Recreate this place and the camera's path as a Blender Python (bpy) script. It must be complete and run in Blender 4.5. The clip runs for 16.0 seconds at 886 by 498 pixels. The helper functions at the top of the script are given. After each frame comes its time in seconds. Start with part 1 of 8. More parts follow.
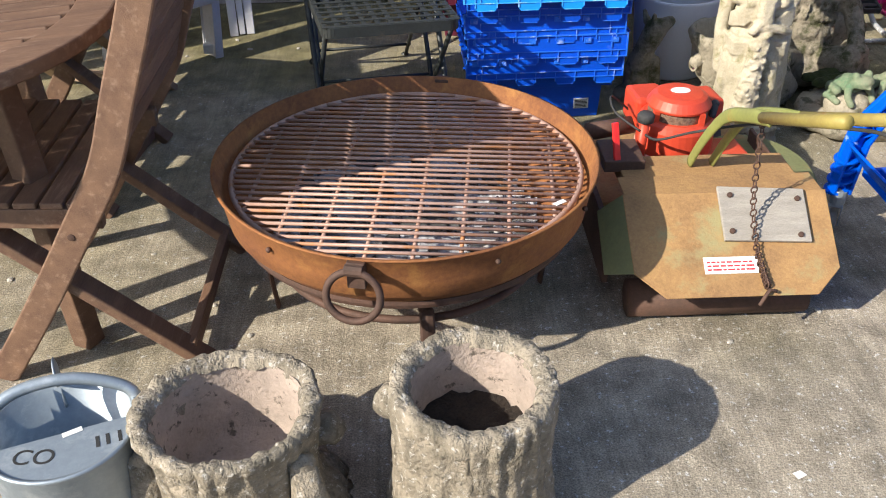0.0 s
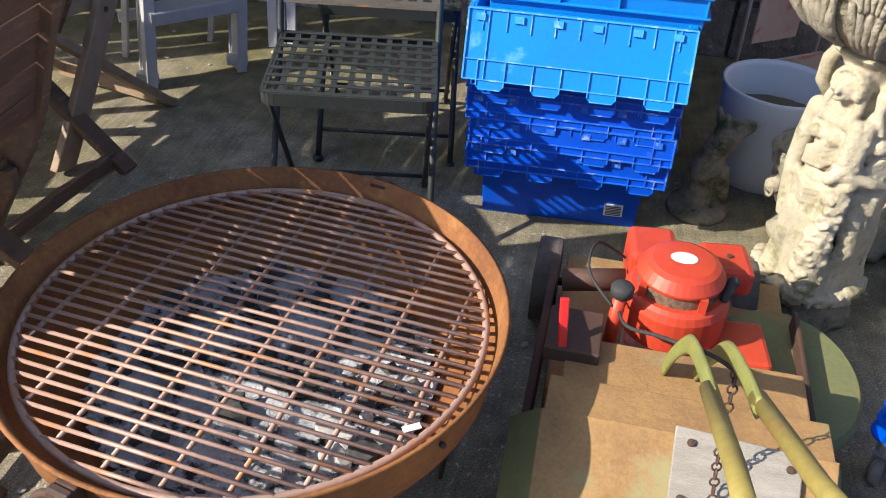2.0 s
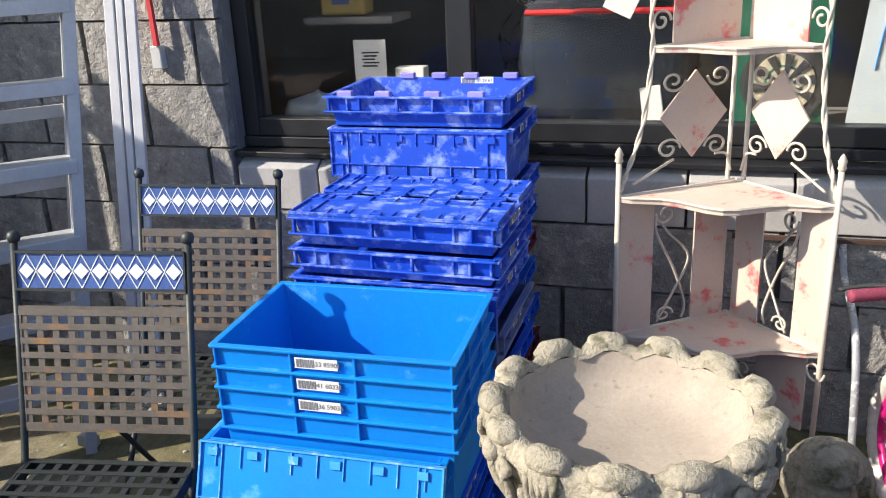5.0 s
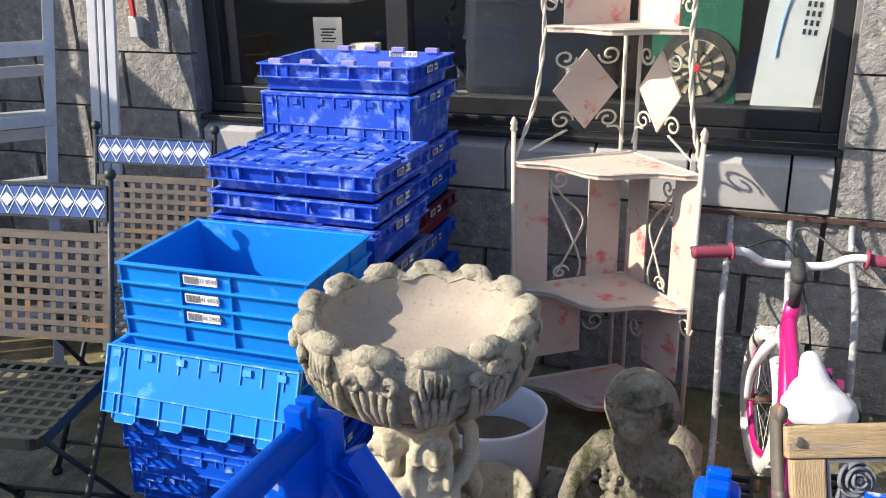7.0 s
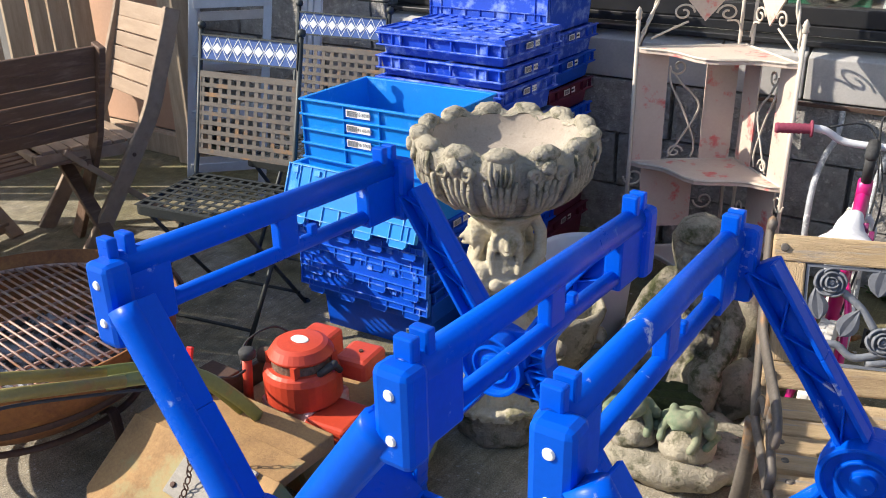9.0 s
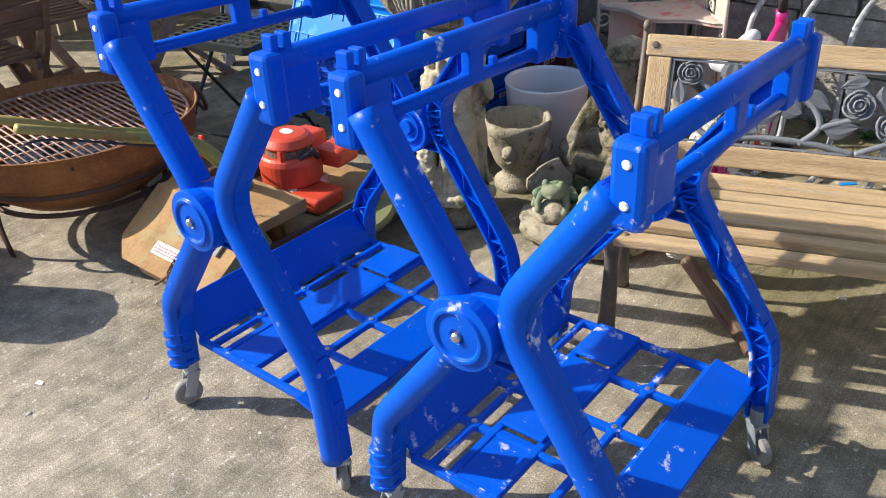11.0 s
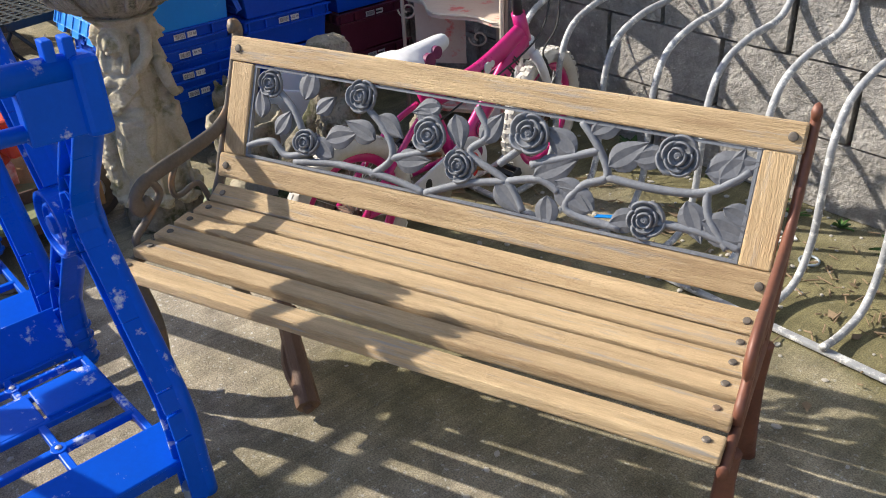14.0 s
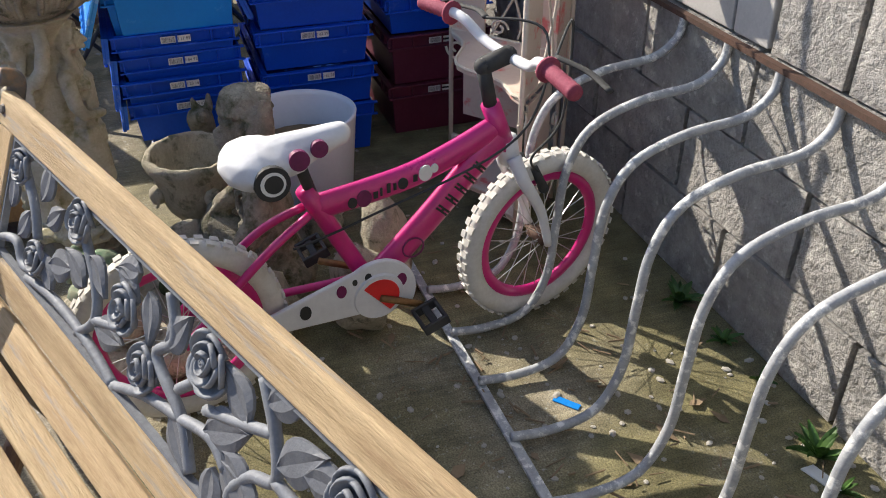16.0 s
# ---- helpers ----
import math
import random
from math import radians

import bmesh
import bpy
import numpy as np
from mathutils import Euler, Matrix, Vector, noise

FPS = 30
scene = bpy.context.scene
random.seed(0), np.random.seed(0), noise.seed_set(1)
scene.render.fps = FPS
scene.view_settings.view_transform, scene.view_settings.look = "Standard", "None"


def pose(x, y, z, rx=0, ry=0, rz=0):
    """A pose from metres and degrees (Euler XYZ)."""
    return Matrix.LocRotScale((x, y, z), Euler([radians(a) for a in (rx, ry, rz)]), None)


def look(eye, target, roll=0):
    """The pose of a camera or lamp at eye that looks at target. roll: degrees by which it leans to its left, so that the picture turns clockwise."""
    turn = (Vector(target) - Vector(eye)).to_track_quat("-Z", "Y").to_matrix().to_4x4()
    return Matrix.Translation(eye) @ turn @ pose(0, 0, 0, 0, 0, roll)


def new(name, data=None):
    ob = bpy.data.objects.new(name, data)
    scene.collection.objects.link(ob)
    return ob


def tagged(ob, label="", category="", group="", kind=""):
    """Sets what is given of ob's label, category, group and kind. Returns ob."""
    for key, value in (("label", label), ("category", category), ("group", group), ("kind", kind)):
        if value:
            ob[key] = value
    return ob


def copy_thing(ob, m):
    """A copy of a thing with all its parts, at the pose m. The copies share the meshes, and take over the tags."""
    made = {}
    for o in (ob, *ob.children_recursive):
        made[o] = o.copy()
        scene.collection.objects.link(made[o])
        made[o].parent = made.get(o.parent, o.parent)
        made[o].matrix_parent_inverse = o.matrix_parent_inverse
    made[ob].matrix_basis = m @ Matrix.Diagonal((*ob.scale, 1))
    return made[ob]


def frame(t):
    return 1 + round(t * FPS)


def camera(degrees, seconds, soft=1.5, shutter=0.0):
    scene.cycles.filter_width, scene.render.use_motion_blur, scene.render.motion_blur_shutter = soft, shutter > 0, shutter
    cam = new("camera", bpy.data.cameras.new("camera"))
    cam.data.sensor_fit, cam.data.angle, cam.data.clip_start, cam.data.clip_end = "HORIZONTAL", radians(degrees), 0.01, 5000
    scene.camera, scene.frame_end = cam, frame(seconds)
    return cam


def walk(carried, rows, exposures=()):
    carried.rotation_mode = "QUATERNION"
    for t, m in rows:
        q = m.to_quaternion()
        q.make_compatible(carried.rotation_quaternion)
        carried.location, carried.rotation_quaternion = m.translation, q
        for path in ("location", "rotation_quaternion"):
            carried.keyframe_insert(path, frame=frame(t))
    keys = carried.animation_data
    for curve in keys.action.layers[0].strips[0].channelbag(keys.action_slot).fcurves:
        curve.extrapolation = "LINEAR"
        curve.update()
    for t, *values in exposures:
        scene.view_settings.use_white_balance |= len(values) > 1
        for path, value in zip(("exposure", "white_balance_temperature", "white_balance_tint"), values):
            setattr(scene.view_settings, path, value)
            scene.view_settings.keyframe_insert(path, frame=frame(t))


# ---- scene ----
cam = camera(53.7, 16.0, 1.0)
METRES, EYE, TILT, LEAN, TURN = 6.6, 1.313, -34.2, 0.5, -2.3
ROWS = [
    (0.0, 0.0, 0.0, 0.0, 0.0, 0.0, -0.0),
    (0.5, 0.0094, 0.0295, 0.0159, 3.03, -0.3, -2.46),
    (1.0, 0.0193, 0.0548, 0.0348, 5.06, -1.45, -4.73),
    (1.5, 0.0482, 0.0719, 0.0485, 8.32, -2.55, -7.06),
    (2.0, 0.0715, 0.0858, 0.0646, 11.01, -2.89, -10.42),
    (2.5, 0.0783, 0.1115, 0.0842, 10.99, -2.0, -9.4),
    (3.0, 0.085, 0.1291, 0.1068, 11.19, 0.24, -8.51),
    (3.5, 0.1017, 0.1381, 0.1208, 14.77, 3.74, -11.0),
    (4.0, 0.1109, 0.1387, 0.1313, 17.45, 7.22, -11.03),
    (4.5, 0.1259, 0.138, 0.1374, 17.64, 11.05, -9.31),
    (5.0, 0.1618, 0.143, 0.1433, 16.69, 12.9, -8.71),
    (7.5, 0.2493, 0.1174, 0.1202, 20.03, 11.59, -12.65),
    (8.0, 0.2679, 0.1078, 0.1117, 21.7, 10.76, -14.21),
    (8.5, 0.2943, 0.0991, 0.1013, 27.88, 7.74, -18.79),
    (9.0, 0.3128, 0.0848, 0.0877, 32.13, 4.49, -19.12),
    (9.5, 0.3307, 0.0652, 0.0694, 31.97, 2.05, -17.59),
    (10.0, 0.3533, 0.0523, 0.059, 31.19, 0.36, -17.3),
    (12.5, 0.489, 0.1063, 0.0894, 49.37, -10.2, -25.05),
    (13.0, 0.4968, 0.1448, 0.1107, 48.63, -9.63, -24.26),
    (13.5, 0.5016, 0.1773, 0.1296, 46.99, -8.72, -23.37),
    (14.0, 0.5222, 0.2145, 0.1551, 47.1, -9.19, -24.03),
    (14.5, 0.5224, 0.253, 0.1785, 48.21, -10.56, -25.57),
    (15.0, 0.5056, 0.2913, 0.2059, 49.92, -11.76, -25.87),
    (15.5, 0.4974, 0.3297, 0.2309, 59.79, -16.7, -29.62),
    (16.0, 0.4769, 0.3579, 0.2503, 69.79, -22.52, -32.65),
]
walk(cam, [(t, pose(0, 0, EYE, TILT, LEAN, TURN) @ pose(METRES * x, METRES * y, METRES * z, 90 + pitch, roll, yaw)) for t, x, y, z, yaw, pitch, roll in ROWS])

# ---- light ----
SUN_EL, SUN_AZ = 33.0, 32.0     # height, and the way in which the light travels, counted from +x towards +y
world = bpy.data.worlds.new("world")
scene.world = world
world.use_nodes = True
wn = world.node_tree.nodes
sky = wn.new("ShaderNodeTexSky")
sky.sky_type, sky.sun_disc = "NISHITA", False
sky.sun_elevation, sky.sun_rotation = radians(SUN_EL), radians(270 - SUN_AZ)
world.node_tree.links.new(sky.outputs[0], wn["Background"].inputs[0])
wn["Background"].inputs[1].default_value = 0.15
sun = new("sun", bpy.data.lights.new("sun", "SUN"))
sun.data.energy, sun.data.angle, sun.data.color = 4.9, radians(0.55), (1.0, 0.915, 0.79)
sun.matrix_world = look((0, 0, 6), (math.cos(radians(SUN_AZ)) * math.cos(radians(SUN_EL)), math.sin(radians(SUN_AZ)) * math.cos(radians(SUN_EL)), 6 - math.sin(radians(SUN_EL))))
scene.view_settings.exposure = 0.66

# ---- materials ----
def mat(name, c1, c2=None, rough=0.6, metal=0.0, scale=6.0, fine=60.0, bump=0.25, spot=None, spot_at=(0.62, 0.7), spot_scale=9.0,
        stretch=(1, 1, 1), rough2=None, vary=0.0, coat=0.0, depth=0.004, sheen=0.0):
    """A surface of two colours mixed by a broad and a fine grain, with optional spots of a third, and fine relief."""
    m = bpy.data.materials.new(name)
    m.use_nodes = True
    nt = m.node_tree
    n, l = nt.nodes, nt.links
    bsdf = n["Principled BSDF"]
    tc = n.new("ShaderNodeTexCoord")
    mp = n.new("ShaderNodeMapping")
    mp.inputs["Scale"].default_value = stretch
    l.new(tc.outputs["Object"], mp.inputs["Vector"])
    oi = n.new("ShaderNodeObjectInfo")
    sh = n.new("ShaderNodeVectorMath")
    sh.operation = "MULTIPLY_ADD"
    l.new(oi.outputs["Random"], sh.inputs[0])
    sh.inputs[1].default_value = (7.3, 3.1, 5.7)
    l.new(mp.outputs[0], sh.inputs[2])

    def tex(s, detail=6.0, r=0.6):
        t = n.new("ShaderNodeTexNoise")
        t.inputs["Scale"].default_value, t.inputs["Detail"].default_value, t.inputs["Roughness"].default_value = s, detail, r
        l.new(sh.outputs[0], t.inputs["Vector"])
        return t

    def ramp(src, a, b):
        r = n.new("ShaderNodeMapRange")
        r.inputs["From Min"].default_value, r.inputs["From Max"].default_value = a, b
        l.new(src, r.inputs["Value"])
        return r.outputs[0]

    def mix(f, a, b):
        x = n.new("ShaderNodeMix")
        x.data_type = "RGBA"
        l.new(f, x.inputs["Factor"])
        for sock, v in ((x.inputs["A"], a), (x.inputs["B"], b)):
            if isinstance(v, tuple):
                sock.default_value = (*v, 1)
            else:
                l.new(v, sock)
        return x.outputs["Result"]

    c2 = c2 or tuple(v * 0.75 for v in c1)
    broad, small = tex(scale), tex(fine, 4.0, 0.7)
    add = n.new("ShaderNodeMath")
    add.operation = "MULTIPLY_ADD"
    l.new(small.outputs[0], add.inputs[0])
    add.inputs[1].default_value = 0.6
    l.new(broad.outputs[0], add.inputs[2])
    col = mix(ramp(add.outputs[0], 0.55, 1.05), c1, c2)
    if spot:
        s = tex(spot_scale, 8.0, 0.65)
        f = ramp(s.outputs[0], *spot_at)
        col = mix(f, col, spot)
    if vary:
        hv = n.new("ShaderNodeHueSaturation")
        l.new(ramp(oi.outputs["Random"], 0, 1), hv.inputs["Fac"])
        rv = n.new("ShaderNodeMapRange")
        l.new(oi.outputs["Random"], rv.inputs["Value"])
        rv.inputs["To Min"].default_value, rv.inputs["To Max"].default_value = 1 - vary, 1 + vary
        l.new(rv.outputs[0], hv.inputs["Value"])
        hv.inputs["Fac"].default_value = 1.0
        for k in list(hv.inputs["Fac"].links):
            l.remove(k)
        l.new(col, hv.inputs["Color"])
        col = hv.outputs[0]
    l.new(col, bsdf.inputs["Base Color"])
    bsdf.inputs["Metallic"].default_value = metal
    rr = n.new("ShaderNodeMapRange")
    l.new(add.outputs[0], rr.inputs["Value"])
    rr.inputs["From Min"].default_value, rr.inputs["From Max"].default_value = 0.5, 1.1
    rr.inputs["To Min"].default_value, rr.inputs["To Max"].default_value = rough, rough2 if rough2 is not None else min(1.0, rough + 0.15)
    l.new(rr.outputs[0], bsdf.inputs["Roughness"])
    if coat:
        bsdf.inputs["Coat Weight"].default_value = coat
    if bump:
        b = n.new("ShaderNodeBump")
        b.inputs["Strength"].default_value, b.inputs["Distance"].default_value = bump, depth
        l.new(add.outputs[0], b.inputs["Height"])
        l.new(b.outputs[0], bsdf.inputs["Normal"])
    return m


M = {}
M["rust"] = mat("rusted_iron", (0.36, 0.15, 0.045), (0.17, 0.065, 0.03), 0.75, 0.2, 5, 90, 0.35, (0.42, 0.2, 0.06), (0.55, 0.72), 14)
M["rust_bar"] = mat("rusted_bar", (0.46, 0.31, 0.26), (0.33, 0.2, 0.15), 0.42, 0.1, 8, 120, 0.3, (0.45, 0.2, 0.08), (0.52, 0.66), 11)
M["rust_dark"] = mat("dark_rusted_iron", (0.13, 0.07, 0.05), (0.07, 0.045, 0.035), 0.65, 0.35, 9, 120, 0.3)
M["ash"] = mat("ash", (0.6, 0.61, 0.64), (0.28, 0.28, 0.3), 0.95, 0, 14, 120, 0.8, (0.03, 0.03, 0.03), (0.5, 0.6), 22, depth=0.01)
M["char"] = mat("charcoal", (0.03, 0.03, 0.03), (0.1, 0.1, 0.1), 0.9, 0, 20, 120, 0.6)
M["pale_ash"] = mat("pale_ash", (0.6, 0.58, 0.55), (0.3, 0.29, 0.28), 0.95, 0, 20, 120, 0.6)
M["blue"] = mat("dark_blue_plastic", (0.0, 0.08, 0.6), (0.0, 0.06, 0.48), 0.38, 0, 5, 120, 0.06, (0.1, 0.19, 0.6), (0.62, 0.78), 16, vary=0.12)
M["blue_worn"] = mat("weathered_blue_plastic", (0.006, 0.075, 0.58), (0.005, 0.055, 0.46), 0.42, 0, 5, 120, 0.06, (0.27, 0.38, 0.76), (0.5, 0.68), 17)
M["sky"] = mat("light_blue_plastic", (0.003, 0.245, 0.74), (0.004, 0.19, 0.64), 0.34, 0, 4, 100, 0.05, (0.14, 0.45, 0.84), (0.6, 0.78), 12)
M["cart"] = mat("cart_blue_plastic", (0.0, 0.09, 0.62), (0.0, 0.075, 0.52), 0.24, 0, 6, 90, 0.08, (0.24, 0.34, 0.66), (0.645, 0.7), 19)
for k, v in (("cart", 0.14), ("blue", 0.35), ("sky", 0.35)):
    M[k].node_tree.nodes["Principled BSDF"].inputs["Specular IOR Level"].default_value = v
M["blue_edge"] = mat("worn_blue_edge", (0.02, 0.16, 0.72), (0.0, 0.1, 0.6), 0.45, 0, 9, 90, 0.05, (0.3, 0.42, 0.8), (0.55, 0.7), 24)
M["sky_edge"] = mat("worn_light_blue_edge", (0.06, 0.36, 0.82), (0.01, 0.26, 0.74), 0.4, 0, 9, 90, 0.05, (0.4, 0.65, 0.88), (0.52, 0.68), 24)
M["maroon"] = mat("maroon_plastic", (0.13, 0.015, 0.04), (0.09, 0.01, 0.03), 0.45, 0, 6, 90, 0.05)
M["grey_plastic"] = mat("grey_blue_plastic", (0.12, 0.17, 0.36), (0.08, 0.12, 0.3), 0.5, 0, 6, 90, 0.05)
M["violet_plastic"] = mat("faded_violet_plastic", (0.3, 0.28, 0.66), (0.22, 0.2, 0.55), 0.5, 0, 6, 90, 0.05)
M["label"] = mat("paper_label", (0.78, 0.78, 0.76), (0.68, 0.68, 0.66), 0.6, 0, 20, 200, 0.0)
M["ink"] = mat("black_ink", (0.02, 0.02, 0.02), (0.03, 0.03, 0.03), 0.6, 0, 20, 200, 0.0)
M["soft_ink"] = mat("faded_black_ink", (0.16, 0.16, 0.17), (0.24, 0.24, 0.25), 0.6, 0, 20, 200, 0.0)
M["red_ink"] = mat("red_ink", (0.6, 0.04, 0.05), (0.5, 0.04, 0.05), 0.6, 0, 20, 200, 0.0)
M["stone"] = mat("weathered_cast_stone", (0.46, 0.41, 0.315), (0.26, 0.235, 0.175), 0.95, 0, 12, 110, 0.8, (0.13, 0.125, 0.08), (0.53, 0.64), 20, depth=0.016)
M["stone_in"] = mat("pink_cast_stone", (0.47, 0.38, 0.32), (0.3, 0.25, 0.21), 0.95, 0, 14, 110, 0.8, (0.12, 0.1, 0.08), (0.58, 0.66), 45, depth=0.01)
M["stone_dark"] = mat("mossy_dark_stone", (0.36, 0.315, 0.24), (0.15, 0.135, 0.1), 0.95, 0, 14, 85, 1.0, (0.06, 0.065, 0.025), (0.5, 0.62), 13, depth=0.018)
M["frog"] = mat("green_stone", (0.1, 0.18, 0.1), (0.3, 0.29, 0.2), 0.85, 0, 14, 120, 0.5)
M["white_pot"] = mat("white_plastic_pot", (0.74, 0.77, 0.83), (0.66, 0.69, 0.75), 0.35, 0, 4, 90, 0.04, (0.3, 0.3, 0.3), (0.72, 0.78), 22)
M["mesh"] = mat("brown_wire_mesh", (0.1, 0.06, 0.04), (0.3, 0.2, 0.14), 0.7, 0.3, 90, 200, 0.8)
M["tread"] = mat("worn_tread_rubber", (0.12, 0.1, 0.085), (0.07, 0.06, 0.05), 0.85, 0, 20, 90, 0.5)
M["red_lever"] = mat("bright_red_plastic", (0.75, 0.03, 0.03), (0.65, 0.025, 0.025), 0.35, 0, 10, 90, 0.03)
M["mower_fork"] = mat("yellow_green_paint", (0.28, 0.3, 0.085), (0.2, 0.21, 0.07), 0.5, 0.1, 8, 90, 0.2, (0.4, 0.22, 0.06), (0.62, 0.74), 10)
M["plum"] = mat("plum_print", (0.2, 0.01, 0.1), (0.12, 0.01, 0.06), 0.5, 0, 20, 90, 0.0)
M["bag"] = mat("pale_blue_bag", (0.55, 0.66, 0.75), (0.45, 0.56, 0.66), 0.4, 0, 10, 90, 0.2)
M["dart_cream"] = mat("dart_cream", (0.5, 0.45, 0.33), (0.4, 0.36, 0.26), 0.8, 0, 20, 90, 0.1)
M["grit"] = mat("pale_grit", (0.5, 0.47, 0.42), (0.3, 0.28, 0.24), 0.9, 0, 30, 90, 0.1)
M["stone_statue"] = mat("pale_statue_stone", (0.54, 0.485, 0.365), (0.35, 0.31, 0.215), 0.95, 0, 16, 150, 0.7, (0.22, 0.205, 0.1), (0.54, 0.68), 17, depth=0.008)
M["basin"] = mat("pale_basin_stone", (0.42, 0.36, 0.295), (0.3, 0.25, 0.205), 0.95, 0, 8, 140, 0.4, (0.25, 0.22, 0.17), (0.6, 0.68), 55)
M["slate"] = mat("slate_blue_fabric", (0.045, 0.06, 0.085), (0.03, 0.04, 0.06), 0.8, 0, 9, 120, 0.4)
M["panel_print"] = mat("pale_printed_sheet", (0.5, 0.56, 0.58), (0.42, 0.48, 0.5), 0.55, 0, 4, 90, 0.03)
M["soil"] = mat("black_soil", (0.018, 0.013, 0.01), (0.05, 0.035, 0.025), 0.95, 0, 40, 160, 1.0, depth=0.015)
M["galv"] = mat("galvanised_steel", (0.36, 0.42, 0.47), (0.26, 0.31, 0.36), 0.42, 0.55, 7, 60, 0.12, (0.5, 0.55, 0.58), (0.55, 0.7), 12)
M["alu"] = mat("dull_aluminium", (0.62, 0.63, 0.65), (0.5, 0.51, 0.53), 0.45, 0.45, 8, 90, 0.1)
M["white_paint"] = mat("white_paint", (0.72, 0.72, 0.74), (0.6, 0.6, 0.63), 0.55, 0, 8, 80, 0.1, (0.3, 0.28, 0.25), (0.7, 0.78), 12)
M["black_iron"] = mat("black_iron", (0.05, 0.058, 0.058), (0.03, 0.034, 0.034), 0.45, 0.3, 10, 130, 0.2, (0.12, 0.09, 0.06), (0.62, 0.75), 16)
M["brown_iron"] = mat("worn_bronze_iron", (0.18, 0.155, 0.13), (0.11, 0.095, 0.08), 0.55, 0.3, 10, 130, 0.2, (0.32, 0.17, 0.07), (0.56, 0.7), 9)
M["tile_blue"] = mat("blue_tile", (0.085, 0.145, 0.38), (0.055, 0.105, 0.29), 0.25, 0, 30, 120, 0.03)
M["tile_white"] = mat("white_tile", (0.8, 0.82, 0.82), (0.7, 0.72, 0.73), 0.25, 0, 30, 120, 0.03)
M["teak"] = mat("weathered_teak", (0.2, 0.115, 0.07), (0.115, 0.065, 0.043), 0.55, 0, 5, 70, 0.3, (0.3, 0.2, 0.14), (0.55, 0.75), 8, stretch=(1, 6, 6), vary=0.15)
# lighter copy of the teak, with the sun on the chairs in its colour
M["teak_sunlit"] = mat("sunlit_teak", (0.38, 0.275, 0.19), (0.26, 0.18, 0.12), 0.6, 0, 5, 70, 0.3, stretch=(1, 6, 6), vary=0.15)
M["pine"] = mat("bare_pine", (0.74, 0.55, 0.315), (0.42, 0.28, 0.15), 0.68, 0, 3.2, 38, 1.0, (0.42, 0.37, 0.32), (0.56, 0.7), 5, stretch=(1, 12, 12), vary=0.1, depth=0.009)
M["brown_paint"] = mat("chipped_brown_paint", (0.2, 0.075, 0.045), (0.12, 0.05, 0.035), 0.45, 0.1, 8, 90, 0.25)
M["cast_leaf"] = mat("dark_cast_metal", (0.15, 0.158, 0.178), (0.09, 0.096, 0.11), 0.6, 0.08, 14, 130, 0.35)
M["cast_rose"] = mat("grey_cast_metal", (0.22, 0.235, 0.26), (0.14, 0.148, 0.168), 0.58, 0.08, 14, 130, 0.35, (0.3, 0.31, 0.33), (0.6, 0.72), 18)
M["pink"] = mat("pink_paint", (0.62, 0.012, 0.2), (0.52, 0.01, 0.16), 0.25, 0.1, 6, 80, 0.03, coat=0.6)
M["grip"] = mat("pink_grip", (0.3, 0.05, 0.09), (0.2, 0.03, 0.06), 0.7, 0, 20, 160, 0.4)
M["tyre_white"] = mat("dirty_white_rubber", (0.66, 0.64, 0.6), (0.48, 0.46, 0.42), 0.7, 0, 10, 90, 0.2)
M["rubber"] = mat("black_rubber", (0.025, 0.025, 0.026), (0.05, 0.05, 0.05), 0.7, 0, 20, 120, 0.2)
M["chrome"] = mat("dull_chrome", (0.6, 0.6, 0.6), (0.4, 0.4, 0.4), 0.3, 0.9, 10, 90, 0.05)
M["gold_chain"] = mat("rusty_chain", (0.3, 0.16, 0.06), (0.2, 0.1, 0.04), 0.5, 0.5, 30, 120, 0.2)
M["rack"] = mat("flaking_silver_paint", (0.44, 0.455, 0.47), (0.26, 0.27, 0.29), 0.55, 0.2, 30, 160, 0.5, (0.7, 0.7, 0.68), (0.53, 0.61), 40)
M["rose_white"] = mat("distressed_cream_paint", (0.62, 0.56, 0.47), (0.5, 0.43, 0.35), 0.65, 0, 8, 90, 0.15, (0.5, 0.32, 0.2), (0.66, 0.78), 14)
M["rose_panel"] = mat("rose_painted_panel", (0.6, 0.5, 0.42), (0.52, 0.41, 0.34), 0.6, 0, 6, 90, 0.08, (0.6, 0.15, 0.14), (0.57, 0.66), 12)
M["orange"] = mat("red_engine_enamel", (0.62, 0.07, 0.03), (0.5, 0.05, 0.025), 0.4, 0.1, 7, 90, 0.12, (0.3, 0.1, 0.06), (0.63, 0.75), 14)
M["orange_white"] = mat("flaked_red_enamel", (0.6, 0.08, 0.05), (0.72, 0.66, 0.6), 0.55, 0, 24, 60, 0.2)
M["mower_tan"] = mat("rusted_tan_sheet", (0.43, 0.255, 0.1), (0.23, 0.13, 0.06), 0.75, 0.05, 9, 130, 0.5, (0.31, 0.27, 0.13), (0.56, 0.68), 7)
M["mower_green"] = mat("faded_green_paint", (0.21, 0.225, 0.095), (0.14, 0.15, 0.075), 0.6, 0.1, 6, 90, 0.25, (0.3, 0.16, 0.06), (0.58, 0.7), 8)
M["olive"] = mat("olive_tube_paint", (0.36, 0.3, 0.075), (0.25, 0.19, 0.06), 0.5, 0.1, 8, 90, 0.2, (0.36, 0.18, 0.06), (0.6, 0.72), 10)
M["old_wood"] = mat("grey_plywood", (0.4, 0.37, 0.32), (0.24, 0.22, 0.19), 0.8, 0, 4, 60, 0.5, stretch=(2, 12, 2))
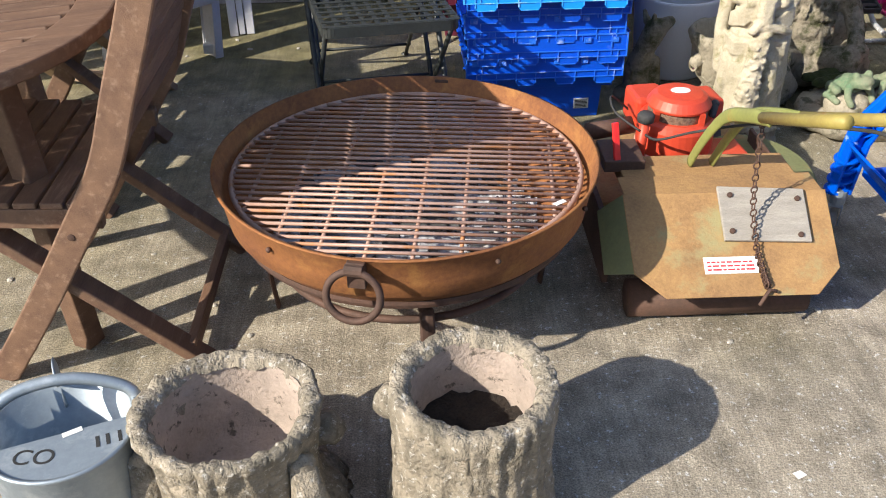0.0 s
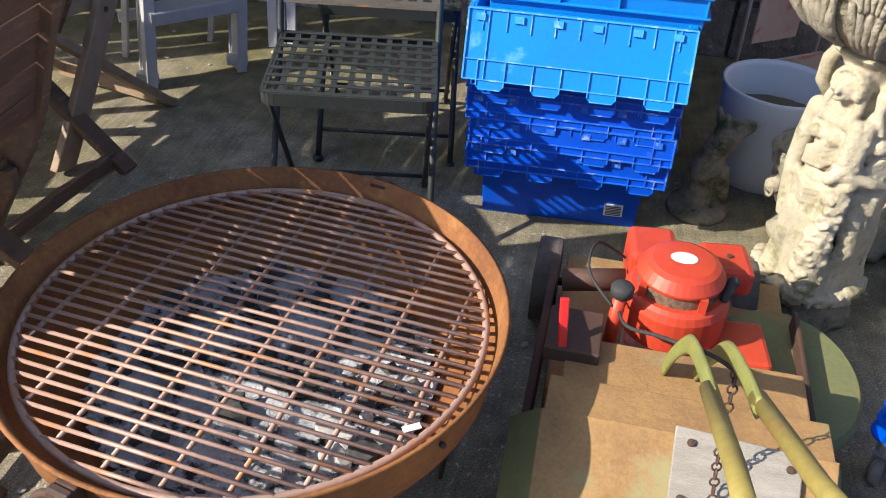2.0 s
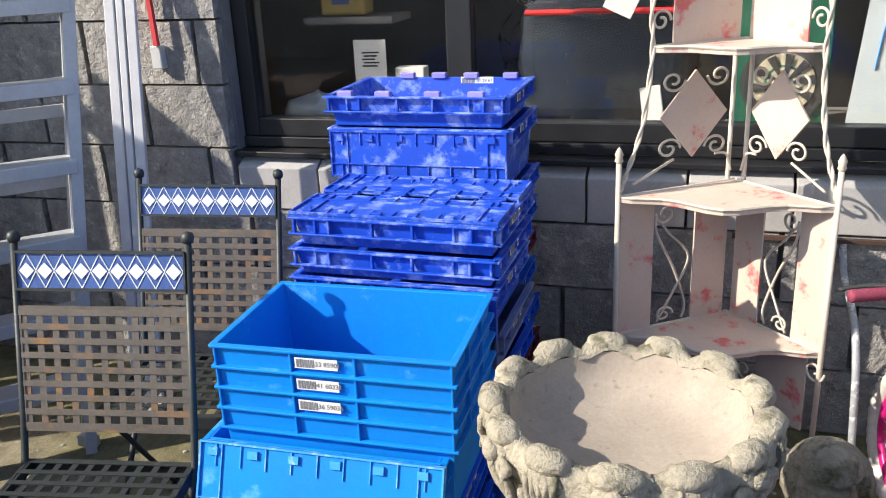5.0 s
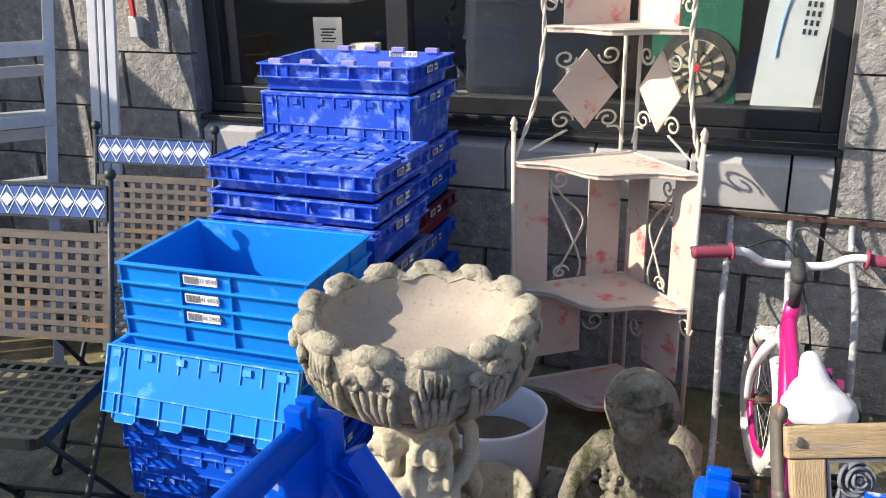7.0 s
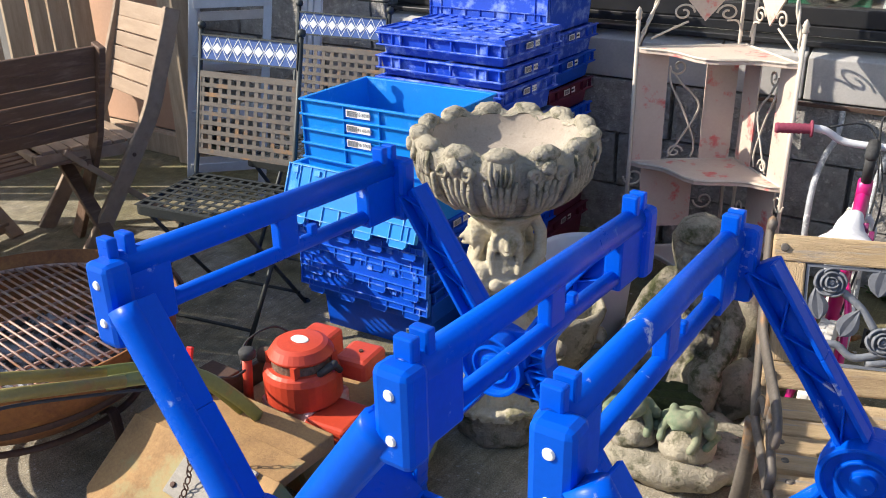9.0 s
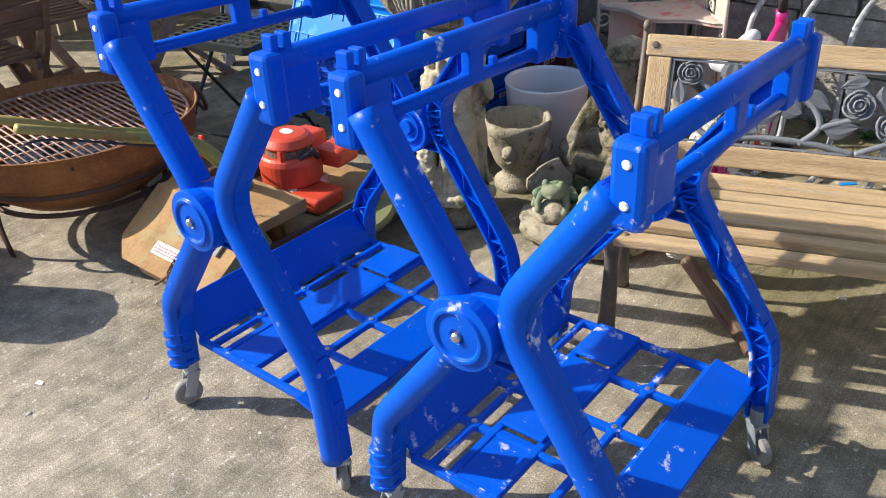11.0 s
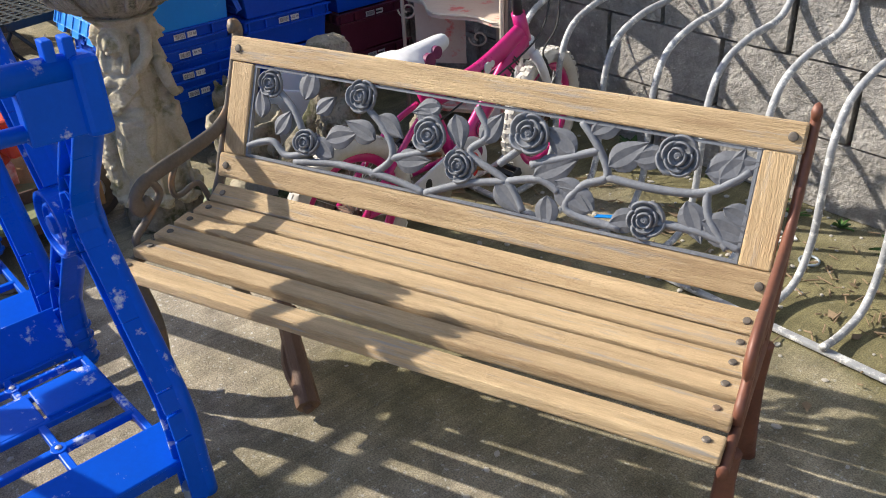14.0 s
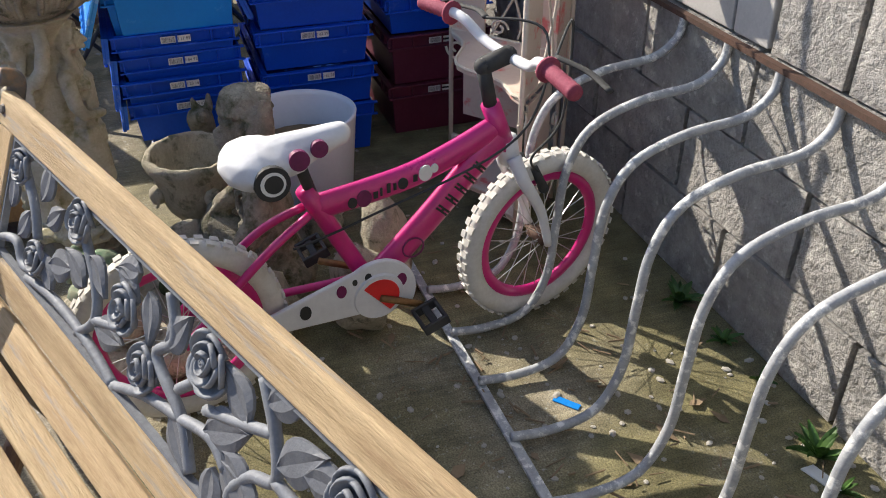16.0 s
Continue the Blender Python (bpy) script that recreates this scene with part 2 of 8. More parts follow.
M["leaf"] = mat("green_leaf", (0.07, 0.15, 0.025), (0.035, 0.09, 0.015), 0.5, 0, 10, 90, 0.1, vary=0.3)
M["twig"] = mat("dry_twig", (0.25, 0.18, 0.11), (0.14, 0.1, 0.06), 0.8, 0, 10, 90, 0.3, vary=0.3)
M["black_frame"] = mat("black_window_frame", (0.012, 0.013, 0.015), (0.018, 0.018, 0.02), 0.35, 0, 10, 90, 0.03)
M["mortar"] = mat("grey_mortar", (0.2, 0.195, 0.19), (0.14, 0.135, 0.13), 0.95, 0, 8, 120, 0.4)
M["block"] = mat("split_concrete_block", (0.42, 0.4, 0.375), (0.21, 0.2, 0.19), 0.95, 0, 16, 60, 0.9, (0.5, 0.48, 0.44), (0.56, 0.66), 30, vary=0.1, depth=0.03)
M["block_smooth"] = mat("smooth_concrete_block", (0.48, 0.46, 0.445), (0.35, 0.34, 0.325), 0.92, 0, 7, 110, 0.35, vary=0.08)
M["room"] = mat("dim_shop_wall", (0.3, 0.29, 0.28), (0.22, 0.21, 0.2), 0.8, 0, 3, 50, 0.1)
M["green_board"] = mat("green_board", (0.01, 0.12, 0.07), (0.01, 0.09, 0.05), 0.5, 0, 5, 80, 0.0)
M["yellow"] = mat("yellow_plastic", (0.5, 0.36, 0.12), (0.4, 0.28, 0.1), 0.5, 0, 5, 80, 0.0)
M["ply"] = mat("pinkish_board", (0.5, 0.31, 0.21), (0.4, 0.24, 0.16), 0.7, 0, 3, 60, 0.2)
M["post_wood"] = mat("weathered_post", (0.5, 0.4, 0.29), (0.33, 0.25, 0.17), 0.75, 0, 4, 50, 0.4, stretch=(9, 9, 1))
M["brick"] = mat("far_render", (0.4, 0.36, 0.31), (0.3, 0.27, 0.23), 0.9, 0, 2, 40, 0.3)


def ground_material():
    m = mat("damp_concrete", (0.385, 0.338, 0.262), (0.205, 0.178, 0.135), 0.85, 0, 3.0, 130, 0.8, (0.5, 0.49, 0.46), (0.585, 0.66), 75, depth=0.008)
    nt = m.node_tree
    n, l = nt.nodes, nt.links
    bsdf = n["Principled BSDF"]
    base = bsdf.inputs["Base Color"].links[0].from_socket
    tc = n.new("ShaderNodeTexCoord")
    sep = n.new("ShaderNodeSeparateXYZ")
    l.new(tc.outputs["Object"], sep.inputs[0])
    nz = n.new("ShaderNodeTexNoise")
    nz.inputs["Scale"].default_value, nz.inputs["Detail"].default_value = 1.6, 7
    l.new(tc.outputs["Object"], nz.inputs["Vector"])
    near = n.new("ShaderNodeMapRange")          # algae, with shade painted into them, thicken towards the damp foot of the building
    near.inputs["From Min"].default_value, near.inputs["From Max"].default_value = 1.2, 3.6
    l.new(sep.outputs[1], near.inputs["Value"])
    a = n.new("ShaderNodeMath")
    a.operation = "MULTIPLY_ADD"
    l.new(near.outputs[0], a.inputs[0])
    a.inputs[1].default_value = 0.42
    l.new(nz.outputs[0], a.inputs[2])
    f = n.new("ShaderNodeMapRange")
    f.inputs["From Min"].default_value, f.inputs["From Max"].default_value, f.inputs["To Max"].default_value = 0.58, 0.92, 0.85
    l.new(a.outputs[0], f.inputs["Value"])
    x = n.new("ShaderNodeMix")
    x.data_type = "RGBA"
    l.new(f.outputs[0], x.inputs["Factor"])
    l.new(base, x.inputs["A"])
    # algae green, deepened to carry the shade of rack and wall
    x.inputs["B"].default_value = (0.14, 0.126, 0.048, 1)
    mp = n.new("ShaderNodeMapping")             # brushed streaks and mid-sized mottling
    mp.inputs["Rotation"].default_value, mp.inputs["Scale"].default_value = (0, 0, radians(14)), (90, 5, 1)
    l.new(tc.outputs["Object"], mp.inputs["Vector"])
    total = None
    for s, vec, lo, hi in ((1.0, mp.outputs[0], 0.84, 1.16), (14.0, tc.outputs["Object"], 0.68, 1.3), (260.0, tc.outputs["Object"], 0.55, 1.45)):
        t = n.new("ShaderNodeTexNoise")
        t.inputs["Scale"].default_value, t.inputs["Detail"].default_value = s, 5
        l.new(vec, t.inputs["Vector"])
        r = n.new("ShaderNodeMapRange")
        for k, v in (("From Min", 0.3), ("From Max", 0.7), ("To Min", lo), ("To Max", hi)):
            r.inputs[k].default_value = v
        l.new(t.outputs[0], r.inputs["Value"])
        if total is None:
            total = r.outputs[0]
        else:
            mu = n.new("ShaderNodeMath")
            mu.operation = "MULTIPLY"
            l.new(total, mu.inputs[0])
            l.new(r.outputs[0], mu.inputs[1])
            total = mu.outputs[0]
    sc = n.new("ShaderNodeVectorMath")
    sc.operation = "SCALE"
    l.new(x.outputs["Result"], sc.inputs[0])
    l.new(total, sc.inputs["Scale"])
    l.new(sc.outputs[0], bsdf.inputs["Base Color"])
    return m


M["ground"] = ground_material()
glass = bpy.data.materials.new("window_glass")
glass.use_nodes = True
glass.node_tree.nodes["Principled BSDF"].inputs["Transmission Weight"].default_value = 1.0
glass.node_tree.nodes["Principled BSDF"].inputs["Roughness"].default_value = 0.0
glass.node_tree.nodes["Principled BSDF"].inputs["IOR"].default_value = 1.45
M["glass"] = glass
film = bpy.data.materials.new("clear_wrap")
film.use_nodes = True
film.node_tree.nodes["Principled BSDF"].inputs["Transmission Weight"].default_value = 1.0
film.node_tree.nodes["Principled BSDF"].inputs["Roughness"].default_value = 0.06
film.node_tree.nodes["Principled BSDF"].inputs["IOR"].default_value = 1.12
M["film"] = film

# ---- building helpers ----
def thing(name, m, label, category, group="", kind=""):
    ob = new(name)
    ob.empty_display_size = 0.05
    ob.matrix_world = m
    return tagged(ob, label, category, group, kind)


def part(name, bm, material, parent=None, label="", smooth=False, bevel=0.0, remesh=0.0):
    me = bpy.data.meshes.new(name)
    bmesh.ops.recalc_face_normals(bm, faces=bm.faces)
    bm.to_mesh(me)
    bm.free()
    me.materials.append(M[material])
    if smooth:
        me.shade_smooth()
    ob = new(name, me)
    if parent:
        ob.parent = parent
    if label:
        ob["label"] = label
    if remesh:
        r = ob.modifiers.new("remesh", "REMESH")
        r.mode, r.voxel_size, r.use_smooth_shade = "VOXEL", remesh, True
        s = ob.modifiers.new("smooth", "SMOOTH")
        s.factor, s.iterations = 0.5, 2
    if bevel:
        b = ob.modifiers.new("bevel", "BEVEL")
        b.width, b.segments, b.limit_method, b.angle_limit = bevel, 2, "ANGLE", radians(40)
    return ob


def solo(name, bm, material, m, label, category, group="", kind="", **k):
    ob = part(name, bm, material, None, "", **k)
    ob.matrix_world = m
    return tagged(ob, label, category, group, kind)


def box(bm, lo, hi, m=None):
    lo, hi = Vector(lo), Vector(hi)
    mm = Matrix.Translation((lo + hi) / 2) @ Matrix.Diagonal((*(hi - lo), 1))
    return bmesh.ops.create_cube(bm, size=1, matrix=(m @ mm) if m else mm)["verts"]


def bar(bm, p, q, w, h, up=(0, 0, 1)):
    """A square bar from p to q, w wide and h high."""
    p, q = Vector(p), Vector(q)
    d = q - p
    x = d.normalized()
    y = Vector(up).cross(x)
    y = y.normalized() if y.length > 1e-4 else Vector((0, 1, 0)).cross(x).normalized()
    z = x.cross(y)
    m = Matrix((x, y, z)).transposed().to_4x4()
    m.translation = (p + q) / 2
    return bmesh.ops.create_cube(bm, size=1, matrix=m @ Matrix.Diagonal((d.length, w, h, 1)))["verts"]


def tube(bm, pts, r, n=8, closed=False, flat=(1, 1)):
    """A round tube along points; r a number or one number a point; flat squashes the section."""
    pts = [Vector(p) for p in pts]
    k = len(pts)
    rad = [r] * k if isinstance(r, (int, float)) else list(r)
    rings, up = [], None
    for i, p in enumerate(pts):
        a, b = pts[(i - 1) % k] if closed or i else p, pts[(i + 1) % k] if closed or i < k - 1 else p
        d = (b - a).normalized()
        if up is None:
            up = Vector((0, 0, 1)) if abs(d.z) < 0.9 else Vector((1, 0, 0))
        up = (up - d * up.dot(d)).normalized()
        side = d.cross(up)
        rings.append([bm.verts.new(p + rad[i] * (math.cos(t) * side * flat[0] + math.sin(t) * up * flat[1])) for t in [2 * math.pi * j / n for j in range(n)]])
    for i in range(k if closed else k - 1):
        A, B = rings[i], rings[(i + 1) % k]
        for j in range(n):
            bm.faces.new((A[j], A[(j + 1) % n], B[(j + 1) % n], B[j]))
    if not closed:
        bm.faces.new(rings[0][::-1])
        bm.faces.new(rings[-1])


def lathe(bm, prof, n=40, c=(0, 0, 0), wob=None, sx=1.0, sy=1.0):
    """Turns a profile of (r, z) about the z axis; wob(angle, i) scales the radius."""
    c = Vector(c)
    rings = []
    for i, (r, z) in enumerate(prof):
        if r < 1e-5:
            rings.append([bm.verts.new(c + Vector((0, 0, z)))])
            continue
        ring = []
        for j in range(n):
            a = 2 * math.pi * j / n
            w = wob(a, i) if wob else 1.0
            ring.append(bm.verts.new(c + Vector((r * w * math.cos(a) * sx, r * w * math.sin(a) * sy, z))))
        rings.append(ring)
    for A, B in zip(rings, rings[1:]):
        for j in range(n):
            q = (j + 1) % n
            if len(A) == 1 and len(B) > 1:
                bm.faces.new((A[0], B[q], B[j]))
            elif len(B) == 1 and len(A) > 1:
                bm.faces.new((A[j], A[q], B[0]))
            elif len(A) > 1:
                bm.faces.new((A[j], A[q], B[q], B[j]))


def blob(bm, c, s, rot=(0, 0, 0), sub=2):
    m = pose(*c, *rot) @ Matrix.Diagonal((*s, 1))
    bmesh.ops.create_icosphere(bm, subdivisions=sub, radius=1, matrix=m)


def limb(bm, pts, rs, n=10):
    tube(bm, pts, rs, n)
    for p, r in zip(pts, rs):
        bmesh.ops.create_icosphere(bm, subdivisions=2, radius=r, matrix=Matrix.Translation(p))


def slab(bm, poly, z0, z1, m=None):
    """A flat piece with the outline poly, from z0 to z1."""
    m = m or Matrix()
    a = [bm.verts.new(m @ Vector((x, y, z0))) for x, y in poly]
    b = [bm.verts.new(m @ Vector((x, y, z1))) for x, y in poly]
    bm.faces.new(a[::-1])
    bm.faces.new(b)
    for i in range(len(poly)):
        j = (i + 1) % len(poly)
        bm.faces.new((a[i], a[j], b[j], b[i]))


def arc(cx, cy, r, a0, a1, n=12):
    return [(cx + r * math.cos(radians(a0 + (a1 - a0) * i / n)), cy + r * math.sin(radians(a0 + (a1 - a0) * i / n))) for i in range(n + 1)]


def smooth_path(pts, k=6):
    """A rounded line through the points."""
    pts = [Vector(p) for p in pts]
    out = []
    for i in range(len(pts) - 1):
        a, b, c, d = pts[max(i - 1, 0)], pts[i], pts[i + 1], pts[min(i + 2, len(pts) - 1)]
        for j in range(k):
            t = j / k
            out.append(0.5 * ((2 * b) + (c - a) * t + (2 * a - 5 * b + 4 * c - d) * t * t + (3 * b - a - 3 * c + d) * t ** 3))
    return out + [pts[-1]]


def roughen(bm, amount, size):
    for v in bm.verts:
        v.co += noise.noise_vector(v.co / size) * amount


def words(name, text, size, m, material, parent, label=""):
    """Flat lettering, as a mesh."""
    cu = bpy.data.curves.new(name, "FONT")
    cu.body, cu.size, cu.align_x, cu.align_y, cu.extrude = text, size, "CENTER", "CENTER", 0.0004
    tmp = bpy.data.objects.new(name, cu)
    me = bpy.data.meshes.new_from_object(tmp)
    bpy.data.objects.remove(tmp)
    bpy.data.curves.remove(cu)
    me.materials.clear()
    me.materials.append(M[material])
    ob = new(name, me)
    ob.parent = parent
    ob.matrix_local = m
    if label:
        ob["label"] = label
    return ob

# ---- the yard and the building ----
bm = bmesh.new()
bmesh.ops.create_grid(bm, x_segments=8, y_segments=8, size=60)
solo("ground", bm, "ground", Matrix(), "damp grey concrete yard, green algae stains darkened with painted shade near the wall", "ground", kind="structure")

WALL_Y, SILL_Z = 3.97, 0.88
WIN_L, WIN_R, WIN_TOP = -0.47, 1.83, 2.25
bm = bmesh.new()
box(bm, (-6, WALL_Y + 0.035, 0), (WIN_L, WALL_Y + 0.3, 4.2))
box(bm, (WIN_R, WALL_Y + 0.035, 0), (9, WALL_Y + 0.3, 4.2))
box(bm, (WIN_L, WALL_Y + 0.035, 0), (WIN_R, WALL_Y + 0.3, 0.66))
box(bm, (WIN_L, WALL_Y + 0.035, WIN_TOP), (WIN_R, WALL_Y + 0.3, 4.2))
wall = solo("wall_north", bm, "mortar", Matrix(), "grey split-faced concrete block wall with recessed joints", "wall", kind="structure")

# window
bm = bmesh.new()
FY = WALL_Y + 0.07
box(bm, (WIN_L, FY, SILL_Z), (WIN_R, FY + 0.09, SILL_Z + 0.035))
win = solo("window_1", bm, "black_frame", Matrix(), "wide black-framed shop window with dim goods behind it", "window", kind="structure", bevel=0.003)
for nm, lo, hi in (("window_frame", (WIN_L, FY + 0.01, SILL_Z + 0.035), (WIN_L + 0.06, FY + 0.08, WIN_TOP)),
                   ("window_frame", (WIN_R - 0.06, FY + 0.01, SILL_Z + 0.035), (WIN_R, FY + 0.08, WIN_TOP)),
                   ("window_frame", (0.3, FY + 0.01, SILL_Z + 0.035), (0.385, FY + 0.08, WIN_TOP)),
                   ("window_frame", (WIN_L + 0.06, FY + 0.01, SILL_Z + 0.037), (0.3, FY + 0.08, SILL_Z + 0.1)),
                   ("window_frame", (0.385, FY + 0.01, SILL_Z + 0.037), (WIN_R - 0.06, FY + 0.08, SILL_Z + 0.1)),
                   ("window_frame", (WIN_L + 0.06, FY + 0.01, WIN_TOP - 0.07), (0.3, FY + 0.08, WIN_TOP)),
                   ("window_frame", (0.385, FY + 0.01, WIN_TOP - 0.07), (WIN_R - 0.06, FY + 0.08, WIN_TOP)),
                   ("window_sill", (WIN_L - 0.01, WALL_Y + 0.005, SILL_Z - 0.025), (WIN_R + 0.01, FY + 0.02, SILL_Z - 0.004))):
    bm = bmesh.new()
    box(bm, lo, hi)
    part(nm, bm, "black_frame", win, bevel=0.004)
for x0, x1 in ((WIN_L + 0.055, 0.305), (0.38, WIN_R - 0.055)):
    bm = bmesh.new()
    box(bm, (x0, FY + 0.04, SILL_Z + 0.09), (x1, FY + 0.046, WIN_TOP - 0.06))
    part("pane", bm, "glass", win, "clear glass").visible_shadow = False

# the dim shop behind the glass
bm = bmesh.new()
box(bm, (-2.2, 6.0, 0), (3.4, 6.1, 3))
box(bm, (-2.3, 4.27, 0), (-2.2, 6.1, 3))
box(bm, (3.4, 4.27, 0), (3.5, 6.1, 3))
box(bm, (-2.3, 4.27, 0), (3.5, 6.1, 0.02))
solo("wall_shop", bm, "room", Matrix(), "dim painted shop walls behind the glass", "wall", kind="structure")
bm = bmesh.new()
box(bm, (-2.3, 4.27, 2.6), (3.5, 6.1, 2.7))
solo("ceiling", bm, "room", Matrix(), "dim shop ceiling behind the glass", "ceiling", kind="structure")

# blocks of the wall
def split_block(w, h, seed, amp=0.012):
    bm = bmesh.new()
    nx, nz = 4, 2
    g = [[None] * (nz + 1) for _ in range(nx + 1)]
    for i in range(nx + 1):
        for k in range(nz + 1):
            edge = i in (0, nx) or k in (0, nz)
            x, z = w * (i / nx - 0.5), h * (k / nz - 0.5)
            d = abs(noise.noise(Vector((x * 9 + seed * 3.1, z * 9, seed)))) * amp * (0.7 if edge else 1.6) + 0.004
            jx = 0 if i in (0, nx) else random.uniform(-0.02, 0.02)
            g[i][k] = bm.verts.new((x + jx, -d + random.uniform(-0.002, 0.002), z))
    for i in range(nx):
        for k in range(nz):
            bm.faces.new((g[i][k], g[i + 1][k], g[i + 1][k + 1], g[i][k + 1]))
    edges = [g[i][0] for i in range(nx + 1)] + [g[nx][k] for k in range(1, nz + 1)] + [g[i][nz] for i in range(nx - 1, -1, -1)] + [g[0][k] for k in range(nz - 1, 0, -1)]
    back = [bm.verts.new((v.co.x, 0.05, v.co.z)) for v in edges]
    for i in range(len(edges)):
        j = (i + 1) % len(edges)
        bm.faces.new((edges[j], edges[i], back[i], back[j]))
    bmesh.ops.recalc_face_normals(bm, faces=bm.faces)
    me = bpy.data.meshes.new("block")
    bm.to_mesh(me)
    bm.free()
    return me


rng = random.Random(5)
MESHES = {}


def lay(x0, x1, z0, z1, smooth_face=False):
    w, h = round(x1 - x0, 3), round(z1 - z0, 3)
    key = (w, h, rng.randrange(4), smooth_face)
    if key not in MESHES:
        me = split_block(w, h, key[2] + 1, 0.002 if smooth_face else 0.008)
        me.materials.append(M["block_smooth" if smooth_face else "block"])
        MESHES[key] = me
    ob = new("block", MESHES[key])
    ob.parent = wall
    ob.location = ((x0 + x1) / 2, WALL_Y + rng.uniform(-0.004, 0.004), (z0 + z1) / 2)


def course(x0, x1, z0, z1, shift, smooth_face=False):
    x = x0 - shift
    while x < x1:
        a, b = max(x, x0), min(x + 0.44, x1)
        if b - a > 0.03:
            lay(a + 0.004, b - 0.004, z0 + 0.004, z1 - 0.004, smooth_face)
        x += 0.45
H = 0.222
for k in range(3):
    course(-2.6, 4.6, k * H, (k + 1) * H, 0.22 * (k % 2) + 0.08)
for k in range(3, 7):
    course(-2.6, WIN_L - 0.01, k * H, (k + 1) * H, 0.22 * (k % 2), smooth_face=k == 9)
    course(WIN_R + 0.01, 4.6, k * H, (k + 1) * H, 0.22 * (k % 2))

# the sloping sill stones under the window
x = WIN_L
while x < WIN_R - 0.05:
    x1 = min(x + 0.31, WIN_R)
    bm = bmesh.new()
    m = Matrix(((0, 0, 1, 0), (1, 0, 0, 0), (0, 1, 0, 0), (0, 0, 0, 1)))
    slab(bm, [(WALL_Y + 0.0, 3 * H + 0.004), (WALL_Y + 0.3, 3 * H + 0.004), (WALL_Y + 0.3, SILL_Z - 0.03), (WALL_Y + 0.055, SILL_Z - 0.028), (WALL_Y - 0.005, SILL_Z - 0.06)], x + 0.004, x1 - 0.004, m)
    part("sill_stone", bm, "block_smooth", wall, "smooth sloping concrete sill stone", bevel=0.004)
    x = x1

# ---- plastic crates ----
def barcode(parent, x, y, z, w=0.085, h=0.022, text="", face="front"):
    """A white label with bars and a number on a crate's front (towards -y) or end (towards +x)."""
    m = pose(x, y, z, 90, 0, 0) if face == "front" else pose(x, y, z, 90, 0, 90)
    bm = bmesh.new()
    box(bm, (-w / 2, -h / 2, 0), (w / 2, h / 2, 0.0012), m)
    lab = part("label", bm, "label", parent, "white barcode label")
    bm = bmesh.new()
    r = random.Random(int(x * 1000) + int(z * 7000))
    u = -w * 0.46
    while u < -w * 0.06:
        t = r.choice((0.0008, 0.0015, 0.0022))
        box(bm, (u, -h * 0.38, 0.0012), (u + t, h * 0.38, 0.0018), m)
        u += t + r.choice((0.001, 0.0016))
    part("print", bm, "soft_ink", lab)
    if text:
        words("number", text, h * 0.62, m @ pose(w * 0.23, 0, 0.0016), "soft_ink", lab)
    else:
        bm = bmesh.new()
        box(bm, (w * 0.02, -h * 0.16, 0.0012), (w * 0.42, h * 0.16, 0.0018), m)
        part("print", bm, "ink", lab)


def shell(bm, w, d, h, t=0.006, taper=0.02, floor=0.006):
    """An open tapering box, standing on z=0, x from 0 to w, y from 0 to d."""
    q = taper
    o0 = [(q, q), (w - q, q), (w - q, d - q), (q, d - q)]
    o1 = [(0, 0), (w, 0), (w, d), (0, d)]
    i1 = [(t, t), (w - t, t), (w - t, d - t), (t, d - t)]
    i0 = [(q + t, q + t), (w - q - t, q + t), (w - q - t, d - q - t), (q + t, d - q - t)]
    V = [[bm.verts.new((x, y, z)) for x, y in ring] for ring, z in ((o0, 0), (o1, h), (i1, h), (i0, floor))]
    bm.faces.new(V[0][::-1])
    bm.faces.new(V[3])
    for A, B in zip(V, V[1:]):
        for j in range(4):
            bm.faces.new((A[j], A[(j + 1) % 4], B[(j + 1) % 4], B[j]))


def nest_tub(m, label, material, text, h=0.2, group="nested light blue tubs"):
    """A light blue stacking tub with a ribbed front."""
    W, D = 0.5, 0.335
    ob = thing("plastic_tub", m, label, "crate", group)
    bm = bmesh.new()
    shell(bm, W, D, h, 0.006, 0.012)
    part("body", bm, material, ob, bevel=0.002)
    bm = bmesh.new()
    for z in (h - 0.006, h - 0.052):
        box(bm, (-0.008, -0.009, z), (W + 0.008, 0.002, z + 0.006))
        box(bm, (-0.008, D - 0.002, z), (W + 0.008, D + 0.009, z + 0.006))
        box(bm, (-0.009, 0.0, z), (0.002, D, z + 0.006))
        box(bm, (W - 0.002, 0.0, z), (W + 0.009, D, z + 0.006))
    for x in (0.0, 0.165, 0.3, 0.495):
        box(bm, (x, -0.007, h - 0.05), (x + 0.005, 0.004, h - 0.003))
    for y in (0.1, 0.22):
        box(bm, (W - 0.003, y, h - 0.05), (W + 0.007, y + 0.005, h - 0.003))
        box(bm, (-0.007, y, h - 0.05), (0.003, y + 0.005, h - 0.003))
    part("rim", bm, material, ob, bevel=0.0015)
    if text:
        barcode(ob, 0.222, -0.0035, h - 0.026, 0.09, 0.023, text)
    return ob


def flap(bm, w, d, lo=0.0):
    """Half of a crate's lid with rounded tabs on its meeting edge; lies in x, y, tabs at y=d."""
    box(bm, (0, 0, 0), (w, d, 0.005))
    for i in range(4):
        a, q = w * (i + 0.22) / 4, w * 0.13
        slab(bm, [(a, d - 0.004), (a + q, d - 0.004), (a + q, d + 0.012), (a + q - 0.008, d + 0.021), (a + 0.008, d + 0.021), (a, d + 0.012)], -0.002, 0.006)


